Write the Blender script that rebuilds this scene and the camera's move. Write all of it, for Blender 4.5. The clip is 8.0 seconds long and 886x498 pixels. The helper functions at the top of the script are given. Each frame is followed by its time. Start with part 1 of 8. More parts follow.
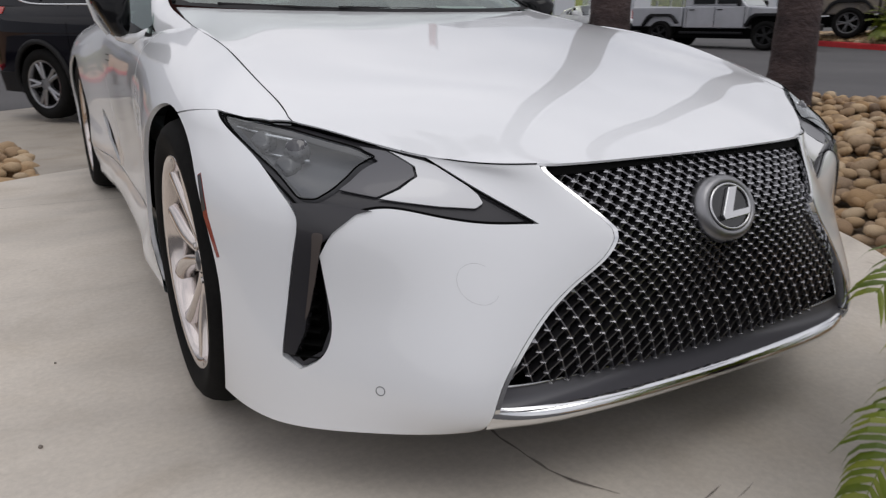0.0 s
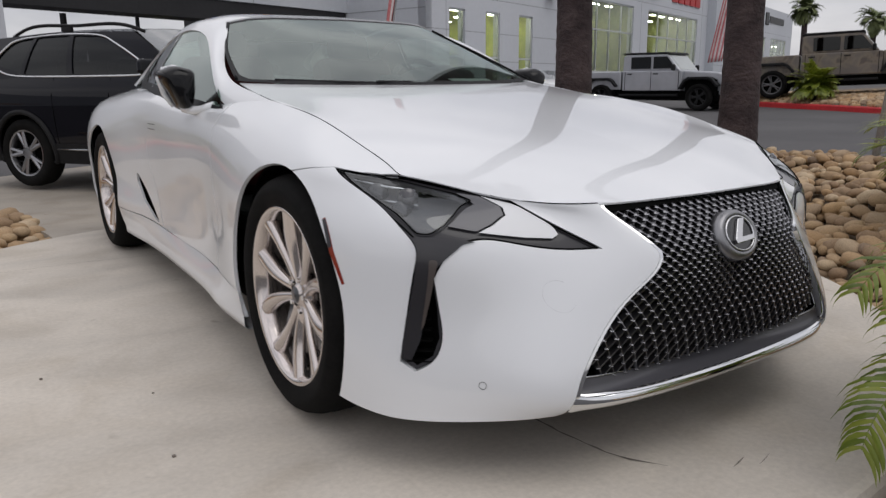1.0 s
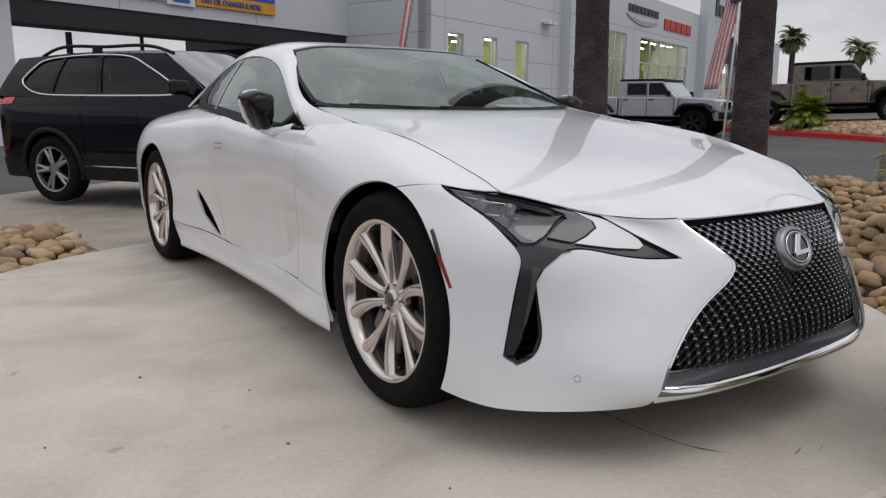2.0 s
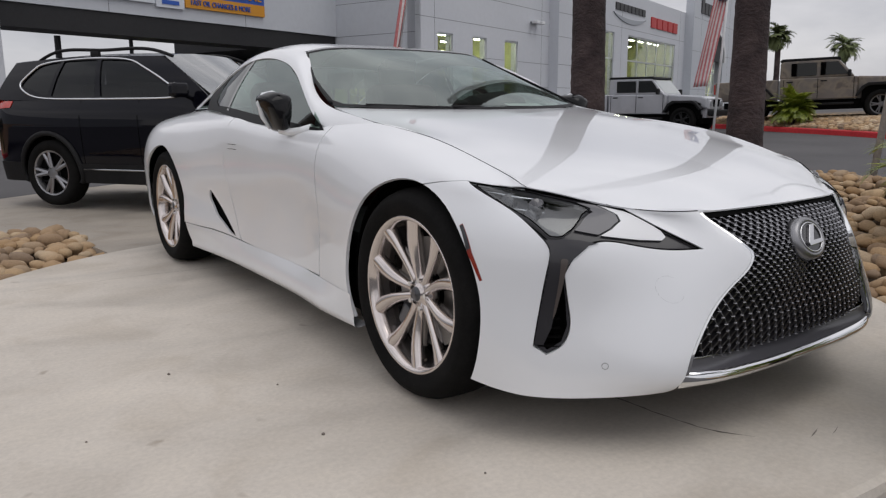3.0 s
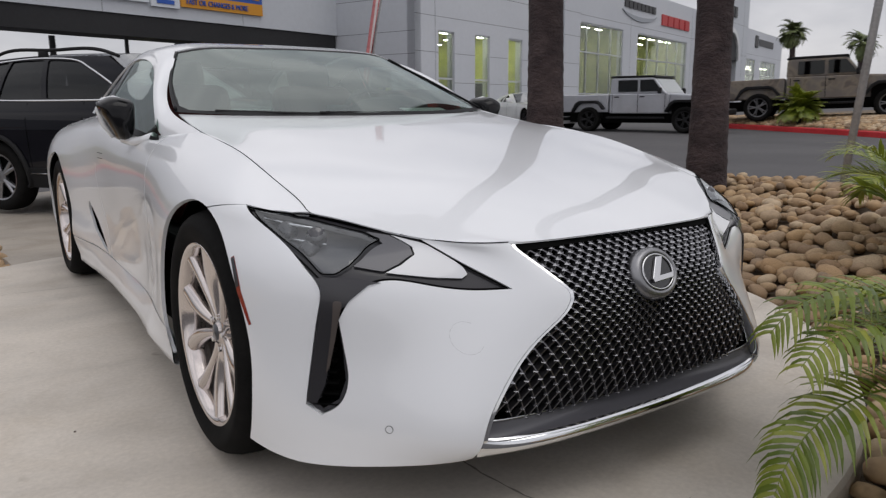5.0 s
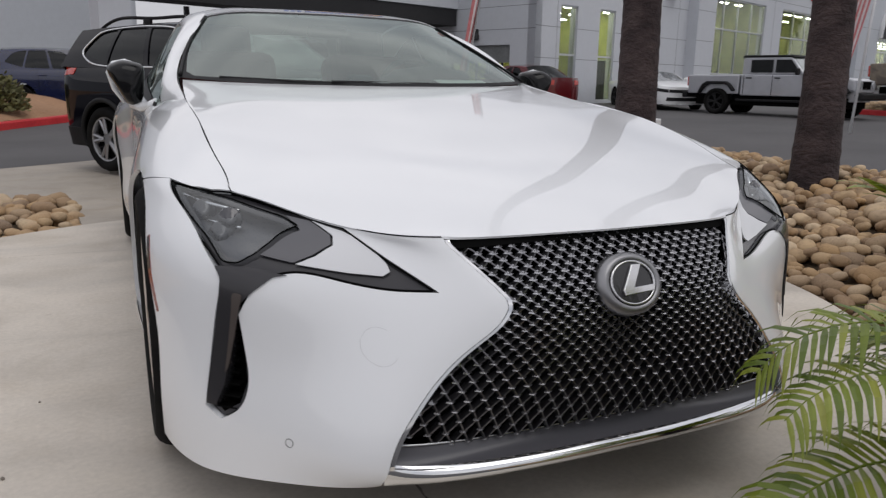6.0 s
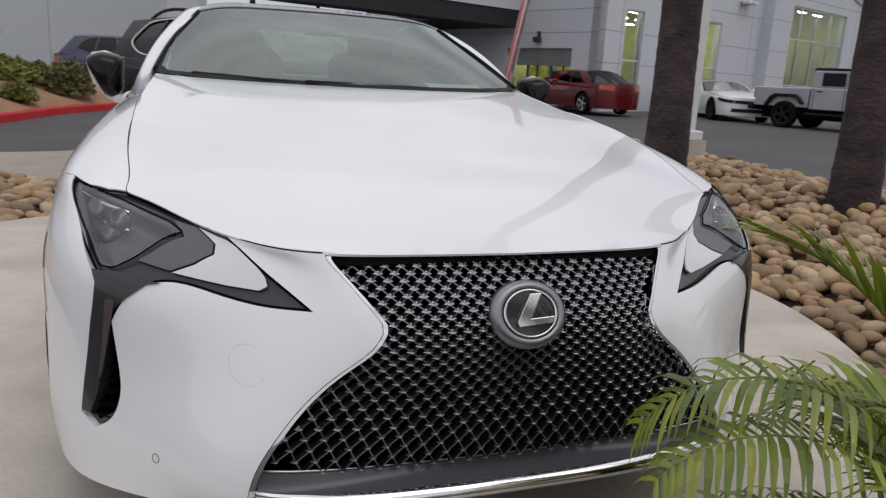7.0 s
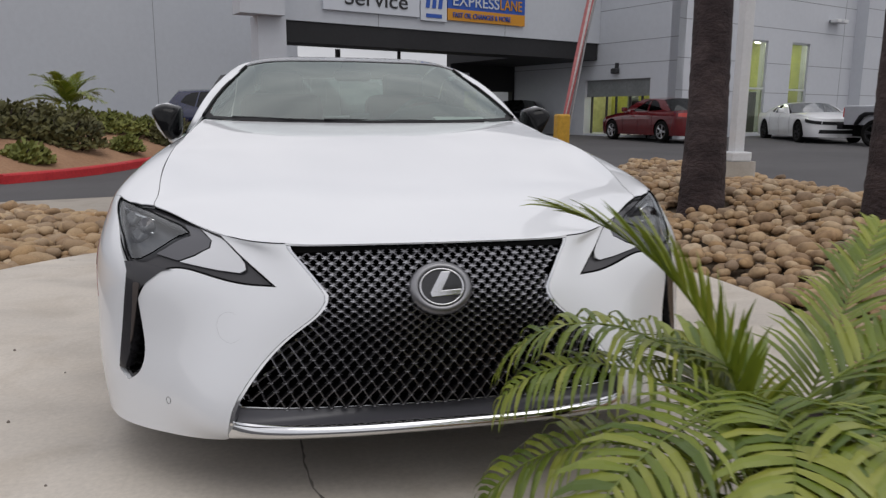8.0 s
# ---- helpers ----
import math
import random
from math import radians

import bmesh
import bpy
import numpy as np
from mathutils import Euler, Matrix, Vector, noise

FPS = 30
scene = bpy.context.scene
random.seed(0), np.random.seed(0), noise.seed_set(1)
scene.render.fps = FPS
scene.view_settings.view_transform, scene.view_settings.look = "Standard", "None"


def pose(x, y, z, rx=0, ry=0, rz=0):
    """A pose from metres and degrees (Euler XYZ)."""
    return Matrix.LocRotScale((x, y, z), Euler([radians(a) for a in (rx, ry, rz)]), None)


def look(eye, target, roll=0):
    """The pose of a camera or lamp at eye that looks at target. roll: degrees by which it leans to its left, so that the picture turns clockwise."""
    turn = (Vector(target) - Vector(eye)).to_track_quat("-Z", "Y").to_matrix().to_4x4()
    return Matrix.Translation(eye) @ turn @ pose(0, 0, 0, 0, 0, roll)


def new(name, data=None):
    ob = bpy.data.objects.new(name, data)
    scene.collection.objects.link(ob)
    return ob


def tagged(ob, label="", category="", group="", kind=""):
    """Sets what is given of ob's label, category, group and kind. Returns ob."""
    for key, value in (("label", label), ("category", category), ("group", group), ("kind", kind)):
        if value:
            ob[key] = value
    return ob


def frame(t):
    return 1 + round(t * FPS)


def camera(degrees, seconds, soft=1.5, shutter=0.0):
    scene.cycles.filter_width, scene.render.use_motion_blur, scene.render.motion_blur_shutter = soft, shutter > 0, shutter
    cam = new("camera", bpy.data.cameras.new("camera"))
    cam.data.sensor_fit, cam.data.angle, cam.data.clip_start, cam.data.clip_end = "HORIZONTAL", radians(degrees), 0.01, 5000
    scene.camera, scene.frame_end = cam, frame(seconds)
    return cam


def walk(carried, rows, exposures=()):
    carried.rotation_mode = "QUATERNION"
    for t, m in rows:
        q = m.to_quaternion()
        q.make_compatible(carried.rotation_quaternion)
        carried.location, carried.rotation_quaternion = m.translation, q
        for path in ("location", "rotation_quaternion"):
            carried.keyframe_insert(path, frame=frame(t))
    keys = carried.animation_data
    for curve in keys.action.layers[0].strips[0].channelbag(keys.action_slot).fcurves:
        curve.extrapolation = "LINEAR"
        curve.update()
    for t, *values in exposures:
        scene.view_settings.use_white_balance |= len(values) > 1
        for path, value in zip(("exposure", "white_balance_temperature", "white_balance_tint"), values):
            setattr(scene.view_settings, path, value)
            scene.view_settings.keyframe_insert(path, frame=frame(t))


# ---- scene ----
from mathutils import geometry

cam = camera(62.3, 8.0, 1.25, 0.3)
PATH = [
    (0, (-1.212, -0.911, 0.942), (-0.28, 0.755, 0.347), 0.1),
    (0.5, (-1.436, -0.983, 0.964), (-0.365, 0.602, 0.382), -1.2),
    (1, (-1.689, -1.075, 0.969), (-0.611, 0.552, 0.533), -0.5),
    (1.5, (-1.906, -1.101, 0.984), (-0.802, 0.522, 0.6), 0.2),
    (3, (-2.209, -1.093, 0.981), (-1.074, 0.51, 0.602), -0.3),
    (3.5, (-2.114, -1.099, 0.984), (-0.949, 0.482, 0.609), -1.0),
    (4, (-1.925, -1.129, 0.979), (-0.779, 0.46, 0.575), -2.3),
    (4.5, (-1.724, -1.163, 1.012), (-0.548, 0.41, 0.634), -0.7),
    (6, (-0.99, -1.136, 0.993), (-0.183, 0.639, 0.548), 1.0),
    (6.5, (-0.776, -1.133, 1.016), (-0.042, 0.658, 0.512), 3.3),
    (7, (-0.631, -1.166, 1.021), (0.027, 0.668, 0.57), 3.2),
    (7.5, (-0.507, -1.424, 1.008), (-0.075, 0.483, 0.589), 2.6),
    (8, (-0.38, -1.702, 1.014), (0.036, 0.22, 0.652), 0.4),
]
walk(cam, [(t, look(eye, target, roll)) for t, eye, target, roll in PATH])

# ---- world and sun: a bright overcast day ----
world = bpy.data.worlds.new("overcast_sky")
scene.world = world
world.use_nodes = True
wn, wl = world.node_tree.nodes, world.node_tree.links
wn.clear()
w_out = wn.new("ShaderNodeOutputWorld")
w_sky = wn.new("ShaderNodeTexSky")
w_sky.sky_type, w_sky.sun_disc = "NISHITA", False
w_sky.sun_elevation, w_sky.sun_rotation = radians(52), radians(200)
w_bg = wn.new("ShaderNodeBackground")
w_bg.inputs["Strength"].default_value = 0.06
w_cloud = wn.new("ShaderNodeBackground")
w_co = wn.new("ShaderNodeTexCoord")
w_map = wn.new("ShaderNodeMapping")
w_map.inputs["Scale"].default_value = (1.6, 1.6, 4.2)
w_noise = wn.new("ShaderNodeTexNoise")
w_noise.inputs["Scale"].default_value, w_noise.inputs["Detail"].default_value = 1.5, 6
w_noise.inputs["Roughness"].default_value = 0.55
w_ramp = wn.new("ShaderNodeValToRGB")
w_ramp.color_ramp.elements[0].position, w_ramp.color_ramp.elements[0].color = 0.32, (0.516, 0.522, 0.575, 1)
w_ramp.color_ramp.elements[1].position, w_ramp.color_ramp.elements[1].color = 0.66, (0.992, 0.968, 0.993, 1)
w_mix = wn.new("ShaderNodeMixShader")
w_mix.inputs[0].default_value = 0.88
wl.new(w_co.outputs["Generated"], w_map.inputs[0])
wl.new(w_map.outputs[0], w_noise.inputs["Vector"])
wl.new(w_noise.outputs["Fac"], w_ramp.inputs[0])
wl.new(w_ramp.outputs[0], w_cloud.inputs["Color"])
# an overcast sky is brightest overhead
w_xyz, w_lift = wn.new("ShaderNodeSeparateXYZ"), wn.new("ShaderNodeMapRange")
w_lift.inputs["To Min"].default_value, w_lift.inputs["To Max"].default_value = 0.80, 1.32
wl.new(w_co.outputs["Generated"], w_xyz.inputs[0])
wl.new(w_xyz.outputs["Z"], w_lift.inputs["Value"])
wl.new(w_lift.outputs["Result"], w_cloud.inputs["Strength"])
wl.new(w_sky.outputs[0], w_bg.inputs["Color"])
wl.new(w_bg.outputs[0], w_mix.inputs[1])
wl.new(w_cloud.outputs[0], w_mix.inputs[2])
wl.new(w_mix.outputs[0], w_out.inputs[0])

sun_data = bpy.data.lights.new("sun", "SUN")
sun_data.energy, sun_data.angle, sun_data.color = 0.5, radians(40), (1, 0.97, 0.92)
sun = new("sun", sun_data)
sun.matrix_world = look((3, -6, 12), (0, 0, 0))
scene.view_settings.exposure = 0.0
# ---- materials ----


def material(name, color=(0.5, 0.5, 0.5), rough=0.5, metal=0.0, coat=0.0, spec=0.5):
    m = bpy.data.materials.new(name)
    m.use_nodes = True
    b = m.node_tree.nodes["Principled BSDF"]
    b.inputs["Base Color"].default_value = (*color, 1)
    b.inputs["Roughness"].default_value = rough
    b.inputs["Metallic"].default_value = metal
    b.inputs["Coat Weight"].default_value = coat
    b.inputs["Coat Roughness"].default_value = 0.03
    b.inputs["Specular IOR Level"].default_value = spec
    return m


def add(m, kind, **values):
    n = m.node_tree.nodes.new(kind)
    for key, value in values.items():
        n.inputs[key.replace("_", " ")].default_value = value
    return n


def bsdf(m):
    return m.node_tree.nodes["Principled BSDF"]


def link(m, a, b):
    m.node_tree.links.new(a, b)


def ramp(m, fac, stops):
    r = m.node_tree.nodes.new("ShaderNodeValToRGB")
    e = r.color_ramp.elements
    while len(e) < len(stops):
        e.new(0.5)
    for k, (at, c) in enumerate(stops):
        e[k].position, e[k].color = at, (*c, 1)
    link(m, fac, r.inputs[0])
    return r.outputs[0]


def coords(m, scale=(1, 1, 1), space="Object"):
    c, mp = m.node_tree.nodes.new("ShaderNodeTexCoord"), m.node_tree.nodes.new("ShaderNodeMapping")
    mp.inputs["Scale"].default_value = scale
    link(m, c.outputs[space], mp.inputs[0])
    return mp.outputs[0]


def noise_tex(m, vec, scale, detail=4, rough=0.55, distortion=0.0):
    n = add(m, "ShaderNodeTexNoise", Scale=scale, Detail=detail, Roughness=rough, Distortion=distortion)
    link(m, vec, n.inputs["Vector"])
    return n.outputs["Fac"]


def mix_color(m, fac, a, b, mode="MIX"):
    n = m.node_tree.nodes.new("ShaderNodeMix")
    n.data_type, n.blend_type = "RGBA", mode
    for value, socket in ((fac, n.inputs[0]), (a, n.inputs[6]), (b, n.inputs[7])):
        if isinstance(value, (int, float)):
            socket.default_value = value
        elif isinstance(value, tuple):
            socket.default_value = (*value, 1)
        else:
            link(m, value, socket)
    return n.outputs[2]


def bump(m, height, strength=0.3, distance=0.01):
    n = add(m, "ShaderNodeBump", Strength=strength, Distance=distance)
    link(m, height, n.inputs["Height"])
    link(m, n.outputs[0], bsdf(m).inputs["Normal"])


def varied(name, stops, scale, rough=0.7, fine=40.0, relief=0.2, distance=0.005, space="Object", stretch=(1, 1, 1), metal=0.0, spec=0.5, deep=0.80):
    """A surface whose colour wanders at two scales, with a fine relief."""
    m = material(name, stops[0][1], rough, metal, spec=spec)
    vec = coords(m, stretch, space)
    big, small = noise_tex(m, vec, scale, 5), noise_tex(m, vec, fine, 3, 0.6)
    base = ramp(m, big, stops)
    dark = ramp(m, small, [(0.3, (deep, deep, deep)), (0.7, (1.4 - 0.4 * deep,) * 3)] if deep > 0.9 else [(0.3, (deep, deep, deep)), (0.7, (1.08, 1.08, 1.08))])
    link(m, mix_color(m, 1.0, base, dark, "MULTIPLY"), bsdf(m).inputs["Base Color"])
    bump(m, small, relief, distance)
    return m


M_PAINT = material("white_paint", (0.80, 0.815, 0.835), 0.35, coat=1.0)
M_BLACK = material("gloss_black", (0.008, 0.008, 0.009), 0.12, coat=0.6)
M_PLASTIC = varied("black_plastic", [(0.3, (0.012, 0.012, 0.013)), (0.7, (0.02, 0.02, 0.021))], 6, 0.55, 120, 0.1, 0.001, spec=0.25)
M_GREY = material("grey_plastic", (0.07, 0.072, 0.078), 0.3, coat=0.3)
M_CHROME = material("chrome", (0.78, 0.79, 0.8), 0.06, 1.0)
M_SATIN = material("satin_metal", (0.42, 0.43, 0.44), 0.25, 1.0)
M_RIM = material("rim_alloy", (0.68, 0.622, 0.592), 0.14, 0.92, coat=0.4)
M_RUBBER = varied("tyre_rubber", [(0.3, (0.007, 0.007, 0.007)), (0.7, (0.013, 0.0125, 0.012))], 8, 0.8, 90, 0.15, 0.002, spec=0.08)
M_DISC = material("brake_disc", (0.35, 0.34, 0.33), 0.35, 1.0)
M_RED = material("red_lens", (0.5, 0.03, 0.018), 0.15, coat=0.6)
M_TRIM = material("interior_dark", (0.018, 0.018, 0.02), 0.6)
M_TRIMRED = material("interior_red", (0.10, 0.012, 0.012), 0.55)


def glass(name, tint, rough=0.02, clear=0.5, shine=(0.95, 0.97, 0.97)):
    """Thin tinted glass: part seen through, part mirror."""
    m = bpy.data.materials.new(name)
    m.use_nodes = True
    n, l = m.node_tree.nodes, m.node_tree.links
    n.clear()
    out, mixer = n.new("ShaderNodeOutputMaterial"), n.new("ShaderNodeMixShader")
    trans, gloss = n.new("ShaderNodeBsdfTransparent"), n.new("ShaderNodeBsdfGlossy")
    trans.inputs["Color"].default_value = (*tint, 1)
    gloss.inputs["Roughness"].default_value = rough
    gloss.inputs["Color"].default_value = (*shine, 1)
    # mirror share after Schlick, alike from both sides of the pane
    face, power, share = n.new("ShaderNodeLayerWeight"), n.new("ShaderNodeMath"), n.new("ShaderNodeMapRange")
    face.inputs["Blend"].default_value = 0.5
    power.operation, power.inputs[1].default_value = "POWER", 5.0
    share.inputs["To Min"].default_value = (clear / (2.0 + clear)) ** 2
    l.new(face.outputs["Facing"], power.inputs[0])
    l.new(power.outputs[0], share.inputs["Value"])
    l.new(share.outputs["Result"], mixer.inputs[0])
    l.new(trans.outputs[0], mixer.inputs[1])
    l.new(gloss.outputs[0], mixer.inputs[2])
    l.new(mixer.outputs[0], out.inputs[0])
    return m


M_GLASS = glass("windscreen_glass", (0.46, 0.55, 0.505), clear=1.55, shine=(0.86, 0.95, 0.915))
M_CARGLASS = glass("car_windscreen", (0.5, 0.55, 0.53), clear=3.0)
M_LENS = glass("lamp_lens", (0.75, 0.77, 0.78), clear=0.9)
M_DARKGLASS = glass("privacy_glass", (0.05, 0.05, 0.055), clear=0.5)
M_PANE = glass("shop_window_glass", (0.75, 0.78, 0.76), clear=0.45)
# ---- building tools ----


def mesh_object(name, bm, mat, parent=None, smooth=False, label=""):
    me = bpy.data.meshes.new(name)
    bm.to_mesh(me)
    bm.free()
    return object_of(name, me, mat, parent, smooth, label)


def object_of(name, me, mat, parent=None, smooth=False, label=""):
    for one in mat if isinstance(mat, (list, tuple)) else (mat,):
        me.materials.append(one)
    if smooth:
        me.shade_smooth()
    ob = new(name, me)
    if parent:
        ob.parent = parent
    return tagged(ob, label)


def part(name, bm, mat, parent, label="", smooth=False):
    return mesh_object(name, bm, mat, parent, smooth, label)


def thing(name, label, category, group="", at=None, kind=""):
    ob = new(name)
    ob.empty_display_size = 0.2
    if at is not None:
        ob.matrix_world = at
    return tagged(ob, label, category, group, kind)


def add_box(bm, size, at=(0, 0, 0), turn=(0, 0, 0), bevel=0.0, segments=2):
    made = bmesh.ops.create_cube(bm, size=1.0, matrix=pose(*at, *turn) @ Matrix.Diagonal((*size, 1)))
    if bevel:
        edges = list({e for v in made["verts"] for e in v.link_edges})
        bmesh.ops.bevel(bm, geom=edges, offset=bevel, segments=segments, profile=0.5, affect="EDGES")
    return bm


def box(size, at=(0, 0, 0), turn=(0, 0, 0), bevel=0.0, segments=2):
    return add_box(bmesh.new(), size, at, turn, bevel, segments)


def add_rod(bm, a, b, r0, r1=None, sides=10, ends=True):
    a, b = Vector(a), Vector(b)
    m = Matrix.Translation((a + b) / 2) @ (b - a).to_track_quat("Z", "Y").to_matrix().to_4x4()
    bmesh.ops.create_cone(bm, cap_ends=ends, segments=sides, radius1=r0, radius2=r0 if r1 is None else r1, depth=(b - a).length, matrix=m)
    return bm


def add_tube(bm, points, radius, sides=8, close=False):
    """A tube along points; radius: a number or one for each point."""
    points = [Vector(p) for p in points]
    n = len(points)
    radii = radius if isinstance(radius, (list, tuple)) else [radius] * n
    rings = []
    side = None
    for k, p in enumerate(points):
        a = points[(k - 1) % n] if close or k else p
        b = points[(k + 1) % n] if close or k < n - 1 else p
        way = (b - a).normalized()
        if side is None:
            side = way.orthogonal().normalized()
        side = (side - way * side.dot(way)).normalized()
        other = way.cross(side)
        rings.append([bm.verts.new(p + radii[k] * (math.cos(q) * side + math.sin(q) * other)) for q in (2 * math.pi * j / sides for j in range(sides))])
    for k in range(n if close else n - 1):
        r, s = rings[k], rings[(k + 1) % n]
        for j in range(sides):
            bm.faces.new((r[j], r[(j + 1) % sides], s[(j + 1) % sides], s[j]))
    if not close:
        bm.faces.new(rings[0][::-1])
        bm.faces.new(rings[-1])
    return bm


def add_lathe(bm, profile, steps=48, m=Matrix()):
    """A closed profile of (radius, height) turned round the local z axis."""
    rings = [[bm.verts.new(m @ Vector((r * math.cos(q), r * math.sin(q), z))) for r, z in profile] for q in (2 * math.pi * k / steps for k in range(steps))]
    count = len(profile)
    for k in range(steps):
        a, b = rings[k], rings[(k + 1) % steps]
        for j in range(count):
            bm.faces.new((a[j], b[j], b[(j + 1) % count], a[(j + 1) % count]))
    return bm


def prism(outline, thick, m=Matrix(), bevel=0.0):
    """An outline in local x, y raised by thick along local z."""
    bm = bmesh.new()
    low = [bm.verts.new((x, y, 0)) for x, y in outline]
    face = bm.faces.new(low)
    up = bmesh.ops.extrude_face_region(bm, geom=[face])
    bmesh.ops.translate(bm, verts=[v for v in up["geom"] if isinstance(v, bmesh.types.BMVert)], vec=(0, 0, thick))
    bmesh.ops.recalc_face_normals(bm, faces=bm.faces)
    if bevel:
        bmesh.ops.bevel(bm, geom=[e for e in bm.edges], offset=bevel, segments=2, profile=0.5, affect="EDGES")
    bm.transform(m)
    return bm


def spline(xs, ys):
    """A natural cubic spline through ys (rows of any width) at xs."""
    xs, ys = np.asarray(xs, float), np.asarray(ys, float)
    n, h = len(xs), np.diff(xs)
    a, r = np.eye(n), np.zeros((n, *ys.shape[1:]))
    for k in range(1, n - 1):
        a[k, k - 1 : k + 2] = h[k - 1], 2 * (h[k - 1] + h[k]), h[k]
        r[k] = 6 * ((ys[k + 1] - ys[k]) / h[k] - (ys[k] - ys[k - 1]) / h[k - 1])
    curve = np.linalg.solve(a, r.reshape(n, -1)).reshape(r.shape)

    def at(x):
        x = np.clip(np.asarray(x, float), xs[0], xs[-1])
        k = np.clip(np.searchsorted(xs, x, side="right") - 1, 0, n - 2)
        d = (x - xs[k]).reshape(*x.shape, *[1] * (ys.ndim - 1))
        hk = h[k].reshape(d.shape)
        b = (ys[k + 1] - ys[k]) / hk - hk * (2 * curve[k] + curve[k + 1]) / 6
        return ys[k] + d * (b + d * (curve[k] / 2 + d * (curve[k + 1] - curve[k]) / (6 * hk)))

    return at


class Skin:
    """A smooth surface through character lines. Its two coordinates are close to metres: s along the lines, t across them."""

    def __init__(self, lines, s_knots=None, t_knots=None, mid=None):
        lines = np.asarray(lines, float)
        mid = len(lines) // 2 if mid is None else mid
        along = np.linalg.norm(np.diff(lines[mid], axis=0), axis=1)
        across = np.linalg.norm(np.diff(lines, axis=0), axis=2).mean(1)
        self.sk = np.r_[0, np.cumsum(along)] if s_knots is None else np.asarray(s_knots, float)
        self.tk = np.r_[0, np.cumsum(across)] if t_knots is None else np.asarray(t_knots, float)
        self.along = spline(self.sk, np.moveaxis(lines, 0, 1))

    def __call__(self, st):
        st = np.asarray(st, float).reshape(-1, 2)
        rows = self.along(st[:, 0])
        n = len(st)
        flat = np.moveaxis(rows, 1, 0).reshape(len(self.tk), -1)
        tk, h = self.tk, np.diff(self.tk)
        a, r = np.eye(len(tk)), np.zeros_like(flat)
        for k in range(1, len(tk) - 1):
            a[k, k - 1 : k + 2] = h[k - 1], 2 * (h[k - 1] + h[k]), h[k]
            r[k] = 6 * ((flat[k + 1] - flat[k]) / h[k] - (flat[k] - flat[k - 1]) / h[k - 1])
        curve = np.linalg.solve(a, r).reshape(len(tk), n, 3)
        ys = flat.reshape(len(tk), n, 3)
        t = np.clip(st[:, 1], tk[0], tk[-1])
        k = np.clip(np.searchsorted(tk, t, side="right") - 1, 0, len(tk) - 2)
        i, d, hk = np.arange(n), (t - tk[k])[:, None], h[k][:, None]
        b = (ys[k + 1, i] - ys[k, i]) / hk - hk * (2 * curve[k, i] + curve[k + 1, i]) / 6
        return ys[k, i] + d * (b + d * (curve[k, i] / 2 + d * (curve[k + 1, i] - curve[k, i]) / (6 * hk)))

    def find(self, target, axes, start):
        """The s, t at which two of the coordinates take the values wanted."""
        x, axes = np.array(start, float), list(axes)
        for _ in range(25):
            p = self(x)[0, axes]
            j = np.stack([(self(x + d)[0, axes] - p) / 1e-4 for d in ((1e-4, 0), (0, 1e-4))], 1)
            x = x + np.clip(np.linalg.lstsq(j, np.asarray(target) - p, rcond=None)[0], -0.08, 0.08)
            x = np.clip(x, (self.sk[0], self.tk[0]), (self.sk[-1], self.tk[-1]))
        return x

    def normal(self, st, e=2e-3):
        st = np.asarray(st, float).reshape(-1, 2)
        ds = self(st + (e, 0)) - self(st - (e, 0))
        dt = self(st + (0, e)) - self(st - (0, e))
        n = np.cross(ds, dt)
        return n / (np.linalg.norm(n, axis=1, keepdims=True) + 1e-12)


def inside(points, poly):
    """Which points lie in a polygon."""
    x, y = np.asarray(points, float).T
    p = np.asarray(poly, float)
    hit = np.zeros(len(x), bool)
    for (x0, y0), (x1, y1) in zip(p, np.roll(p, -1, 0)):
        if y0 != y1:
            hit ^= ((y0 > y) != (y1 > y)) & (x < (x1 - x0) * (y - y0) / (y1 - y0) + x0)
    return hit


def resample(poly, step, closed=True):
    """Points along a line of corners, no further apart than step; corners stay."""
    p = np.asarray(poly, float)
    q = np.roll(p, -1, 0) if closed else p[1:]
    out = []
    for a, b in zip(p, q):
        n = max(1, int(np.ceil(np.linalg.norm(b - a) / step)))
        out += [a + (b - a) * k / n for k in range(n)]
    return np.array(out if closed else out + [p[-1]])


def rounded(poly, radius, n=4):
    """A polygon with its corners rounded."""
    p, out = np.asarray(poly, float), []
    for k in range(len(p)):
        a, b, c = p[k - 1], p[k], p[(k + 1) % len(p)]
        r = min(radius, 0.45 * np.linalg.norm(a - b), 0.45 * np.linalg.norm(c - b))
        e, f = b + (a - b) / np.linalg.norm(a - b) * r, b + (c - b) / np.linalg.norm(c - b) * r
        for q in np.linspace(0, 1, n):
            out.append((1 - q) ** 2 * e + 2 * q * (1 - q) * b + q * q * f)
    return np.array(out)


def inset(poly, gap):
    """A polygon moved inwards by gap."""
    p = np.asarray(poly, float)
    a, b = p - np.roll(p, 1, 0), np.roll(p, -1, 0) - p
    area = np.sum(p[:, 0] * np.roll(p[:, 1], -1) - p[:, 1] * np.roll(p[:, 0], -1))
    na = np.stack([-a[:, 1], a[:, 0]], 1) / (np.linalg.norm(a, axis=1, keepdims=True) + 1e-9)
    nb = np.stack([-b[:, 1], b[:, 0]], 1) / (np.linalg.norm(b, axis=1, keepdims=True) + 1e-9)
    n = na + nb
    n /= np.maximum(np.linalg.norm(n, axis=1, keepdims=True) ** 2 / 2, 0.35)
    return p + n * gap * (1 if area > 0 else -1)


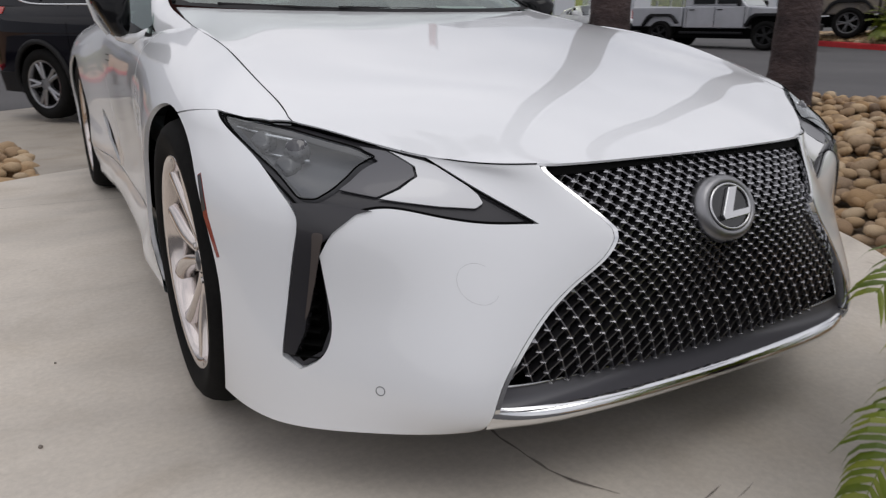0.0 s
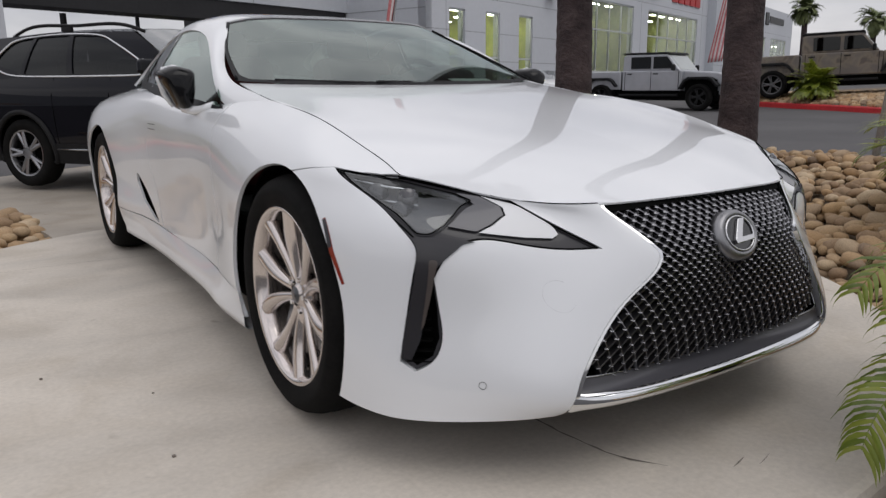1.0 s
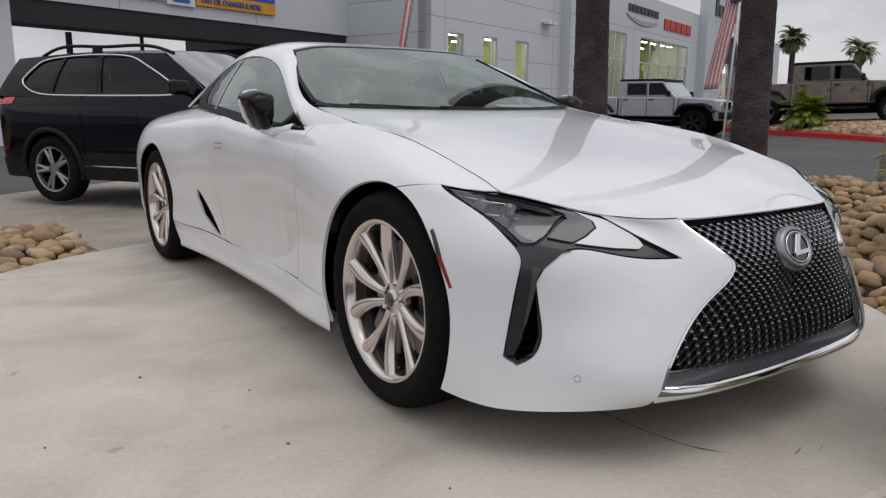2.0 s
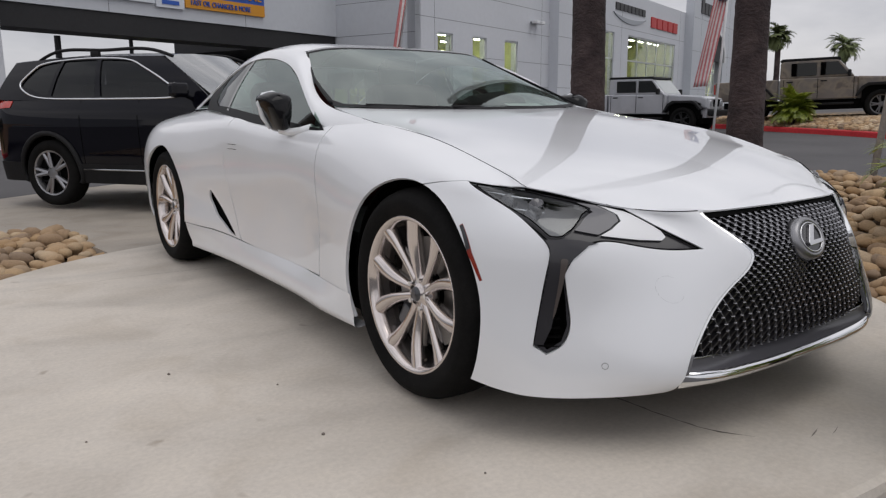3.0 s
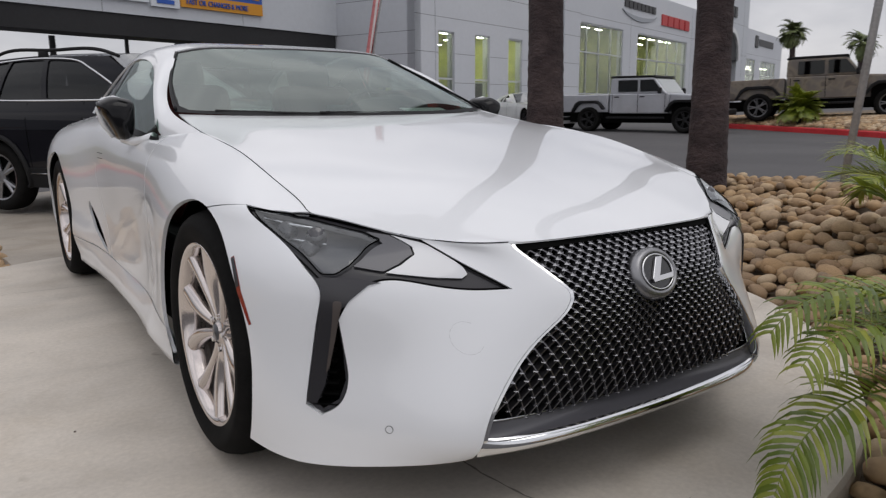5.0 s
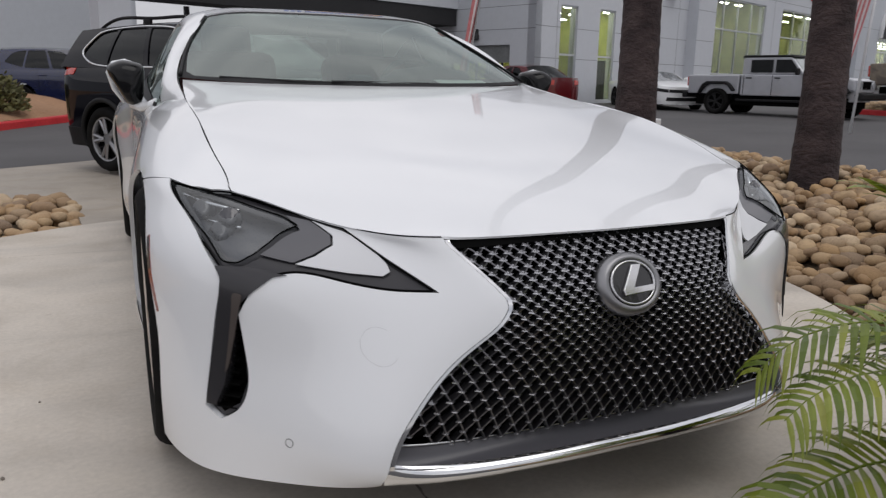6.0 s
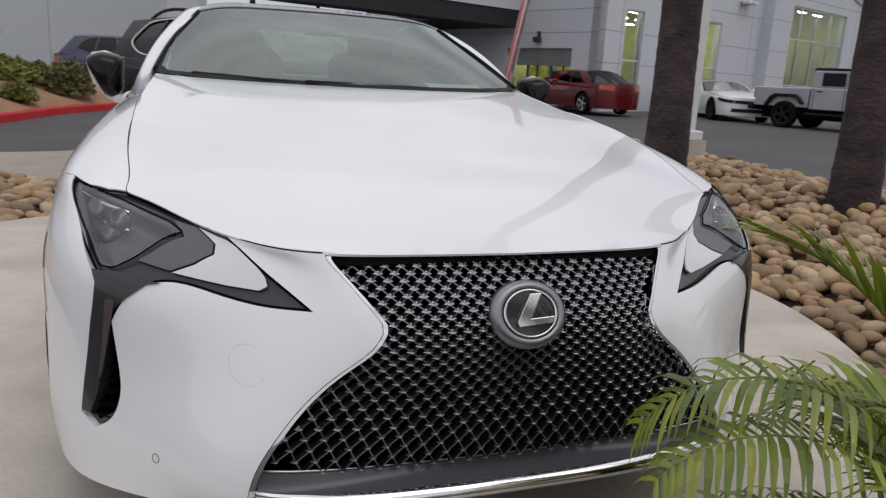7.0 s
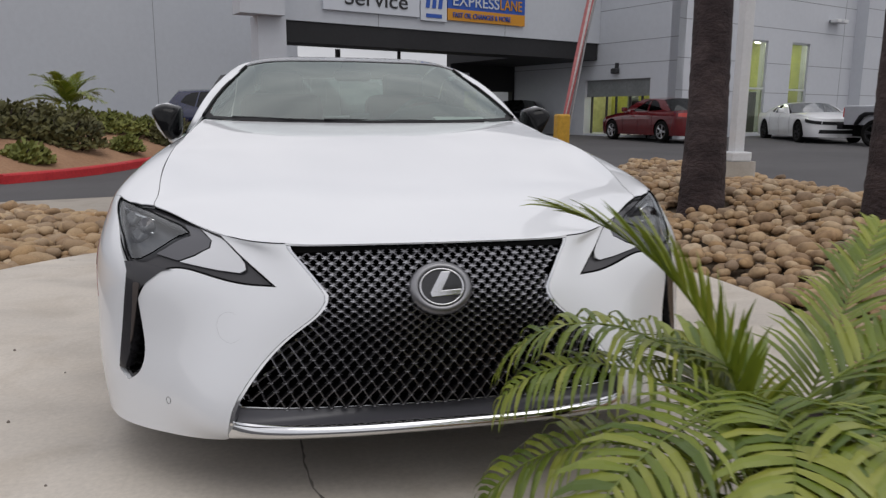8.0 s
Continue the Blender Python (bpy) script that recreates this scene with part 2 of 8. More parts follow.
def panel_mesh(name, skin, outline, holes=(), step=0.03, gap=0.0015, lip=0.012, lift=0.0, mirror=False, edge=0.01):
    """A sheet-metal panel cut out of a skin along an outline, with holes, its rims folded inwards."""
    rim = [inset(resample(outline, edge), gap)] + [inset(resample(h, edge), -gap) for h in holes]
    pts, segs = [], []
    for loop in rim:
        k = len(pts)
        pts += [tuple(p) for p in loop]
        segs += [(k + i, k + (i + 1) % len(loop)) for i in range(len(loop))]
    lo, hi = rim[0].min(0), rim[0].max(0)
    gx, gy = np.meshgrid(np.arange(lo[0] + step / 2, hi[0], step), np.arange(lo[1] + step / 2, hi[1], step))
    grid = np.stack([gx.ravel(), gy.ravel()], 1)
    keep = inside(grid, rim[0])
    for loop in rim[1:]:
        keep &= ~inside(grid, loop)
    grid = grid[keep]
    border = np.concatenate(rim)
    if len(grid):
        near = np.array([np.min(np.sum((border - g) ** 2, 1)) for g in grid])
        grid = grid[near > (0.4 * step) ** 2]
    pts += [tuple(g) for g in grid]
    v, _, f, *_ = geometry.delaunay_2d_cdt([Vector(p) for p in pts], segs, [], 0, 1e-6)
    v = np.array([tuple(p) for p in v])
    f = np.array([tuple(t) for t in f if len(t) == 3])
    mid = v[f].mean(1)
    keep = inside(mid, rim[0])
    for loop in rim[1:]:
        keep &= ~inside(mid, loop)
    f = f[keep]
    place, normal = skin(v), skin.normal(v)
    place = place + normal * lift
    count = {}
    for a, b, c in f:
        for e in ((a, b), (b, c), (c, a)):
            count[e] = count.get(e, 0) + 1
    rims = [e for e in count if (e[1], e[0]) not in count]
    verts, normals, faces = list(place), list(normal), [tuple(t) for t in f]
    if lip:
        out = {}
        for a, b in rims:
            d = place[b] - place[a]
            side = np.cross(d, normal[a])
            side /= np.linalg.norm(side) + 1e-12
            for i in (a, b):
                out[i] = out.get(i, 0) + side
        at = {}
        for i, side in out.items():
            side = side / (np.linalg.norm(side) + 1e-12)
            at[i] = len(verts)
            verts += [place[i], place[i] - normal[i] * lip]
            normals += [side, side]
        faces += [(at[a], at[a] + 1, at[b] + 1, at[b]) for a, b in rims]
    verts, normals = np.array(verts), np.array(normals)
    if mirror:
        verts, normals = verts * (-1, 1, 1), normals * (-1, 1, 1)
        faces = [t[::-1] for t in faces]
    me = bpy.data.meshes.new(name)
    me.from_pydata(verts.tolist(), [], faces)
    me.shade_smooth()
    me.normals_split_custom_set_from_vertices(normals.tolist())
    return me


def panel(name, skin, outline, mat, parent, label="", **how):
    me = panel_mesh(name, skin, outline, **how)
    me.materials.append(mat)
    ob = new(name, me)
    ob.parent = parent
    return tagged(ob, label)
# ---- ground, pad, rock beds ----
M_ASPHALT = varied("asphalt", [(0.3, (0.066, 0.064, 0.066)), (0.7, (0.098, 0.094, 0.096))], 0.35, 0.85, 60, 0.4, 0.006)
M_BED = varied("gravel_soil", [(0.3, (0.10, 0.075, 0.05)), (0.7, (0.19, 0.145, 0.10))], 1.5, 0.95, 30, 0.6, 0.02)
M_DIRT = varied("bare_soil", [(0.3, (0.28, 0.155, 0.085)), (0.7, (0.40, 0.235, 0.135))], 0.8, 0.95, 18, 0.6, 0.03)
M_WALL = varied("grey_wall", [(0.3, (0.52, 0.545, 0.585)), (0.7, (0.57, 0.595, 0.63))], 0.12, 0.8, 6, 0.1, 0.003, deep=0.965)
M_WALLPALE = varied("pale_wall", [(0.3, (0.54, 0.56, 0.60)), (0.7, (0.60, 0.62, 0.655))], 0.15, 0.75, 6, 0.1, 0.003, deep=0.97)
# near-black; on the lane's back wall this colour stands in for shade
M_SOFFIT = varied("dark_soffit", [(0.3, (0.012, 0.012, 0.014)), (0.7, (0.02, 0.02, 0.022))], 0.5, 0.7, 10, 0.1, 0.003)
M_BARK = varied("palm_bark", [(0.3, (0.022, 0.015, 0.016)), (0.5, (0.049, 0.034, 0.035)), (0.72, (0.095, 0.069, 0.068))], 2.6, 0.95, 16, 0.9, 0.03, stretch=(1.5, 1.5, 2.4))
M_KERB = varied("red_kerb", [(0.3, (0.46, 0.012, 0.02)), (0.7, (0.58, 0.028, 0.032))], 1.5, 0.6, 20, 0.2, 0.004)
M_POST = varied("galvanised_post", [(0.3, (0.34, 0.345, 0.355)), (0.7, (0.43, 0.435, 0.445))], 4, 0.5, 40, 0.15, 0.002, metal=0.2)
M_WHITEPOST = varied("white_pole", [(0.3, (0.66, 0.67, 0.68)), (0.7, (0.74, 0.74, 0.75))], 2, 0.45, 30, 0.1, 0.002, deep=0.95)


def concrete(name, tone):
    """Pale worn concrete with long sweeping trowel streaks, stains and fine pits."""
    m = material(name, tone, 0.7)
    vec = coords(m, (1, 1, 1))
    sweep = coords(m, (1.0, 2.2, 1))
    big = noise_tex(m, sweep, 1.1, 3, 0.45, 0.8)
    blot = noise_tex(m, vec, 2.3, 5, 0.6, 0.6)
    fine = noise_tex(m, vec, 55, 4, 0.65)
    spots = noise_tex(m, vec, 9, 2, 0.5)
    base = ramp(m, big, [(0.34, tuple(0.88 * c for c in tone)), (0.5, tone), (0.66, tuple(1.07 * c for c in tone))])
    stain = ramp(m, blot, [(0.3, (0.86, 0.84, 0.81)), (0.52, (1.0, 1.0, 1.0)), (0.7, (1.05, 1.045, 1.03))])
    grain = ramp(m, fine, [(0.3, (0.90, 0.90, 0.90)), (0.7, (1.06, 1.06, 1.06))])
    dots = ramp(m, spots, [(0.22, (0.72, 0.69, 0.66)), (0.29, (1, 1, 1))])
    c = mix_color(m, 1.0, mix_color(m, 1.0, mix_color(m, 1.0, base, stain, "MULTIPLY"), grain, "MULTIPLY"), dots, "MULTIPLY")
    link(m, c, bsdf(m).inputs["Base Color"])
    rough = ramp(m, big, [(0.3, (0.55, 0.55, 0.55)), (0.7, (0.78, 0.78, 0.78))])
    link(m, rough, bsdf(m).inputs["Roughness"])
    bump(m, fine, 0.15, 0.002)
    return m


M_CONCRETE = concrete("pad_concrete", (0.57, 0.52, 0.455))
M_SLAB = concrete("slab_concrete", (0.365, 0.325, 0.275))
UP = Vector((0.78, 0.62))


def ground_z(x, y):
    """The lot lies a little below the pad and rises gently towards the showroom."""
    run = x * UP.x + y * UP.y - 7
    return -0.15 + 0.02 * (math.sqrt(run * run + 9) + run) / 2


def grid_mesh(name, xs, ys, height, mat, label, category):
    verts = [(x, y, height(x, y)) for y in ys for x in xs]
    n = len(xs)
    faces = [(j * n + i, j * n + i + 1, (j + 1) * n + i + 1, (j + 1) * n + i) for j in range(len(ys) - 1) for i in range(n - 1)]
    me = bpy.data.meshes.new(name)
    me.from_pydata(verts, [], faces)
    return tagged(object_of(name, me, mat, None, True), label, category, kind="structure")


def sheet(name, outline, height, mat, label, category, step=0.5, kind="structure", skirt=0.0):
    """A sheet of ground inside an outline, draped over height(x, y), with an edge that goes down by skirt."""
    rim = resample(outline, step * 0.6)
    n = len(rim)
    lo, hi = rim.min(0), rim.max(0)
    gx, gy = np.meshgrid(np.arange(lo[0] + step / 2, hi[0], step), np.arange(lo[1] + step / 2, hi[1], step))
    grid = np.stack([gx.ravel(), gy.ravel()], 1)
    grid = grid[inside(grid, rim)]
    grid = grid[[np.min(np.sum((rim - g) ** 2, 1)) > (0.3 * step) ** 2 for g in grid]] if len(grid) else grid
    v, _, f, *_ = geometry.delaunay_2d_cdt([Vector(p) for p in np.concatenate([rim, grid])], [(i, (i + 1) % n) for i in range(n)], [], 0, 1e-6)
    v = np.array([tuple(p) for p in v])
    f = [tuple(t) for t in f if len(t) == 3]
    keep = inside(v[np.array(f)].mean(1), rim)
    f = [t for t, k in zip(f, keep) if k]
    verts = [(x, y, height(x, y)) for x, y in v]
    if skirt:
        edges = {(t[i], t[(i + 1) % 3]) for t in f for i in range(3)}
        for a, b in [e for e in edges if (e[1], e[0]) not in edges]:
            k = len(verts)
            for i in (a, b, b, a):
                verts.append(verts[i])
            verts[k + 2] = (*verts[b][:2], verts[b][2] - skirt)
            verts[k + 3] = (*verts[a][:2], verts[a][2] - skirt)
            f.append((k + 1, k, k + 3, k + 2))
    me = bpy.data.meshes.new(name)
    me.from_pydata(verts, [], f)
    return tagged(object_of(name, me, mat, None, False), label, category, kind=kind)


far = [-400, -150, -60, -30] + [k * 2.0 for k in range(-10, 36)] + [90, 130, 200, 420]
ground = grid_mesh("ground", far, far, lambda x, y: ground_z(min(x, 80), min(y, 80)), M_ASPHALT, "dark grey asphalt lot and driveway", "ground")

PAD, PAD_R = Vector((-0.15, 2.15)), 2.46
bm = bmesh.new()
prof = [(0.0, -0.2), (PAD_R, -0.2), (PAD_R, -0.03), (PAD_R - 0.008, -0.008), (PAD_R - 0.03, 0.0), (0.0, 0.0)]
rings = [[bm.verts.new((PAD.x + r * math.cos(q), PAD.y + r * math.sin(q), z)) for q in np.linspace(0, 2 * math.pi, 145)[:-1]] for r, z in prof[1:-1]]
for a, b in zip(rings, rings[1:]):
    for k in range(144):
        bm.faces.new((a[k], a[(k + 1) % 144], b[(k + 1) % 144], b[k]))
bm.faces.new(rings[-1])
pad = tagged(mesh_object("pavement_pad", bm, M_CONCRETE), "round pale concrete display pad with streaks", "pavement", kind="structure")
M_CRACK = varied("crack_dirt", [(0.3, (0.17, 0.148, 0.128)), (0.7, (0.28, 0.25, 0.215))], 8, 0.95, 60, 0.3, 0.002)


def ground_line(name, points, width, mat, parent, rng, z=0.0015):
    """A thin uneven line lying on the pad: a crack, or a scuff."""
    p = np.array(smooth2(points, 0.03))
    way = np.gradient(p, axis=0)
    way /= np.linalg.norm(way, axis=1, keepdims=True) + 1e-9
    off = np.stack([-way[:, 1], way[:, 0]], 1)
    p = p + off * np.array([rng.uniform(-0.2, 0.2) * width for _ in p])[:, None]
    half = np.array([width * (0.5 + rng.uniform(-0.25, 0.3)) * min(1, 4 * q + 0.15, 4 * (1 - q) + 0.15) for q in np.linspace(0, 1, len(p))])[:, None] / 1
    left, right = p + off * half / 2, p - off * half / 2
    n = len(p)
    me = bpy.data.meshes.new(name)
    me.from_pydata([(x, y, z) for x, y in left] + [(x, y, z) for x, y in right], [], [(k + n, k + n + 1, k + 1, k) for k in range(n - 1)])
    return object_of(name, me, mat, parent)


def smooth2(points, step):
    p = np.asarray(points, float)
    run = np.r_[0, np.cumsum(np.linalg.norm(np.diff(p, axis=0), axis=1))]
    return spline(run, p)(np.linspace(0, run[-1], max(4, int(run[-1] / step))))


rng = random.Random(5)
ground_line("crack", [(-0.36, 0.55), (-0.345, 0.3), (-0.31, 0.14), (-0.25, 0.05)], 0.013, M_CRACK, pad, rng)
ground_line("crack", [(-2.05, 3.4), (-1.2, 3.45), (-0.6, 3.4), (0.4, 3.45)], 0.005, M_CRACK, pad, rng)
for x, y, a in ((-0.12, -0.05, 0.2), (-0.05, -0.08, 0.25)):
    ground_line("scuff", [(x, y), (x + 0.04 * math.cos(a), y + 0.04 * math.sin(a)), (x + 0.08 * math.cos(a), y + 0.09 * math.sin(a))], 0.007, M_CRACK, pad, rng)
for x, y, r in ((-1.54, 1.64, 0.006), (-1.3, 0.83, 0.006), (-1.6, 0.3, 0.005), (-1.05, 0.35, 0.004), (-1.9, 1.2, 0.004), (-1.25, 1.3, 0.004)):
    bm = bmesh.new()
    bmesh.ops.create_icosphere(bm, subdivisions=1, radius=r, matrix=Matrix.Translation((x, y, r * 0.4)))
    tagged(mesh_object("pebble", bm, M_CRACK), "tiny dark pebble on the concrete pad", "pebble", "pebbles on the pad")


def slab_z(x, y):
    return max(ground_z(x, y) + 0.012, -0.012 - 0.1 * max(0.0, y - 4.35 + 0.25 * x))


sheet("pavement", [(-1.2, 4.3), (-1.28, 5.3), (-2.0, 6.05), (-4.2, 7.9), (-4.4, 8.4), (-2.2, 9.15), (-0.95, 10.0), (1.6, 11.4), (4.0, 10.2), (3.0, 6.0), (1.15, 4.3), (0, 3.4)], slab_z, M_SLAB, "worn tan concrete driveway slab behind the pad", "pavement", 0.4, skirt=0.05)

# palms: trunks with ring scars
M_LEAF = material("palm_leaf", (0.085, 0.125, 0.03), 0.36, spec=0.6)
v_ = coords(M_LEAF)
leaf_geo = M_LEAF.node_tree.nodes.new("ShaderNodeNewGeometry")
leaf_tone = ramp(M_LEAF, leaf_geo.outputs["Random Per Island"], [(0.0, (0.075, 0.125, 0.014)), (0.35, (0.15, 0.205, 0.022)), (0.7, (0.215, 0.265, 0.032)), (1.0, (0.30, 0.325, 0.058))])
leaf_mott = ramp(M_LEAF, noise_tex(M_LEAF, v_, 6, 3), [(0.3, (0.72, 0.78, 0.7)), (0.7, (1.25, 1.18, 1.2))])
link(M_LEAF, mix_color(M_LEAF, 1.0, leaf_tone, leaf_mott, "MULTIPLY"), bsdf(M_LEAF).inputs["Base Color"])
leaf_mix, leaf_thin = M_LEAF.node_tree.nodes.new("ShaderNodeMixShader"), M_LEAF.node_tree.nodes.new("ShaderNodeBsdfTranslucent")
leaf_mix.inputs[0].default_value = 0.2
leaf_thin.inputs["Color"].default_value = (0.30, 0.34, 0.03, 1)
link(M_LEAF, bsdf(M_LEAF).outputs[0], leaf_mix.inputs[1])
link(M_LEAF, leaf_thin.outputs[0], leaf_mix.inputs[2])
link(M_LEAF, leaf_mix.outputs[0], M_LEAF.node_tree.nodes["Material Output"].inputs[0])
M_FARLEAF = varied("far_leaf", [(0.3, (0.085, 0.115, 0.045)), (0.7, (0.19, 0.22, 0.085))], 1.2, 0.7, 9, 0.2, 0.02)


def add_frond(bm, base, az, rise, length, droop, leaf, pairs, width, rng, twist=0.0, fold=0.5, splay=1.0, limp=1.0):
    """A pinnate palm leaf: an arching rib with two rows of narrow leaflets."""
    flat = Vector((math.cos(az), math.sin(az), 0))
    sidew = Vector((-math.sin(az), math.cos(az), 0))
    p, e, pts = Vector(base), rise, []
    n = 14
    for k in range(n + 1):
        pts.append(p.copy())
        p = p + (flat * math.cos(e) + Vector((0, 0, math.sin(e)))) * (length / n)
        e -= droop / n * (0.4 + 1.2 * k / n)
    add_tube(bm, pts, [0.006 * (1 - 0.8 * k / n) * (length / 0.9) for k in range(n + 1)], 5)
    for j in range(pairs):
        q = 0.14 + 0.86 * (j + 0.5) / pairs
        f = q * n
        k = min(n - 1, int(f))
        at = pts[k].lerp(pts[k + 1], f - k)
        way = (pts[k + 1] - pts[k]).normalized()
        up = sidew.cross(way).normalized() * -1
        if up.z < 0:
            up = -up
        for s in (-1, 1):
            ln = leaf * (0.55 + 0.6 * math.sin(math.pi * min(1, 0.15 + 0.85 * q))) * rng.uniform(0.85, 1.1)
            out = (sidew * s * splay * (1 - 0.35 * q) + way * (0.55 + 0.5 * q) * min(1.0, 1.4 / (0.4 + limp)) + up * (fold * (1 - q) + rng.uniform(-0.12, 0.12))).normalized()
            hang = limp * rng.uniform(0.5, 1.15)
            w = width * rng.uniform(0.8, 1.15)
            line, d, pos = [], out.copy(), at.copy()
            for step in range(5):
                line.append((pos.copy(), d.copy()))
                pos = pos + d * ln / 4
                d = (d + Vector((0, 0, -hang * (0.10 + 0.13 * step)))).normalized()
            across = (way - out * way.dot(out)).normalized()
            prev = None
            for i, (c, dd) in enumerate(line):
                half = w * (0.55, 1.0, 0.9, 0.55, 0.03)[i] / 2
                ridge = bm.verts.new(c + up * 0.12 * half)
                pair = (bm.verts.new(c - across * half), ridge, bm.verts.new(c + across * half))
                if prev:
                    bm.faces.new((prev[0], prev[1], pair[1], pair[0]))
                    bm.faces.new((prev[1], prev[2], pair[2], pair[1]))
                prev = pair


def tall_palm(at, height, lean, r0, r1, seed):
    rng = random.Random(seed)
    tree = thing("palm_tree", "tall palm with a rough brown ringed trunk among cobbles", "tree", "palms by the drive", Matrix.Translation(at))
    bm = bmesh.new()
    rings, steps, sides = [], int(height / 0.06), 28
    for k in range(steps + 1):
        h = height * k / steps
        r = r1 + (r0 - r1) * math.exp(-h / 0.8)
        r *= 1 + 0.014 * math.sin(h * 2 * math.pi / 0.13) * rng.uniform(0.3, 1) + rng.uniform(-0.014, 0.014)
        c = Vector((lean[0] * h + 0.03 * math.sin(h * 0.9 + seed), lean[1] * h, h - 0.15))
        rings.append([bm.verts.new(c + Vector((r * (1 + 0.03 * noise.noise((math.cos(q) * 2, math.sin(q) * 2, h * 4))) * math.cos(q), r * math.sin(q), 0))) for q in (2 * math.pi * j / sides for j in range(sides))])
    for a, b in zip(rings, rings[1:]):
        for j in range(sides):
            bm.faces.new((a[j], a[(j + 1) % sides], b[(j + 1) % sides], b[j]))
    part("trunk", bm, M_BARK, tree, smooth=True)
    bm = bmesh.new()
    top = Vector((lean[0] * height, lean[1] * height, height - 0.2))
    for k in range(26):
        add_frond(bm, top, k * 2.4 + rng.uniform(-0.3, 0.3), rng.uniform(-0.5, 1.2), rng.uniform(1.6, 2.2), rng.uniform(1.0, 1.8), 0.5, 22, 0.05, rng)
    part("crown", bm, M_FARLEAF, tree)


tall_palm((3.14, 4.05, 0.28), 11.5, (0.0, 0.0), 0.205, 0.15, 1)
tall_palm((3.9, 2.82, 0.26), 12.0, (0.015, 0.0), 0.185, 0.14, 2)

post = thing("sign_post", "thin galvanised steel post standing in the cobbles", "post", at=Matrix.Translation((4.44, 1.92, 0.24)))
bm = bmesh.new()
add_rod(bm, (0, 0, 0), (0.17, -0.26, 3.6), 0.03, sides=16)
part("pole", bm, M_POST, post, smooth=True)
bm = bmesh.new()
add_rod(bm, (0, 0, -0.05), (0, 0, 0.06), 0.1, 0.08, sides=20)
part("footing", bm, M_SLAB, post, smooth=True)
lamp_pole = thing("light_pole", "white lamp pole on a concrete footing", "lamp post", at=Matrix.Translation((4.24, 5.2, 0.28)))
part("pole", box((0.115, 0.115, 6), (0, 0, 3.3), bevel=0.01), M_WHITEPOST, lamp_pole)
part("base_cover", box((0.23, 0.23, 0.1), (0, 0, 0.32), bevel=0.015), M_WHITEPOST, lamp_pole)
bm = bmesh.new()
add_rod(bm, (0, 0, -0.3), (0, 0, 0.27), 0.2, 0.2, sides=28)
part("footing", bm, M_SLAB, lamp_pole, smooth=True)

# kerbs


def kerb(name, points, label):
    p = np.array(smooth2(points, 0.4))
    way = np.gradient(p, axis=0)
    way /= np.linalg.norm(way, axis=1, keepdims=True)
    off = np.stack([-way[:, 1], way[:, 0]], 1)
    bm = bmesh.new()
    rings = []
    for (x, y), (ox, oy) in zip(p, off):
        z = ground_z(x, y)
        rings.append([bm.verts.new((x + ox * a, y + oy * a, z + h)) for a, h in ((0, -0.05), (0.01, 0.13), (0.03, 0.155), (0.16, 0.16), (0.18, 0.14), (0.18, -0.05))])
    for a, b in zip(rings, rings[1:]):
        for k in range(5):
            bm.faces.new((a[k], a[k + 1], b[k + 1], b[k]))
    bm.faces.new(rings[0])
    bm.faces.new(rings[-1][::-1])
    bmesh.ops.recalc_face_normals(bm, faces=bm.faces)
    return tagged(mesh_object(name, bm, M_KERB), label, "kerb", kind="structure")


KERB_R = [(16.2, 3.0), (18.35, 7.3), (19.6, 10.6), (20.1, 12.6), (20.55, 14.6), (20.6, 15.7), (21.2, 16.4), (24.0, 16.6)]
kerb("kerb_red", KERB_R[::-1], "red-painted kerb of the display island")
KERB_L = [(-4.75, 11.2), (-4.25, 11.9), (-3.5, 13.7), (-2.97, 15.9), (-2.0, 17.9), (-0.9, 20.5)]
kerb("kerb_red", KERB_L, "red-painted kerb along the planter")


def mound_r(x, y):
    d = x - np.interp(y, [p[1] for p in KERB_R[:6]], [p[0] for p in KERB_R[:6]])
    return ground_z(x, y) + 0.13 + (0.24 + 0.03 * (13 - y)) * (1 - math.exp(-max(0.0, d - 0.15) / 1.1))


island = sheet("ground_island", [(16.38, 3.0), (18.52, 7.3), (19.77, 10.6), (20.27, 12.6), (20.72, 14.6), (20.8, 15.6), (21.3, 16.2), (24, 16.4), (34, 16), (34, 1), (18, 0)], mound_r, M_BED, "raised cobble display island behind the kerb", "ground", 0.8)


def mound_l(x, y):
    edge = np.interp(y, [p[1] for p in KERB_L], [p[0] for p in KERB_L])
    return ground_z(x, y) + 0.12 + 0.75 * (1 - math.exp(-max(0.0, edge - x - 0.2) / 1.6)) + 0.1 * noise.noise((x, y, 0))


planter = sheet("ground_planter", [(-4.93, 11.2), (-4.42, 11.95), (-3.67, 13.75), (-3.14, 15.95), (-2.17, 17.95), (-1.2, 20.2), (-14, 20.2), (-14, 11.2)], mound_l, M_DIRT, "bare brown soil bank of the planter", "ground", 0.6)

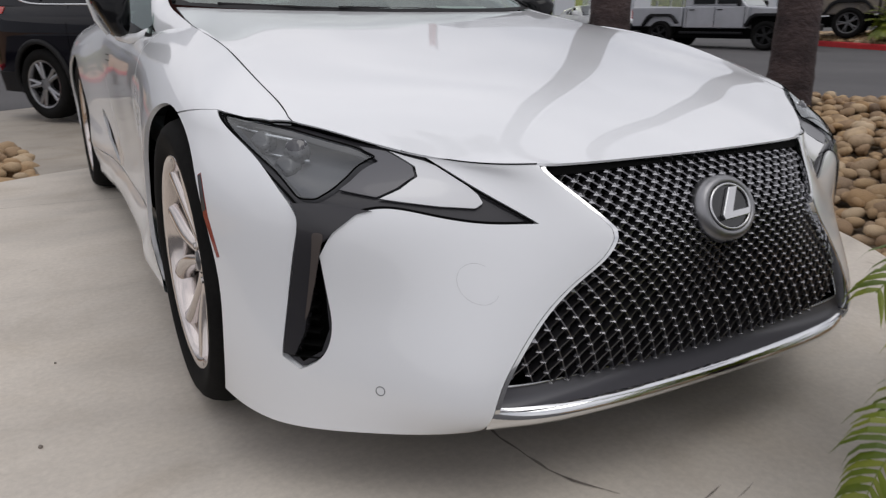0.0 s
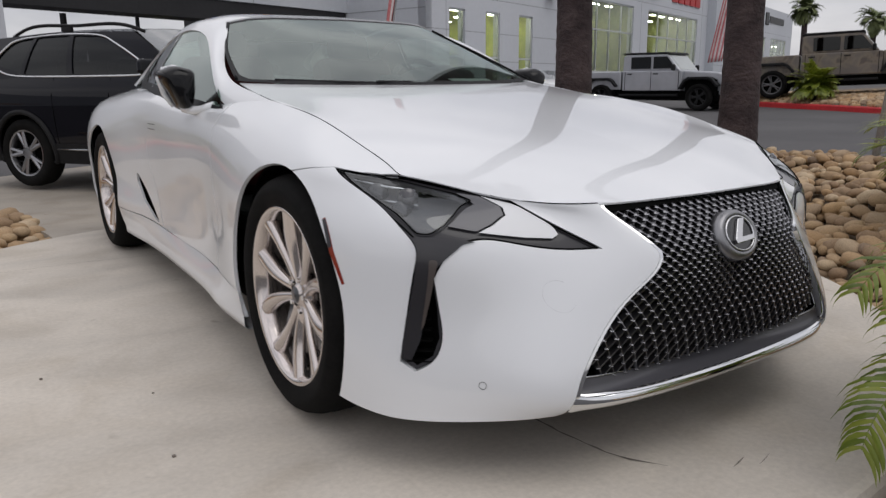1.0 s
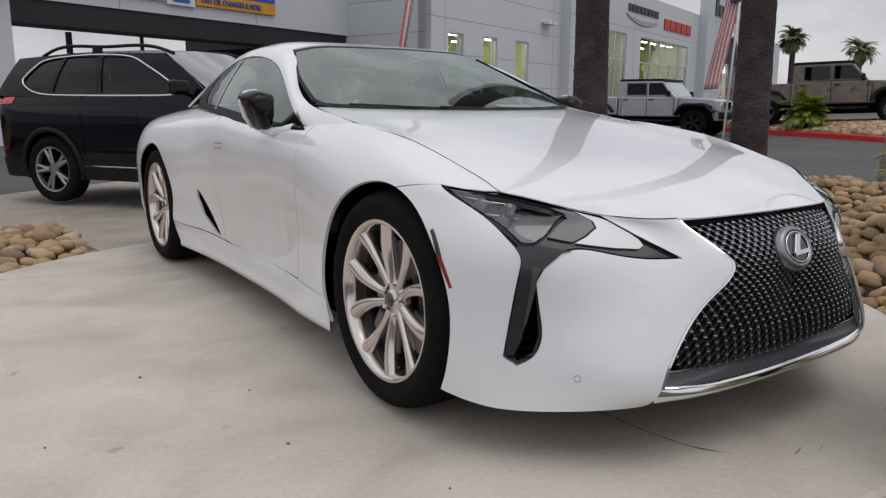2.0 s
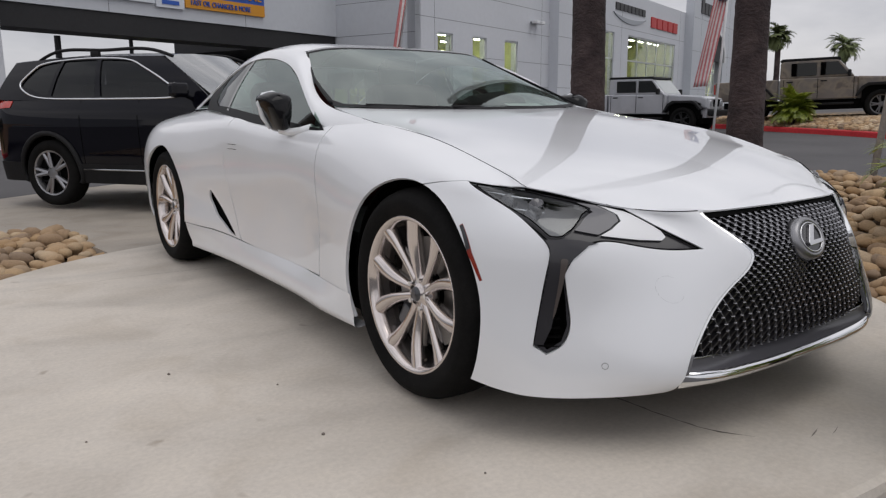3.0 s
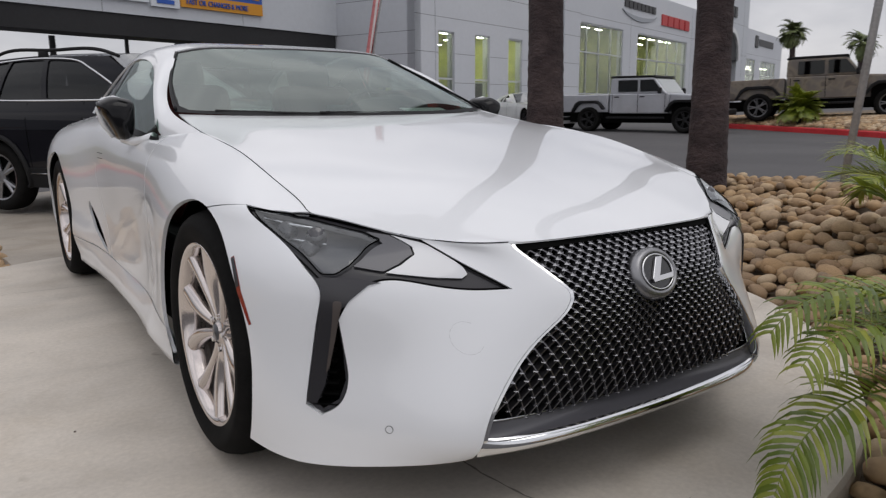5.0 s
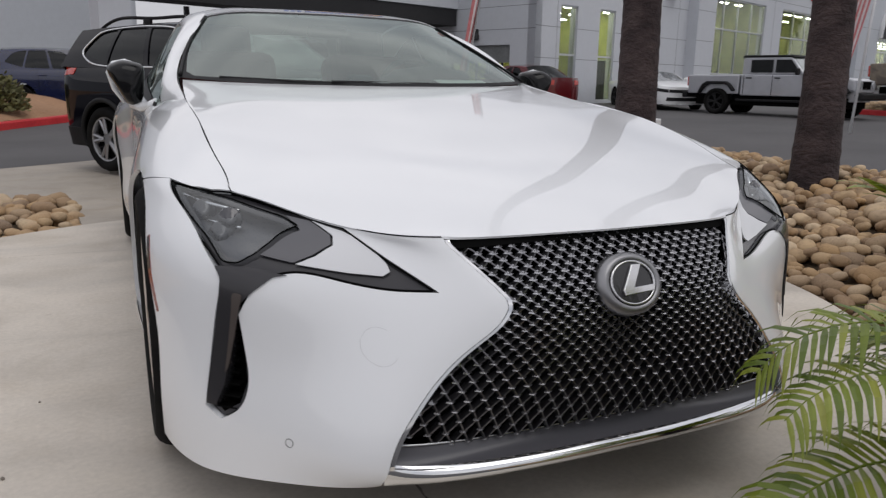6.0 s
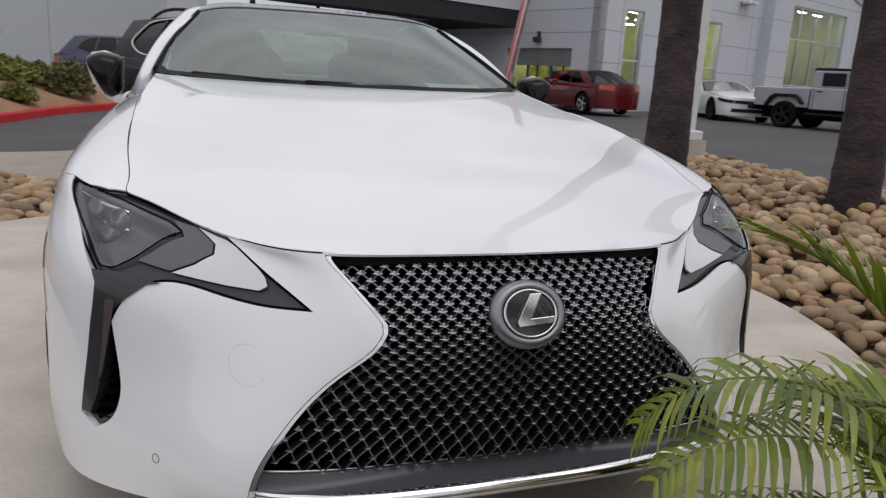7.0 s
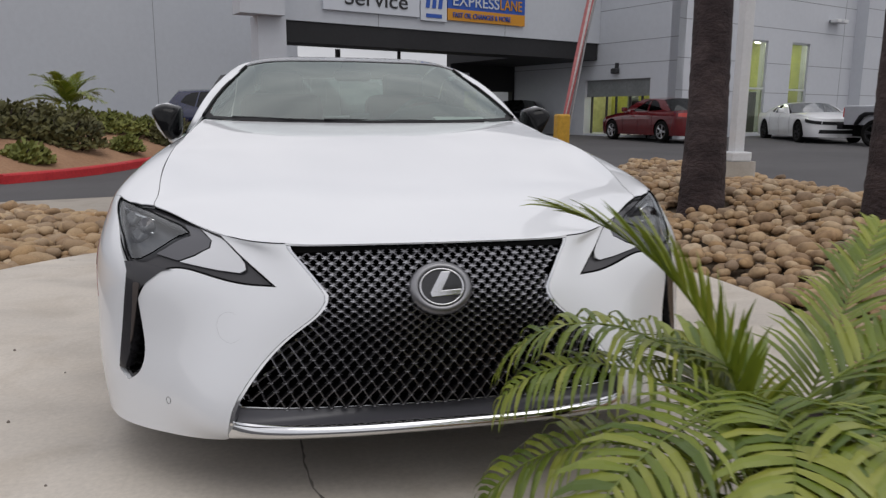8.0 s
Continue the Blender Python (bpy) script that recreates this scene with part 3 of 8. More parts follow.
# ---- showroom ----
UX, NX, ORG = Vector((0.938, 0.346)), Vector((-0.346, 0.938)), Vector((14.3, 22.5))
FACE = Matrix(((UX.x, NX.x, 0, ORG.x), (UX.y, NX.y, 0, ORG.y), (0, 0, 1, 0), (0, 0, 0, 1)))
M_FRAME = material("window_frame", (0.55, 0.57, 0.58), 0.4, 0.6)
M_JOINT = material("panel_joint", (0.20, 0.215, 0.23), 0.8)
M_LIME = varied("lime_interior", [(0.3, (0.42, 0.46, 0.09)), (0.7, (0.60, 0.62, 0.16))], 0.4, 0.8, 4, 0.1, 0.01)
M_INNER = varied("interior_wall", [(0.3, (0.42, 0.45, 0.20)), (0.7, (0.58, 0.59, 0.30))], 0.5, 0.8, 4, 0.1, 0.01)
M_DARKIN = material("dark_interior", (0.035, 0.037, 0.04), 0.8)
M_TUBE = bpy.data.materials.new("ceiling_light")
M_TUBE.use_nodes = True
bsdf(M_TUBE).inputs["Emission Color"].default_value = (1, 0.97, 0.75, 1)
bsdf(M_TUBE).inputs["Emission Strength"].default_value = 42.0


def face_box(u0, u1, n0, n1, z0, z1, bevel=0.0):
    bm = box((u1 - u0, n1 - n0, z1 - z0), ((u0 + u1) / 2, (n0 + n1) / 2, (z0 + z1) / 2), bevel=bevel)
    bm.transform(FACE)
    return bm


def wall_with(name, u0, u1, n0, thick, z0, z1, holes, mat, label, joints_z=(), joints_u=()):
    """A wall in the facade's frame with openings (u0, u1, z0, z1) cut through it and recessed panel joints."""
    us = sorted({u0, u1, *[h[k] for h in holes for k in (0, 1)]})
    zs = sorted({z0, z1, *[h[k] for h in holes for k in (2, 3)]})
    bm = bmesh.new()
    cells = {}
    for a, b in zip(us, us[1:]):
        for c, d in zip(zs, zs[1:]):
            mu, mz = (a + b) / 2, (c + d) / 2
            cells[(a, c)] = (b, d, not any(h[0] < mu < h[1] and h[2] < mz < h[3] for h in holes))
    made = {}

    def vert(u, n, z):
        key = (round(u, 4), round(n, 4), round(z, 4))
        if key not in made:
            made[key] = bm.verts.new(key)
        return made[key]

    def solid(u, z):
        for (a, c), (b, d, s) in cells.items():
            if a < u < b and c < z < d:
                return s
        return False

    for (a, c), (b, d, s) in cells.items():
        if not s:
            continue
        e = 1e-3
        for n in (n0, n0 + thick):
            bm.faces.new([vert(a, n, c), vert(b, n, c), vert(b, n, d), vert(a, n, d)])
        for (p, q), out in ((((a, c), (b, c)), ((a + b) / 2, c - e)), (((b, c), (b, d)), (b + e, (c + d) / 2)), (((b, d), (a, d)), ((a + b) / 2, d + e)), (((a, d), (a, c)), (a - e, (c + d) / 2))):
            if not solid(*out):
                bm.faces.new([vert(p[0], n0, p[1]), vert(p[0], n0 + thick, p[1]), vert(q[0], n0 + thick, q[1]), vert(q[0], n0, q[1])])
    bmesh.ops.recalc_face_normals(bm, faces=bm.faces)
    bm.transform(FACE)
    wall = tagged(mesh_object(name, bm, mat), label, "wall", kind="structure")
    for z in joints_z:
        run = sorted([u0, u1] + [h[k] for h in holes if h[2] < z < h[3] for k in (0, 1)])
        for a, b in zip(run[::2], run[1::2]):
            if b - a > 0.05:
                part("joint", face_box(a, b, n0 - 0.004, n0 + 0.01, z - 0.010, z + 0.010), M_JOINT, wall)
    for u in joints_u:
        part("joint", face_box(u - 0.009, u + 0.009, n0 - 0.004, n0 + 0.01, z0, z1), M_JOINT, wall)
    return wall


def window(u0, u1, z0, z1, n0, bars_u, bars_z, name="window_1"):
    win = tagged(new(name), "aluminium-framed showroom window with lit interior", "window", kind="structure")
    b = 0.06
    for a, c, d, e in ((u0, u1, z0, z0 + b), (u0, u1, z1 - b, z1), (u0, u0 + b, z0 + b, z1 - b), (u1 - b, u1, z0 + b, z1 - b)):
        part("window_frame", face_box(a, c, n0 + 0.06, n0 + 0.16, d, e), M_FRAME, win)
    for k in range(1, bars_u):
        u = u0 + (u1 - u0) * k / bars_u
        part("mullion", face_box(u - 0.03, u + 0.03, n0 + 0.06, n0 + 0.16, z0 + b, z1 - b), M_FRAME, win)
    for z in bars_z:
        part("transom", face_box(u0 + b, u1 - b, n0 + 0.055, n0 + 0.165, z - 0.035, z + 0.035), M_FRAME, win)
    part("pane", face_box(u0 + b, u1 - b, n0 + 0.1, n0 + 0.112, z0 + b, z1 - b), M_PANE, win)
    return win


SMALL = [(0.0, 1.05, 0.35, 3.8), (2.5, 3.6, 0.35, 3.82), (5.12, 6.3, 0.35, 3.85)]
BIG1, BIG2 = (11.5, 17.7, 0.4, 5.15), (19.9, 28.9, 0.5, 5.15)
wall_with("wall_north", -1.44, 9.4, 0.0, 0.35, -0.3, 7.6, SMALL, M_WALLPALE, "pale grey panelled showroom wall", (1.9, 3.0, 4.3, 5.4, 6.5), (-0.2, 8.6))
wall_with("wall_pier", 9.4, 11.1, -0.5, 0.85, -0.3, 7.9, [], M_WALLPALE, "pale grey projecting pier of the showroom", (1.9, 3.0, 4.3, 5.4, 6.5))
wall_with("wall_front", 11.1, 31.0, 0.0, 0.35, -0.3, 7.5, [BIG1, BIG2], M_WALLPALE, "pale grey showroom front with large windows", (5.5,), (18.8, 29.8))
for k, (a, b, c, d) in enumerate(SMALL):
    window(a, b, c, d, 0.0, 1, (2.05,), f"window_{k + 1}")
window(*BIG1, 0.0, 4, (1.6, 3.7), "window_4")
window(*BIG2, 0.0, 5, (1.6, 3.7), "window_5")
# side wall towards the service lane, with the workshop opening
side_frame = Matrix(((NX.x, UX.x, 0, ORG.x - 1.44 * UX.x), (NX.y, UX.y, 0, ORG.y - 1.44 * UX.y), (0, 0, 1, 0), (0, 0, 0, 1)))
keep_face = FACE
FACE = side_frame
wall_with("wall_side", 0.0, 12.0, -0.0, 0.35, -0.3, 7.6, [(1.15, 4.5, -0.3, 2.35)], M_WALL, "grey panelled side wall with a workshop opening", (2.9, 3.7, 4.9, 6.2))
M_SHUTTER = varied("shutter_grey", [(0.3, (0.17, 0.185, 0.185)), (0.7, (0.23, 0.245, 0.245))], 1.2, 0.4, 12, 0.1, 0.002)
workshop = wall_with("wall_workshop", 0.4, 6.0, 3.0, 0.2, -0.3, 2.6, [], M_LIME, "lime green workshop inner wall")
for a, b in ((1.2, 1.9), (2.5, 3.1), (3.6, 4.1)):
    part("equipment", face_box(a, b, 2.2, 2.9, 0.0, 1.3 + 0.3 * (a > 2), 0.05), M_DARKIN, workshop)
part("shutter", face_box(1.15, 4.5, 0.12, 0.2, 1.72, 2.35), M_SHUTTER, workshop, "grey half-lowered shutter")
for a in (1.6, 2.2, 2.9, 3.4, 4.2):
    part("door_bar", face_box(a, a + 0.07, 0.14, 0.2, -0.2, 1.72), M_DARKIN, workshop)
FACE = keep_face
wall_with("wall_tower", 31.0, 42.5, -0.6, 0.6, -0.3, 9.6, [(35.0, 39.5, 0.2, 4.6)], M_WALL, "grey entrance tower of the showroom", (2.2, 4.9, 7.2), (33.0, 41.0))
tower = tagged(new("window_6"), "arched entrance window of the tower", "window", kind="structure")
ring = [(37.2 + r * 2.35 * math.cos(a), 4.4 + r * 2.35 * math.sin(a)) for r, a in [(1, q) for q in np.linspace(0, math.pi, 24)] + [(0.86, q) for q in np.linspace(math.pi, 0, 24)]]
part("arch", prism(ring, 0.2, FACE @ Matrix(((1, 0, 0, 0), (0, 0, -1, -0.62), (0, 1, 0, 0), (0, 0, 0, 1)))), M_WHITEPOST, tower)
part("pane", prism([(37.2 + 2.0 * math.cos(a), 4.4 + 2.0 * math.sin(a)) for a in np.linspace(0, math.pi, 24)], 0.05, FACE @ Matrix(((1, 0, 0, 0), (0, 0, -1, -0.61), (0, 1, 0, 0), (0, 0, 0, 1)))), M_DARKIN, tower)
wall_with("wall_east", 42.5, 78, 4.0, 0.4, -0.3, 8.9, [(47, 55, 1.0, 5.8), (58, 65, 1.0, 5.8), (67.5, 75, 1.0, 5.8)], M_WALLPALE, "pale grey far wing of the showroom", (6.3,))
window(47, 55, 1.0, 5.8, 4.0, 4, (2.2, 4.2), "window_7")
window(58, 65, 1.0, 5.8, 4.0, 4, (2.2, 4.2), "window_8")
window(67.5, 75, 1.0, 5.8, 4.0, 4, (2.2, 4.2), "window_9")
# rooms behind the glass
wall_with("wall_room", -1.4, 42, 6.0, 0.2, -0.3, 6.0, [], M_INNER, "warm lit inner wall of the showroom")
tagged(mesh_object("floor", face_box(-1.4, 42, 0.35, 6.0, 0.2, 0.3), M_WALL), "grey tiled showroom floor", "floor", kind="structure")
tagged(mesh_object("ceiling", face_box(-1.4, 42.4, 0.36, 12.0, 5.7, 5.9), M_WALLPALE), "pale showroom ceiling", "ceiling", kind="structure")
tagged(mesh_object("roof", face_box(-1.4, 42.4, 0.36, 13.0, 7.3, 7.45), M_WALL), "flat grey showroom roof", "roof", kind="structure")
tagged(mesh_object("wall_room", face_box(42.6, 78, 9.0, 9.2, -0.3, 8.4), M_INNER), "lit inner wall of the far wing", "wall", kind="structure")
for k, u in enumerate((7.2, 18.9, 30.2)):
    tagged(mesh_object("wall_partition", face_box(u, u + 0.2, 0.36, 5.95, -0.3, 5.68), M_LIME if k == 0 else M_INNER), "lime and cream partition inside the showroom", "wall", kind="structure")
tagged(mesh_object("roof", face_box(42.5, 78, 4.41, 16.0, 8.45, 8.6), M_WALL), "flat grey roof of the far wing", "roof", kind="structure")
tagged(mesh_object("wall_end", face_box(77.6, 78, 4.41, 16.0, -0.3, 8.44), M_WALLPALE), "pale end wall of the far wing", "wall", kind="structure")
rng = random.Random(8)
for a, b, n1, n2 in ((0, 6.5, 1.0, 4.5), (11.5, 17.5, 1.2, 5.2), (20, 29, 1.2, 5.2), (47, 76, 5.2, 8)):
    count = int((b - a) / 1.6) + 1
    for k in range(count):
        for n in (n1, (n1 + n2) / 2, n2):
            u = a + 0.5 + (b - a - 1) * k / max(1, count - 1)
            z = 5.2 if a > 8 else 3.9
            light = thing("ceiling_light", "glowing white ceiling light inside the showroom", "ceiling light", "showroom ceiling lights")
            part("diffuser", face_box(u - 0.35, u + 0.35, n - 0.06, n + 0.06, z - 0.04, z), M_TUBE, light)
            part("frame", face_box(u - 0.4, u + 0.4, n - 0.1, n + 0.1, z, z + 0.05), M_DARKIN, light)
            part("hanger", face_box(u - 0.015, u + 0.015, n - 0.015, n + 0.015, z + 0.05, 5.72 if a < 42 else 8.46), M_DARKIN, light)
for u, n, w, h in ((12.6, 2.0, 1.2, 1.2), (15.2, 2.6, 1.6, 1.4), (21.5, 2.2, 1.8, 1.4), (25.0, 2.5, 2.2, 1.5), (5.4, 1.2, 0.7, 1.7), (0.3, 1.4, 0.5, 1.2)):
    desk = thing("display_counter", "dark counter standing inside the showroom", "counter")
    part("body", face_box(u, u + w, n, n + 0.8, 0.3, 0.3 + h, 0.04), M_DARKIN, desk)
    part("top", face_box(u - 0.05, u + w + 0.05, n - 0.05, n + 0.85, 0.3 + h, 0.36 + h, 0.01), M_FRAME, desk)

rng = random.Random(17)
for u0, u1 in ((0.2, 1.0), (2.6, 3.5), (5.2, 6.2), (11.8, 17.4), (20.2, 28.6)):
    for k in range(max(1, int((u1 - u0) / 0.9))):
        u, n, h, w = rng.uniform(u0, u1), rng.uniform(1.0, 4.8), rng.choice((1.5, 1.9, 2.4, 3.1)), rng.uniform(0.35, 1.0)
        board = thing("display_board", "dark display stand inside the lit showroom", "display stand", "showroom display stands")
        part("panel", face_box(u, u + w, n, n + 0.12, 0.36, 0.3 + h, 0.02), M_DARKIN if k % 3 else M_JOINT, board)
        part("foot", face_box(u - 0.1, u + w + 0.1, n - 0.2, n + 0.3, 0.3, 0.36), M_DARKIN, board)

# service canopy: fascia with signs, dark soffit, open lane
wall_with("wall_canopy", -14.7, -1.45, 3.8, 0.4, 3.72, 7.2, [], M_WALL, "pale grey fascia of the service canopy", (5.6,), (-11.0, -6.0))
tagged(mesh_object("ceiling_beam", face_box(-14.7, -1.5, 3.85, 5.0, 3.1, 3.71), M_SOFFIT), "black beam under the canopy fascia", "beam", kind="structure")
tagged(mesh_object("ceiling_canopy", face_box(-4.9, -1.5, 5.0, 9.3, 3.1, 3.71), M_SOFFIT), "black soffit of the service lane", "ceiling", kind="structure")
bm = bmesh.new()
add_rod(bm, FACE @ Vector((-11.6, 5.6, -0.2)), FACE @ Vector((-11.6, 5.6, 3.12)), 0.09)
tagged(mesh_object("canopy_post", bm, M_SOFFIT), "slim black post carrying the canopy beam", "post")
# the dark of the lane's interior is put into this wall's colour
wall_with("wall_lane", -4.9, -1.5, 9.0, 0.3, -0.3, 3.1, [(-4.2, -1.6, -0.3, 2.0)], M_SOFFIT, "back wall of the service lane, coloured near black for shade")
wall_with("wall_office", -5.0, -1.4, 12.0, 0.2, -0.3, 3.0, [], M_LIME, "lime green office wall in the service lane")
wall_with("wall_west", -62.0, -10.3, 12.5, 0.4, -0.6, 6.4, [], M_WALL, "long grey wall beside the service canopy", (), (-16, -22, -28, -34))
tagged(mesh_object("trim", face_box(-15.6, -14.3, 3.2, 3.9, 3.75, 5.2), M_WALLPALE), "pale cap of the canopy corner", "trim", kind="structure")
tagged(mesh_object("wall_pillar", face_box(-15.0, -14.15, 3.55, 4.2, -0.3, 3.75), M_WALLPALE), "pale corner pillar of the canopy", "wall", kind="structure")
bm = bmesh.new()
add_rod(bm, FACE @ Vector((-9.6, 5.0, 2.4)), FACE @ Vector((-9.6, 5.0, 3.2)), 0.06)
tagged(mesh_object("sprinkler_pipe", bm, M_DARKIN), "short dark pipe hanging from the soffit", "pipe")
lane_sign = thing("lane_sign", "small grey sign on the service lane wall", "sign")
part("plate", face_box(-4.95, -4.0, 8.9, 8.97, 2.45, 2.75, 0.01), M_WALLPALE, lane_sign)
light = thing("wall_light", "small dark lamp fixed to the side wall", "wall lamp")
FACE = side_frame
part("lamp_body", face_box(2.65, 2.95, -0.22, -0.02, 2.55, 2.75, 0.04), M_DARKIN, light)
part("bracket", face_box(2.72, 2.88, -0.06, 0.0, 2.75, 2.95, 0.01), M_DARKIN, light)
FACE = keep_face

# signs
M_SIGNW = material("sign_white", (0.62, 0.65, 0.70), 0.5)
M_SIGNB = material("sign_blue", (0.02, 0.09, 0.42), 0.5)
M_SIGNY = material("sign_amber", (0.62, 0.27, 0.015), 0.5)
M_SIGNK = material("sign_black", (0.015, 0.015, 0.017), 0.5)
M_SIGNR = material("sign_red", (0.45, 0.02, 0.02), 0.5)
M_SIGNG = material("sign_silver", (0.28, 0.30, 0.33), 0.35, 0.5)


def lettering(text, u, n, z, height, mat, parent, width=None, name="lettering"):
    """Raised letters on the facade; u, z: the lower left corner."""
    cu = bpy.data.curves.new(name, "FONT")
    cu.body, cu.size, cu.extrude = text, height * 1.38, 0.015
    made = bpy.data.objects.new(name, cu)
    scene.collection.objects.link(made)
    dg = bpy.context.evaluated_depsgraph_get()
    me = bpy.data.meshes.new_from_object(made.evaluated_get(dg))
    bpy.data.objects.remove(made)
    co = np.array([tuple(v.co) for v in me.vertices])
    k = (width / (co[:, 0].max() - co[:, 0].min())) if width else 1.0
    me.transform(FACE @ Matrix(((k, 0, 0, u - k * co[:, 0].min()), (0, 0, -1, n), (0, 1, 0, z), (0, 0, 0, 1))))
    me.materials.clear()
    return object_of(name, me, mat, parent)


sign = thing("fascia_sign", "blue and amber quick-service sign on the canopy fascia", "sign")
part("blue_panel", face_box(-8.45, -5.2, 3.72, 3.8, 4.47, 5.1), M_SIGNB, sign)
part("amber_panel", face_box(-8.45, -5.2, 3.71, 3.8, 4.1, 4.47), M_SIGNY, sign)
lettering("EXPRESS", -8.25, 3.7, 4.58, 0.36, M_SIGNW, sign, 1.9)
lettering("LANE", -6.3, 3.7, 4.58, 0.36, M_SIGNY, sign, 0.95)
lettering("FAST OIL CHANGES & MORE", -8.25, 3.69, 4.2, 0.17, M_SIGNB, sign, 2.4)
sign = thing("logo_sign", "white square logo sign on the canopy fascia", "sign")
part("panel", face_box(-9.5, -8.5, 3.7, 3.8, 4.02, 5.1), M_SIGNW, sign)
for k in range(3):
    part("stroke", prism([(-9.32 + 0.24 * k, 4.42), (-9.18 + 0.24 * k, 4.42), (-9.12 + 0.24 * k, 4.95), (-9.26 + 0.24 * k, 4.95)], 0.02, FACE @ Matrix(((1, 0, 0, 0), (0, 0, -1, 3.7), (0, 1, 0, 0), (0, 0, 0, 1)))), M_SIGNB, sign)
part("name_bar", face_box(-9.3, -8.7, 3.68, 3.7, 4.12, 4.24), M_SIGNB, sign)
sign = thing("service_sign", "long white sign with dark letters on the fascia", "sign")
part("panel", face_box(-12.9, -9.55, 3.7, 3.8, 4.1, 4.95), M_SIGNW, sign)
lettering("Service", -12.2, 3.69, 4.3, 0.48, M_SIGNK, sign, 2.2)
sign = thing("brand_sign", "dark brand wording with a winged emblem on the showroom", "sign")
for k in range(8):
    part("name_bar", face_box(17.7 + 0.62 * k, 18.2 + 0.62 * k, -0.06, 0.0, 6.42, 6.82), M_SIGNK, sign)
wing = [(17.4 + 5.4 * q, 6.28 - 0.5 * math.sin(math.pi * q) ** 0.7) for q in np.linspace(0, 1, 20)] + [(17.4 + 5.4 * q, 6.26 - 0.22 * math.sin(math.pi * q) ** 0.7) for q in np.linspace(1, 0, 20)][1:-1]
part("winged_emblem", prism(wing, 0.06, FACE @ Matrix(((1, 0, 0, 0), (0, 0, -1, 0.0), (0, 1, 0, 0), (0, 0, 0, 1)))), M_SIGNG, sign)
sign = thing("brand_sign", "red brand wording on the showroom front", "sign")
for k in range(5):
    part("name_bar", face_box(23.7 + 1.1 * k, 24.6 + 1.1 * k, -0.08, 0.0, 5.9, 6.55), M_SIGNR, sign)
sign = thing("dealer_sign", "black dealer wording high on the tower", "sign")
for k in range(7):
    part("name_bar", face_box(32.6 + 0.9 * k, 33.3 + 0.9 * k, -0.68, -0.6, 7.6, 8.4 + (0.3 if k in (0, 4) else 0)), M_SIGNK, sign)
sign = thing("brand_sign", "dark brand emblem and wording on the far wing", "sign")
part("emblem", face_box(64.4, 65.6, 3.92, 4.0, 7.1, 8.4, 0.1), M_SIGNK, sign)
part("name_bar", face_box(66.2, 73.0, 3.93, 4.0, 7.4, 8.1), M_SIGNK, sign)
part("name_bar", face_box(53.0, 60.0, 3.93, 4.0, 7.3, 7.9), M_SIGNG, sign)
camera_box = thing("security_camera", "pair of small white security cameras on the facade", "camera")
part("housing", face_box(7.35, 7.65, -0.42, -0.12, 4.72, 4.86, 0.03), M_WHITEPOST, camera_box)
part("housing", face_box(7.85, 8.15, -0.42, -0.12, 4.72, 4.86, 0.03), M_WHITEPOST, camera_box)
part("bracket", face_box(7.45, 8.05, -0.14, 0.0, 4.76, 4.84), M_JOINT, camera_box)
# ---- the white coupe: character lines of one half, from the nose round the side to the tail ----
LINE_SILL = [(0, 0.085, 0.197), (0.3, 0.095, 0.194), (0.52, 0.138, 0.184), (0.705, 0.266, 0.162), (0.84, 0.39, 0.157), (0.915, 0.545, 0.163), (0.932, 0.93, 0.175), (0.925, 1.35, 0.172),
             (0.89, 1.8, 0.17), (0.88, 2.3, 0.17), (0.885, 2.8, 0.175), (0.91, 3.3, 0.18), (0.925, 3.8, 0.19), (0.9, 4.3, 0.22), (0.74, 4.58, 0.24), (0, 4.7, 0.24)]
LINE_LOW = [(0, 0.05, 0.245), (0.3, 0.062, 0.243), (0.535, 0.1, 0.24), (0.705, 0.255, 0.262), (0.842, 0.387, 0.28), (0.928, 0.545, 0.29), (0.955, 0.93, 0.3), (0.945, 1.35, 0.29),
            (0.895, 1.8, 0.28), (0.88, 2.3, 0.28), (0.885, 2.8, 0.29), (0.935, 3.3, 0.3), (0.95, 3.8, 0.31), (0.925, 4.3, 0.32), (0.76, 4.6, 0.34), (0, 4.73, 0.34)]
LINE_MID = [(0, 0.05, 0.4), (0.3, 0.06, 0.41), (0.5, 0.125, 0.41), (0.68, 0.268, 0.42), (0.835, 0.39, 0.43), (0.929, 0.555, 0.44), (0.963, 0.93, 0.45), (0.948, 1.35, 0.44),
            (0.885, 1.8, 0.43), (0.87, 2.3, 0.43), (0.875, 2.8, 0.44), (0.925, 3.3, 0.45), (0.957, 3.8, 0.46), (0.935, 4.3, 0.46), (0.78, 4.62, 0.46), (0, 4.76, 0.46)]
LINE_WAIST = [(0, 0.06, 0.57), (0.29, 0.078, 0.562), (0.45, 0.178, 0.575), (0.66, 0.292, 0.588), (0.82, 0.395, 0.61), (0.916, 0.565, 0.615), (0.958, 0.93, 0.62), (0.943, 1.35, 0.61),
              (0.89, 1.8, 0.6), (0.88, 2.3, 0.6), (0.885, 2.8, 0.61), (0.93, 3.3, 0.62), (0.96, 3.8, 0.63), (0.94, 4.3, 0.63), (0.77, 4.63, 0.63), (0, 4.78, 0.63)]
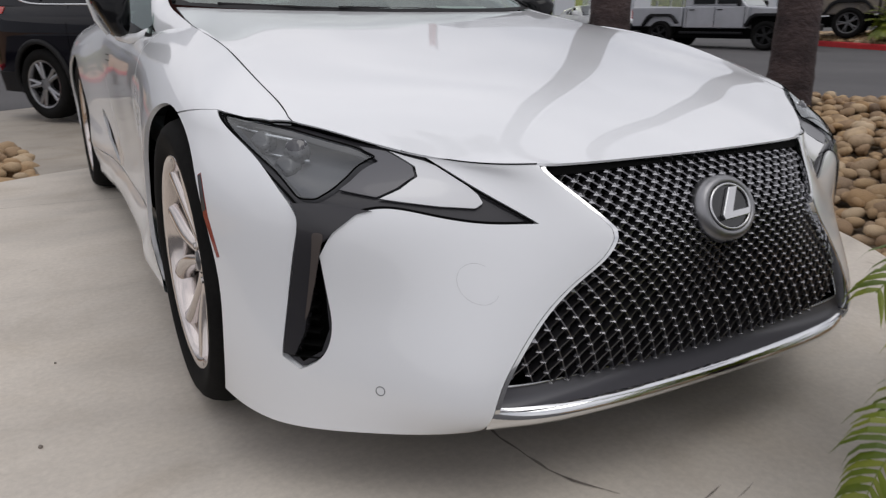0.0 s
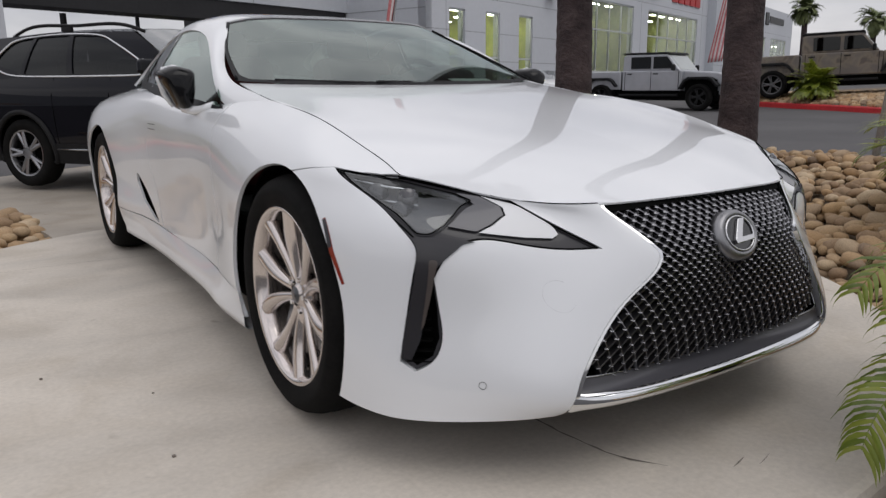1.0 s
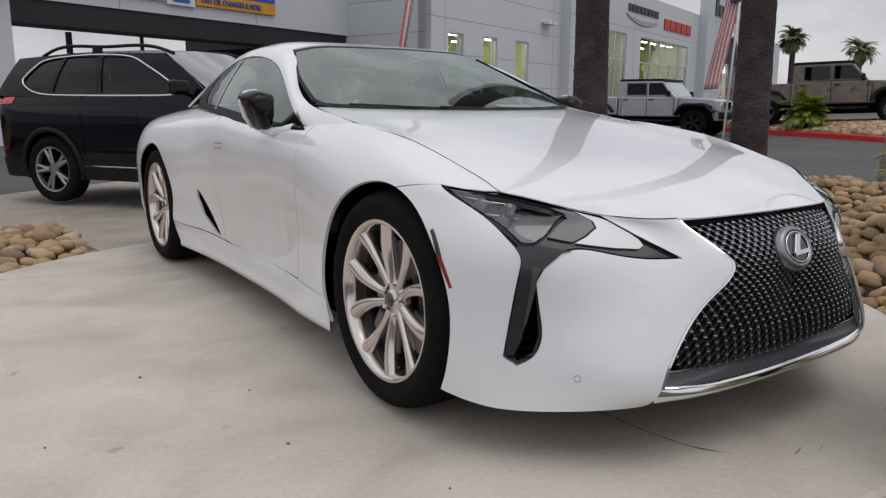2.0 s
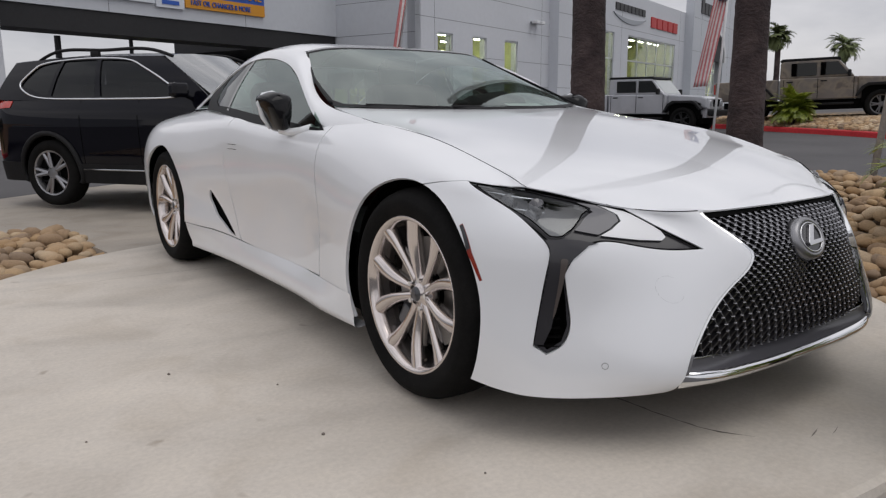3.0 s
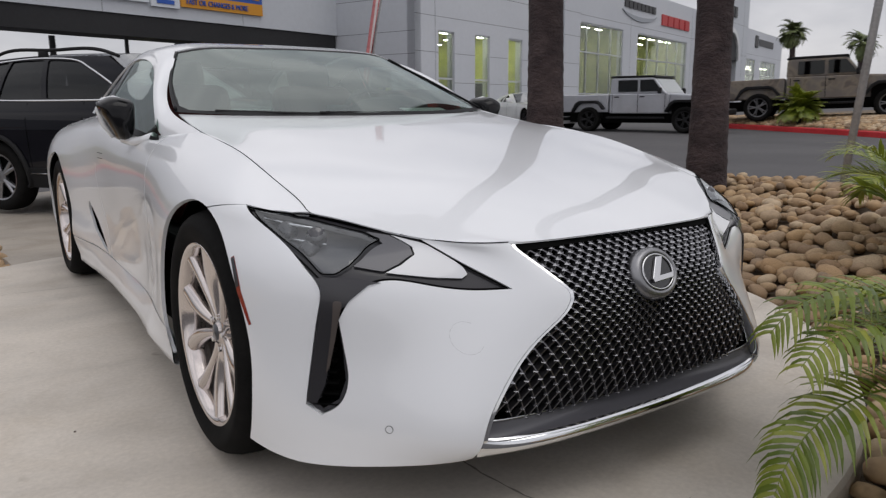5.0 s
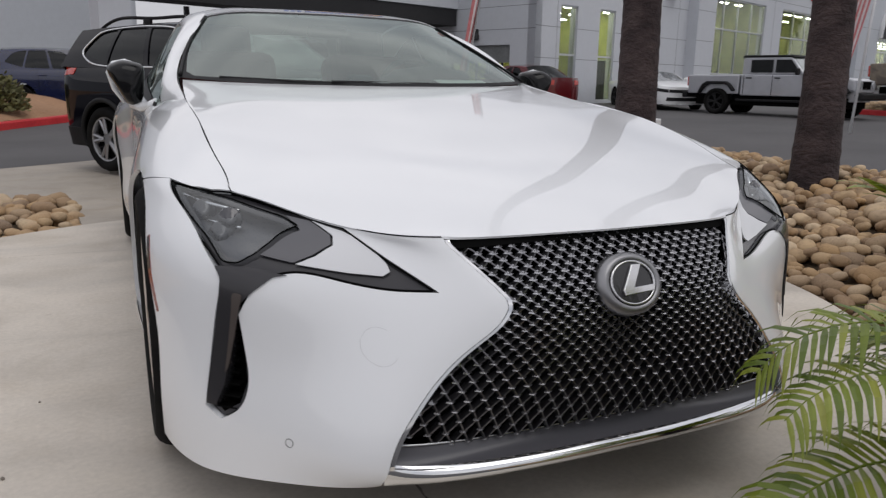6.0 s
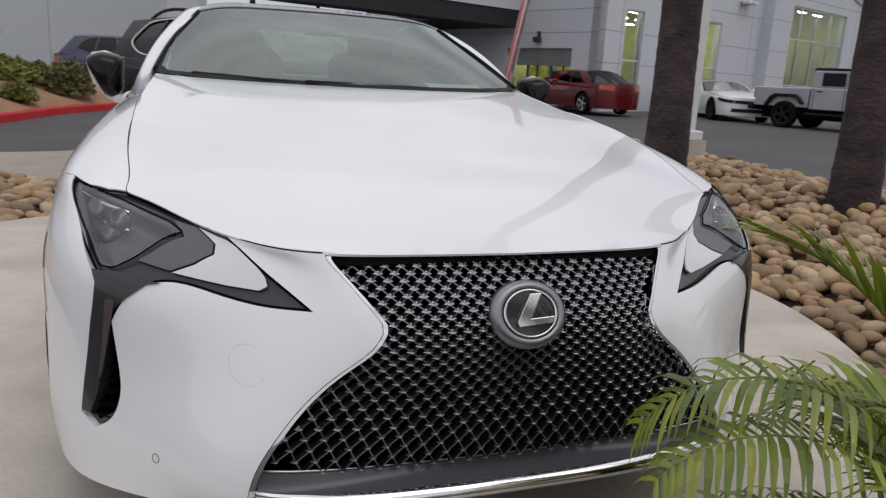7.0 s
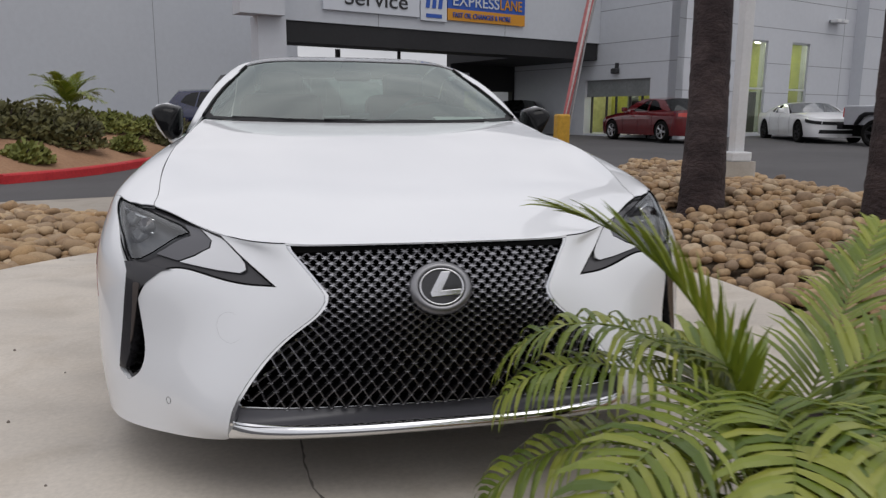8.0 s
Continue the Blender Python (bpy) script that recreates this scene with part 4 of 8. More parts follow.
LINE_SHOULDER = [(0, 0.12, 0.645), (0.34, 0.155, 0.643), (0.47, 0.25, 0.655), (0.66, 0.37, 0.676), (0.815, 0.485, 0.7), (0.893, 0.635, 0.715), (0.934, 0.95, 0.735), (0.925, 1.35, 0.745),
                 (0.895, 1.8, 0.75), (0.885, 2.3, 0.755), (0.885, 2.8, 0.77), (0.915, 3.3, 0.785), (0.935, 3.8, 0.79), (0.9, 4.3, 0.79), (0.73, 4.59, 0.79), (0, 4.73, 0.79)]
LINE_CROWN = [(0, 0.153, 0.673), (0.375, 0.192, 0.674), (0.4945, 0.276, 0.676), (0.6535, 0.409, 0.703), (0.8, 0.552, 0.743), (0.865, 0.68, 0.769), (0.872, 0.96, 0.82), (0.872, 1.35, 0.848),
              (0.87, 1.8, 0.85), (0.865, 2.3, 0.86), (0.865, 2.8, 0.885), (0.86, 3.3, 0.905), (0.85, 3.8, 0.905), (0.8, 4.3, 0.895), (0.64, 4.54, 0.89), (0, 4.68, 0.89)]
LINE_TOP = [(0, 0.165, 0.682), (0.38, 0.2, 0.683), (0.505, 0.287, 0.685), (0.65, 0.425, 0.717), (0.752, 0.535, 0.748), (0.757, 0.7, 0.802), (0.762, 0.98, 0.873), (0.757, 1.4, 0.925),
            (0.81, 1.8, 0.905), (0.828, 2.3, 0.905), (0.82, 2.8, 0.94), (0.75, 3.3, 0.97), (0.69, 3.8, 0.97), (0.6, 4.3, 0.945), (0.48, 4.5, 0.93), (0, 4.62, 0.93)]


def tight(skin, at, cut, lines=True):
    """The same skin with two more knots beside a corner of its last line, so that the corner stays crisp."""
    knots = skin.sk if lines else skin.tk
    whole_net = np.stack([skin(np.stack([np.full(len(skin.tk), q), skin.tk], 1)) for q in skin.sk])
    net = np.moveaxis(whole_net, 1, 0) if lines else whole_net
    finer = np.sort(np.r_[knots, knots[at] - cut, knots[at] + cut])
    dense = np.array([spline(knots, row)(finer) for row in net])
    edge, k = net[-1], at + 1
    dense[-1][k - 1] = edge[at] + (edge[at - 1] - edge[at]) * cut / (knots[at] - knots[at - 1])
    dense[-1][k + 1] = edge[at] + (edge[at + 1] - edge[at]) * cut / (knots[at + 1] - knots[at])
    return Skin(dense, finer, skin.tk) if lines else Skin(np.moveaxis(dense, 0, 1), skin.sk, finer)


BODY = tight(Skin([LINE_SILL, LINE_LOW, LINE_MID, LINE_WAIST, LINE_SHOULDER, LINE_CROWN, LINE_TOP]), 4, 0.03)

HOOD_MID = [(0, 0.16, 0.682), (0, 0.27, 0.727), (0, 0.42, 0.773), (0, 0.55, 0.803), (0, 0.75, 0.84), (0, 1.0, 0.882), (0, 1.36, 0.938), (0, 1.62, 0.97)]
HOOD_A = [(0.2, 0.172, 0.681), (0.22, 0.275, 0.724), (0.25, 0.42, 0.771), (0.27, 0.55, 0.803), (0.28, 0.75, 0.84), (0.28, 1.0, 0.882), (0.28, 1.37, 0.938), (0.28, 1.64, 0.972)]
HOOD_B = [(0.31, 0.187, 0.68), (0.37, 0.28, 0.708), (0.45, 0.422, 0.752), (0.5, 0.545, 0.788), (0.52, 0.74, 0.831), (0.52, 1.0, 0.878), (0.51, 1.38, 0.936), (0.5, 1.68, 0.975)]
HOOD_C = [(0.36, 0.196, 0.681), (0.457, 0.285, 0.694), (0.575, 0.424, 0.733), (0.655, 0.54, 0.766), (0.665, 0.72, 0.814), (0.665, 0.99, 0.872), (0.65, 1.39, 0.93), (0.635, 1.74, 0.979)]
HOOD_SEAM = [(0.38, 0.2, 0.683), (0.505, 0.287, 0.685), (0.65, 0.425, 0.717), (0.752, 0.535, 0.748), (0.757, 0.7, 0.802), (0.762, 0.98, 0.873), (0.757, 1.4, 0.925), (0.728, 1.8, 0.983)]


def turned(lines):
    """The same lines read the other way: across becomes along."""
    return np.moveaxis(np.asarray(lines, float), 0, 1)


HOOD = tight(Skin(turned([HOOD_MID, HOOD_A, HOOD_B, HOOD_C, HOOD_SEAM])), 3, 0.03, False)
SCREEN = Skin([[(0, 1.62, 0.968), (0.33, 1.65, 0.972), (0.61, 1.73, 0.982), (0.738, 1.812, 0.992)], [(0, 1.98, 1.15), (0.31, 2.0, 1.145), (0.56, 2.06, 1.13), (0.675, 2.113, 1.115)],
               [(0, 2.36, 1.29), (0.29, 2.37, 1.287), (0.48, 2.395, 1.275), (0.56, 2.42, 1.257)]])
ROOF = Skin([[(0, 2.37, 1.294), (0.29, 2.38, 1.292), (0.48, 2.405, 1.28), (0.56, 2.43, 1.262)], [(0, 2.8, 1.337), (0.28, 2.8, 1.334), (0.46, 2.8, 1.322), (0.545, 2.8, 1.302)],
             [(0, 3.15, 1.317), (0.28, 3.15, 1.314), (0.46, 3.15, 1.298), (0.545, 3.15, 1.272)], [(0, 3.45, 1.255), (0.3, 3.45, 1.25), (0.47, 3.45, 1.228), (0.56, 3.45, 1.197)]])
BACKLIGHT = Skin([[(0, 3.46, 1.255), (0.3, 3.46, 1.25), (0.47, 3.46, 1.228), (0.56, 3.46, 1.197)], [(0, 3.85, 1.13), (0.3, 3.85, 1.125), (0.48, 3.84, 1.1), (0.57, 3.83, 1.07)],
                  [(0, 4.25, 0.985), (0.3, 4.24, 0.985), (0.5, 4.2, 0.98), (0.61, 4.15, 0.975)]])
PILLAR = Skin([[(0.774, 1.42, 0.9135), (0.791, 1.58, 0.9105), (0.8095, 1.72, 0.9018), (0.758, 2.05, 1.06), (0.67, 2.4, 1.196), (0.642, 2.8, 1.246), (0.652, 3.1, 1.212), (0.69, 3.4, 1.11), (0.735, 3.7, 0.985)],
               [(0.766, 1.42, 0.9205), (0.774, 1.6, 0.934), (0.784, 1.765, 0.949), (0.728, 2.08, 1.1), (0.634, 2.41, 1.235), (0.605, 2.8, 1.283), (0.61, 3.13, 1.25), (0.635, 3.5, 1.135), (0.68, 3.9, 0.985)],
               [(0.758, 1.42, 0.927), (0.753, 1.62, 0.956), (0.745, 1.816, 0.989), (0.678, 2.113, 1.117), (0.563, 2.42, 1.259), (0.548, 2.8, 1.301), (0.548, 3.15, 1.271), (0.568, 3.6, 1.15), (0.61, 4.1, 0.985)]])
SIDEGLASS = Skin([[(0.828, 1.7, 0.885), (0.836, 2.0, 0.893), (0.836, 2.4, 0.905), (0.822, 2.8, 0.935), (0.79, 3.15, 0.965), (0.755, 3.42, 0.972)],
                  [(0.815, 1.75, 0.915), (0.79, 2.05, 0.98), (0.755, 2.4, 1.05), (0.735, 2.8, 1.09), (0.722, 3.2, 1.085), (0.712, 3.47, 1.045)],
                  [(0.8, 1.82, 0.945), (0.745, 2.08, 1.068), (0.664, 2.42, 1.195), (0.636, 2.8, 1.242), (0.652, 3.12, 1.2), (0.69, 3.44, 1.085)]])
DECK = Skin([[(0, 4.25, 0.975), (0.3, 4.24, 0.972), (0.5, 4.2, 0.968), (0.61, 4.15, 0.965)], [(0, 4.45, 0.965), (0.25, 4.43, 0.962), (0.42, 4.38, 0.955), (0.6, 4.3, 0.948)],
             [(0, 4.62, 0.935), (0.2, 4.6, 0.935), (0.36, 4.56, 0.933), (0.48, 4.5, 0.932)]])
# ---- the white coupe ----
coupe = thing("sports_coupe", "white two-door sports coupe with a dark mesh grille", "car")
AXLE_F, AXLE_R, HUB_Z, ARCH = 0.925, 3.8, 0.362, 0.392
TOP, S_LEN = BODY.tk[-1], BODY.sk[-1]
M_FRIT = material("black_glass_border", (0.045, 0.044, 0.048), 0.2, coat=0.3, spec=0.3)
M_DRL = material("white_lamp_inlay", (0.66, 0.67, 0.69), 0.25, coat=1.0)
M_BLADE = material("graphite_blade", (0.034, 0.033, 0.037), 0.25, 0.3, coat=0.4)
M_BROWN = material("smoked_strip", (0.075, 0.062, 0.056), 0.25, coat=0.3)
M_SMOKE = material("smoked_plate", (0.085, 0.084, 0.094), 0.3, spec=0.45)
M_MESH = material("grille_graphite", (0.175, 0.172, 0.182), 0.28, 0.88)
M_BEZEL = material("bezel_graphite", (0.28, 0.28, 0.29), 0.36, 0.9)
M_BAR = material("badge_satin_chrome", (0.66, 0.66, 0.67), 0.13, 1.0)
M_FACE = material("badge_face", (0.014, 0.014, 0.016), 0.2, coat=0.5)
# lighter copy of the mesh metal: the sky's gleam is put into the colour
M_STUD = material("grille_studs", (0.40, 0.40, 0.42), 0.26, 0.95)
M_BOWL = material("lamp_bowl_grey", (0.10, 0.10, 0.11), 0.35, 0.2, coat=0.4)
M_PROJ = material("dark_lamp_glass", (0.05, 0.05, 0.056), 0.12, 0.4, coat=1.0)
M_EDGE = material("black_rubber_edge", (0.008, 0.008, 0.009), 0.45, spec=0.12)
M_MIRRORSHELL = material("mirror_shell_black", (0.006, 0.006, 0.007), 0.12, spec=0.25)
M_SEAM = material("seam_black", (0.004, 0.004, 0.004), 0.85, spec=0.04)
M_AMBER = material("amber_red_reflector", (0.24, 0.022, 0.012), 0.2, coat=0.8)


def side(y, z):
    return BODY.find((y, z), (1, 2), (y + 0.5, z - 0.1))


def nose(x, z):
    return BODY.find((x, z), (0, 2), (0.95 * x + 0.02, z - 0.1))


def both(name, skin, outline, mat, parent, label="", **how):
    """A panel and its mirror image on the other flank."""
    return [panel(name, skin, outline, mat, parent, label, mirror=flip, **how) for flip in (False, True)]


def arch(y, a0, a1, n, radius=ARCH):
    """Points on a wheel arch, by angle from the front over the top to the back, degrees."""
    return [side(y - radius * math.cos(radians(a)), HUB_Z + radius * math.sin(radians(a))) for a in np.linspace(a0, a1, n)]


def smooth_line(points, step=0.012):
    """A curve through a few points of a skin."""
    p = np.asarray(points, float)
    run = np.r_[0, np.cumsum(np.linalg.norm(np.diff(p, axis=0), axis=1))]
    return list(spline(run, p)(np.linspace(0, run[-1], max(3, int(run[-1] / step)))))


# outlines on the nose, as width and height
grille_upper = smooth_line([nose(*p) for p in [(0.38, 0.678), (0.352, 0.641), (0.317, 0.602), (0.293, 0.572)]])
grille_lower = smooth_line([nose(*p) for p in [(0.293, 0.556), (0.313, 0.526), (0.373, 0.476), (0.433, 0.419), (0.484, 0.354), (0.52, 0.295), (0.536, 0.24)]])
grille_edge = grille_upper + grille_lower
lamp_corner = [nose(0.83, 0.7535), nose(0.79, 0.7495)]
lamp_top = [nose(0.868, 0.764)] + lamp_corner + [(s, TOP) for s in np.linspace(0.911, 0.57, 10)]
lamp_inner = smooth_line([(0.57, TOP), nose(0.498, 0.643), nose(0.411, 0.58)])[1:]
lamp_under = smooth_line([nose(*p) for p in [(0.411, 0.58), (0.483, 0.578), (0.584, 0.593), (0.666, 0.607), (0.705, 0.6), (0.752, 0.567), (0.777, 0.52)]])[1:]
vent_in = smooth_line([nose(*p) for p in [(0.777, 0.52), (0.768, 0.44), (0.766, 0.37), (0.785, 0.318), (0.82, 0.288)]])[1:]
lamp_out = smooth_line([nose(*p) for p in [(0.845, 0.312), (0.829, 0.427), (0.812, 0.545), (0.806, 0.593), (0.818, 0.625), (0.842, 0.689), (0.868, 0.764)]])
lamp_edge = lamp_top + lamp_inner + lamp_under + vent_in + lamp_out[:-1]

bumper_out = (
    grille_edge + [nose(0.54, 0.19), nose(0.545, 0.168), (0.745, 0.0), (0.95, 0.0)] + arch(AXLE_F, -29, 76, 22)
    + lamp_out[::-1] + vent_in[::-1] + lamp_under[::-1] + lamp_inner[::-1] + [(s, TOP) for s in np.linspace(0.56, grille_edge[0][0] + 0.01, 8)]
)
both("front_bumper", BODY, bumper_out, M_PAINT, coupe, step=0.022, gap=0.0009, lip=0.02)
fender_out = (
    [nose(0.868, 0.764)] + arch(AXLE_F, 77, 204, 26) + [side(1.62, 0.21), side(1.62, 0.3), side(1.62, 0.5), side(1.65, 0.75), (2.2, 0.69), (2.2, TOP)]
    + [(s, TOP) for s in np.linspace(2.15, 0.914, 24)] + lamp_corner[::-1]
)
both("front_fender", BODY, fender_out, M_PAINT, coupe, step=0.026, gap=0.0009)
door_out = [side(1.625, 0.3), side(2.2, 0.285), side(2.62, 0.3)] + smooth_line([side(2.66, 0.34), side(2.74, 0.5), side(2.8, 0.7), (3.3, TOP)]) + [(s, TOP) for s in np.linspace(3.2, 2.21, 12)] + [(2.205, 0.69), side(1.655, 0.75), side(1.625, 0.5)]
both("door", BODY, door_out, M_PAINT, coupe, step=0.03)
sill_out = [side(1.62, 0.2), side(2.2, 0.175), side(2.9, 0.178), side(3.38, 0.2), side(3.4, 0.307), side(3.0, 0.31), side(2.62, 0.297), side(2.2, 0.282), side(1.62, 0.297)]
both("sill", BODY, sill_out, M_PAINT, coupe, step=0.03)
skirt_y = np.linspace(1.292, 3.36, 28)
flare = np.clip((3.0 - skirt_y) / 1.3, 0.0, 1.0) ** 0.8 * np.clip((skirt_y - 1.285) / 0.3, 0.0, 1.0)
edge_top = [BODY(side(y, 0.295))[0] for y in skirt_y]
edge_mid = [BODY(side(y, 0.245))[0] for y in skirt_y]
edge_low = [BODY(side(y, 0.195))[0] for y in skirt_y]
SKIRT = Skin([[(p[0] + 0.0015, p[1], p[2]) for p in edge_top], [(p[0] + 0.003 + 0.020 * f, p[1], 0.25) for p, f in zip(edge_mid, flare)], [(p[0] + 0.004 + 0.034 * f, p[1], 0.195) for p, f in zip(edge_low, flare)], [(p[0] + 0.002 + 0.025 * f, p[1], 0.168) for p, f in zip(edge_low, flare)], [(p[0] - 0.06, p[1], 0.165) for p in edge_low]])
both("side_skirt", SKIRT, [(SKIRT.sk[0], SKIRT.tk[0]), (SKIRT.sk[-1], SKIRT.tk[0]), (SKIRT.sk[-1], SKIRT.tk[-1]), (SKIRT.sk[0], SKIRT.tk[-1])], M_PAINT, coupe, "white flared skirt below the door", step=0.03, gap=0.0, lip=0.0)
scoop = rounded([side(3.03, 0.54), side(2.86, 0.42), side(2.7, 0.31), side(2.79, 0.325), side(2.96, 0.40), side(3.05, 0.49)], 0.02)
quarter_out = (
    [side(2.63, 0.3), side(3.0, 0.313)] + arch(AXLE_R, -8, 196, 32)
    + [(4.9, 0.03), (5.19, 0.03), (S_LEN, 0.03), (S_LEN, TOP), (5.19, TOP), (4.81, TOP), (4.31, TOP), (3.81, TOP), (3.31, TOP)] + smooth_line([side(2.805, 0.7), side(2.745, 0.5), side(2.665, 0.34)])
)
both("quarter_panel", BODY, quarter_out, M_PAINT, coupe, holes=[scoop], step=0.03)
both("side_scoop", BODY, inset(scoop, -0.004), M_SEAM, coupe, "black side air scoop", step=0.04, lift=-0.035, lip=0)


def whole(skin):
    return [(skin.sk[0], skin.tk[0]), (skin.sk[-1], skin.tk[0]), (skin.sk[-1], skin.tk[-1]), (skin.sk[0], skin.tk[-1])]


def one(name, skin, outline, mat, parent, label="", **how):
    """A panel that reaches across the middle: both halves in one mesh."""
    a, b = (panel_mesh(name, skin, outline, mirror=flip, **how) for flip in (False, True))
    count = len(a.vertices)
    verts = [tuple(v.co) for v in a.vertices] + [tuple(v.co) for v in b.vertices]
    faces = [tuple(p.vertices) for p in a.polygons] + [tuple(i + count for i in p.vertices) for p in b.polygons]
    corner = [tuple(n.vector) for n in a.corner_normals] + [tuple(n.vector) for n in b.corner_normals]
    me = bpy.data.meshes.new(name)
    me.from_pydata(verts, [], faces)
    me.shade_smooth()
    me.normals_split_custom_set(corner)
    return object_of(name, me, mat, parent, False, label)


def hood_rim():
    return [(HOOD.sk[0], HOOD.tk[0]), (HOOD.sk[-1] - 0.001, HOOD.tk[0]), (HOOD.sk[-1] - 0.001, HOOD.tk[-1]), (HOOD.sk[0], HOOD.tk[-1])]


one("hood", HOOD, hood_rim(), M_PAINT, coupe, step=0.025, gap=0.0, lip=0.005, lift=0.001)
sw, tw = SCREEN.sk[-1], SCREEN.tk[-1]
glass_in = [(0, 0.03), (sw - 0.05, 0.033), (sw - 0.022, 0.075), (sw - 0.013, 0.4), (sw - 0.013, tw - 0.02), (0, tw - 0.02)]
screen = one("windscreen", SCREEN, glass_in, M_GLASS, coupe, step=0.04, gap=0.0, lip=0.0)
one("screen_border", SCREEN, [(0, -0.0), (sw, 0.0), (sw, tw), (0, tw), (0, tw - 0.022)] + [(sw - 0.013, tw - 0.022), (sw - 0.013, 0.4), (sw - 0.022, 0.073), (sw - 0.05, 0.031), (0, 0.028)], M_EDGE, coupe, "black border of the windscreen", step=0.04, gap=0.0, lip=0.0, lift=0.001)
for x in (-1, 1):
    bm = bmesh.new()
    add_tube(bm, [(x * p[0], p[1] - 0.004, p[2] + 0.003) for p in SCREEN([(sw - 0.004, q) for q in np.linspace(0.02, tw - 0.01, 24)])], 0.0065, 8)
    part("screen_moulding", bm, M_EDGE, coupe, "black moulding beside the windscreen", smooth=True)
one("roof", ROOF, whole(ROOF), M_PAINT, coupe, step=0.04, gap=0.0, lip=0.008, lift=0.002)
one("rear_window", BACKLIGHT, whole(BACKLIGHT), M_GLASS, coupe, step=0.05, gap=0.0, lip=0.0)
one("boot_lid", DECK, whole(DECK), M_PAINT, coupe, step=0.05, gap=0.002, lip=0.01)
both("pillar", PILLAR, whole(PILLAR), M_PAINT, coupe, step=0.03, gap=0.0, lip=0.012)
gs, gt = SIDEGLASS.sk[-1], SIDEGLASS.tk[-1]
both("side_window", SIDEGLASS, [(0.03, 0.02), (1.2, 0.02), (1.2, gt), (0.02, gt)], M_GLASS, coupe, step=0.05, gap=0.0, lip=0.0)
both("rear_side_window", SIDEGLASS, [(1.235, 0.02), (gs - 0.28, 0.02), (gs - 0.22, 0.06), (gs - 0.2, gt), (1.235, gt)], M_DARKGLASS, coupe, step=0.05, gap=0.0, lip=0.0)
both("window_trim", SIDEGLASS, [(0.0, 0.0), (gs, 0.0), (gs, gt), (gs - 0.2, gt), (gs - 0.22, 0.06), (gs - 0.28, 0.034), (0.045, 0.034), (0.012, gt * 0.6)], M_EDGE, coupe, "gloss black window trim", step=0.04, gap=0.0, lip=0.0, lift=0.003)
both("window_post", SIDEGLASS, [(1.2, 0.02), (1.235, 0.02), (1.235, gt), (1.2, gt)], M_BLACK, coupe, step=0.04, gap=0.0, lip=0.0, lift=0.003)

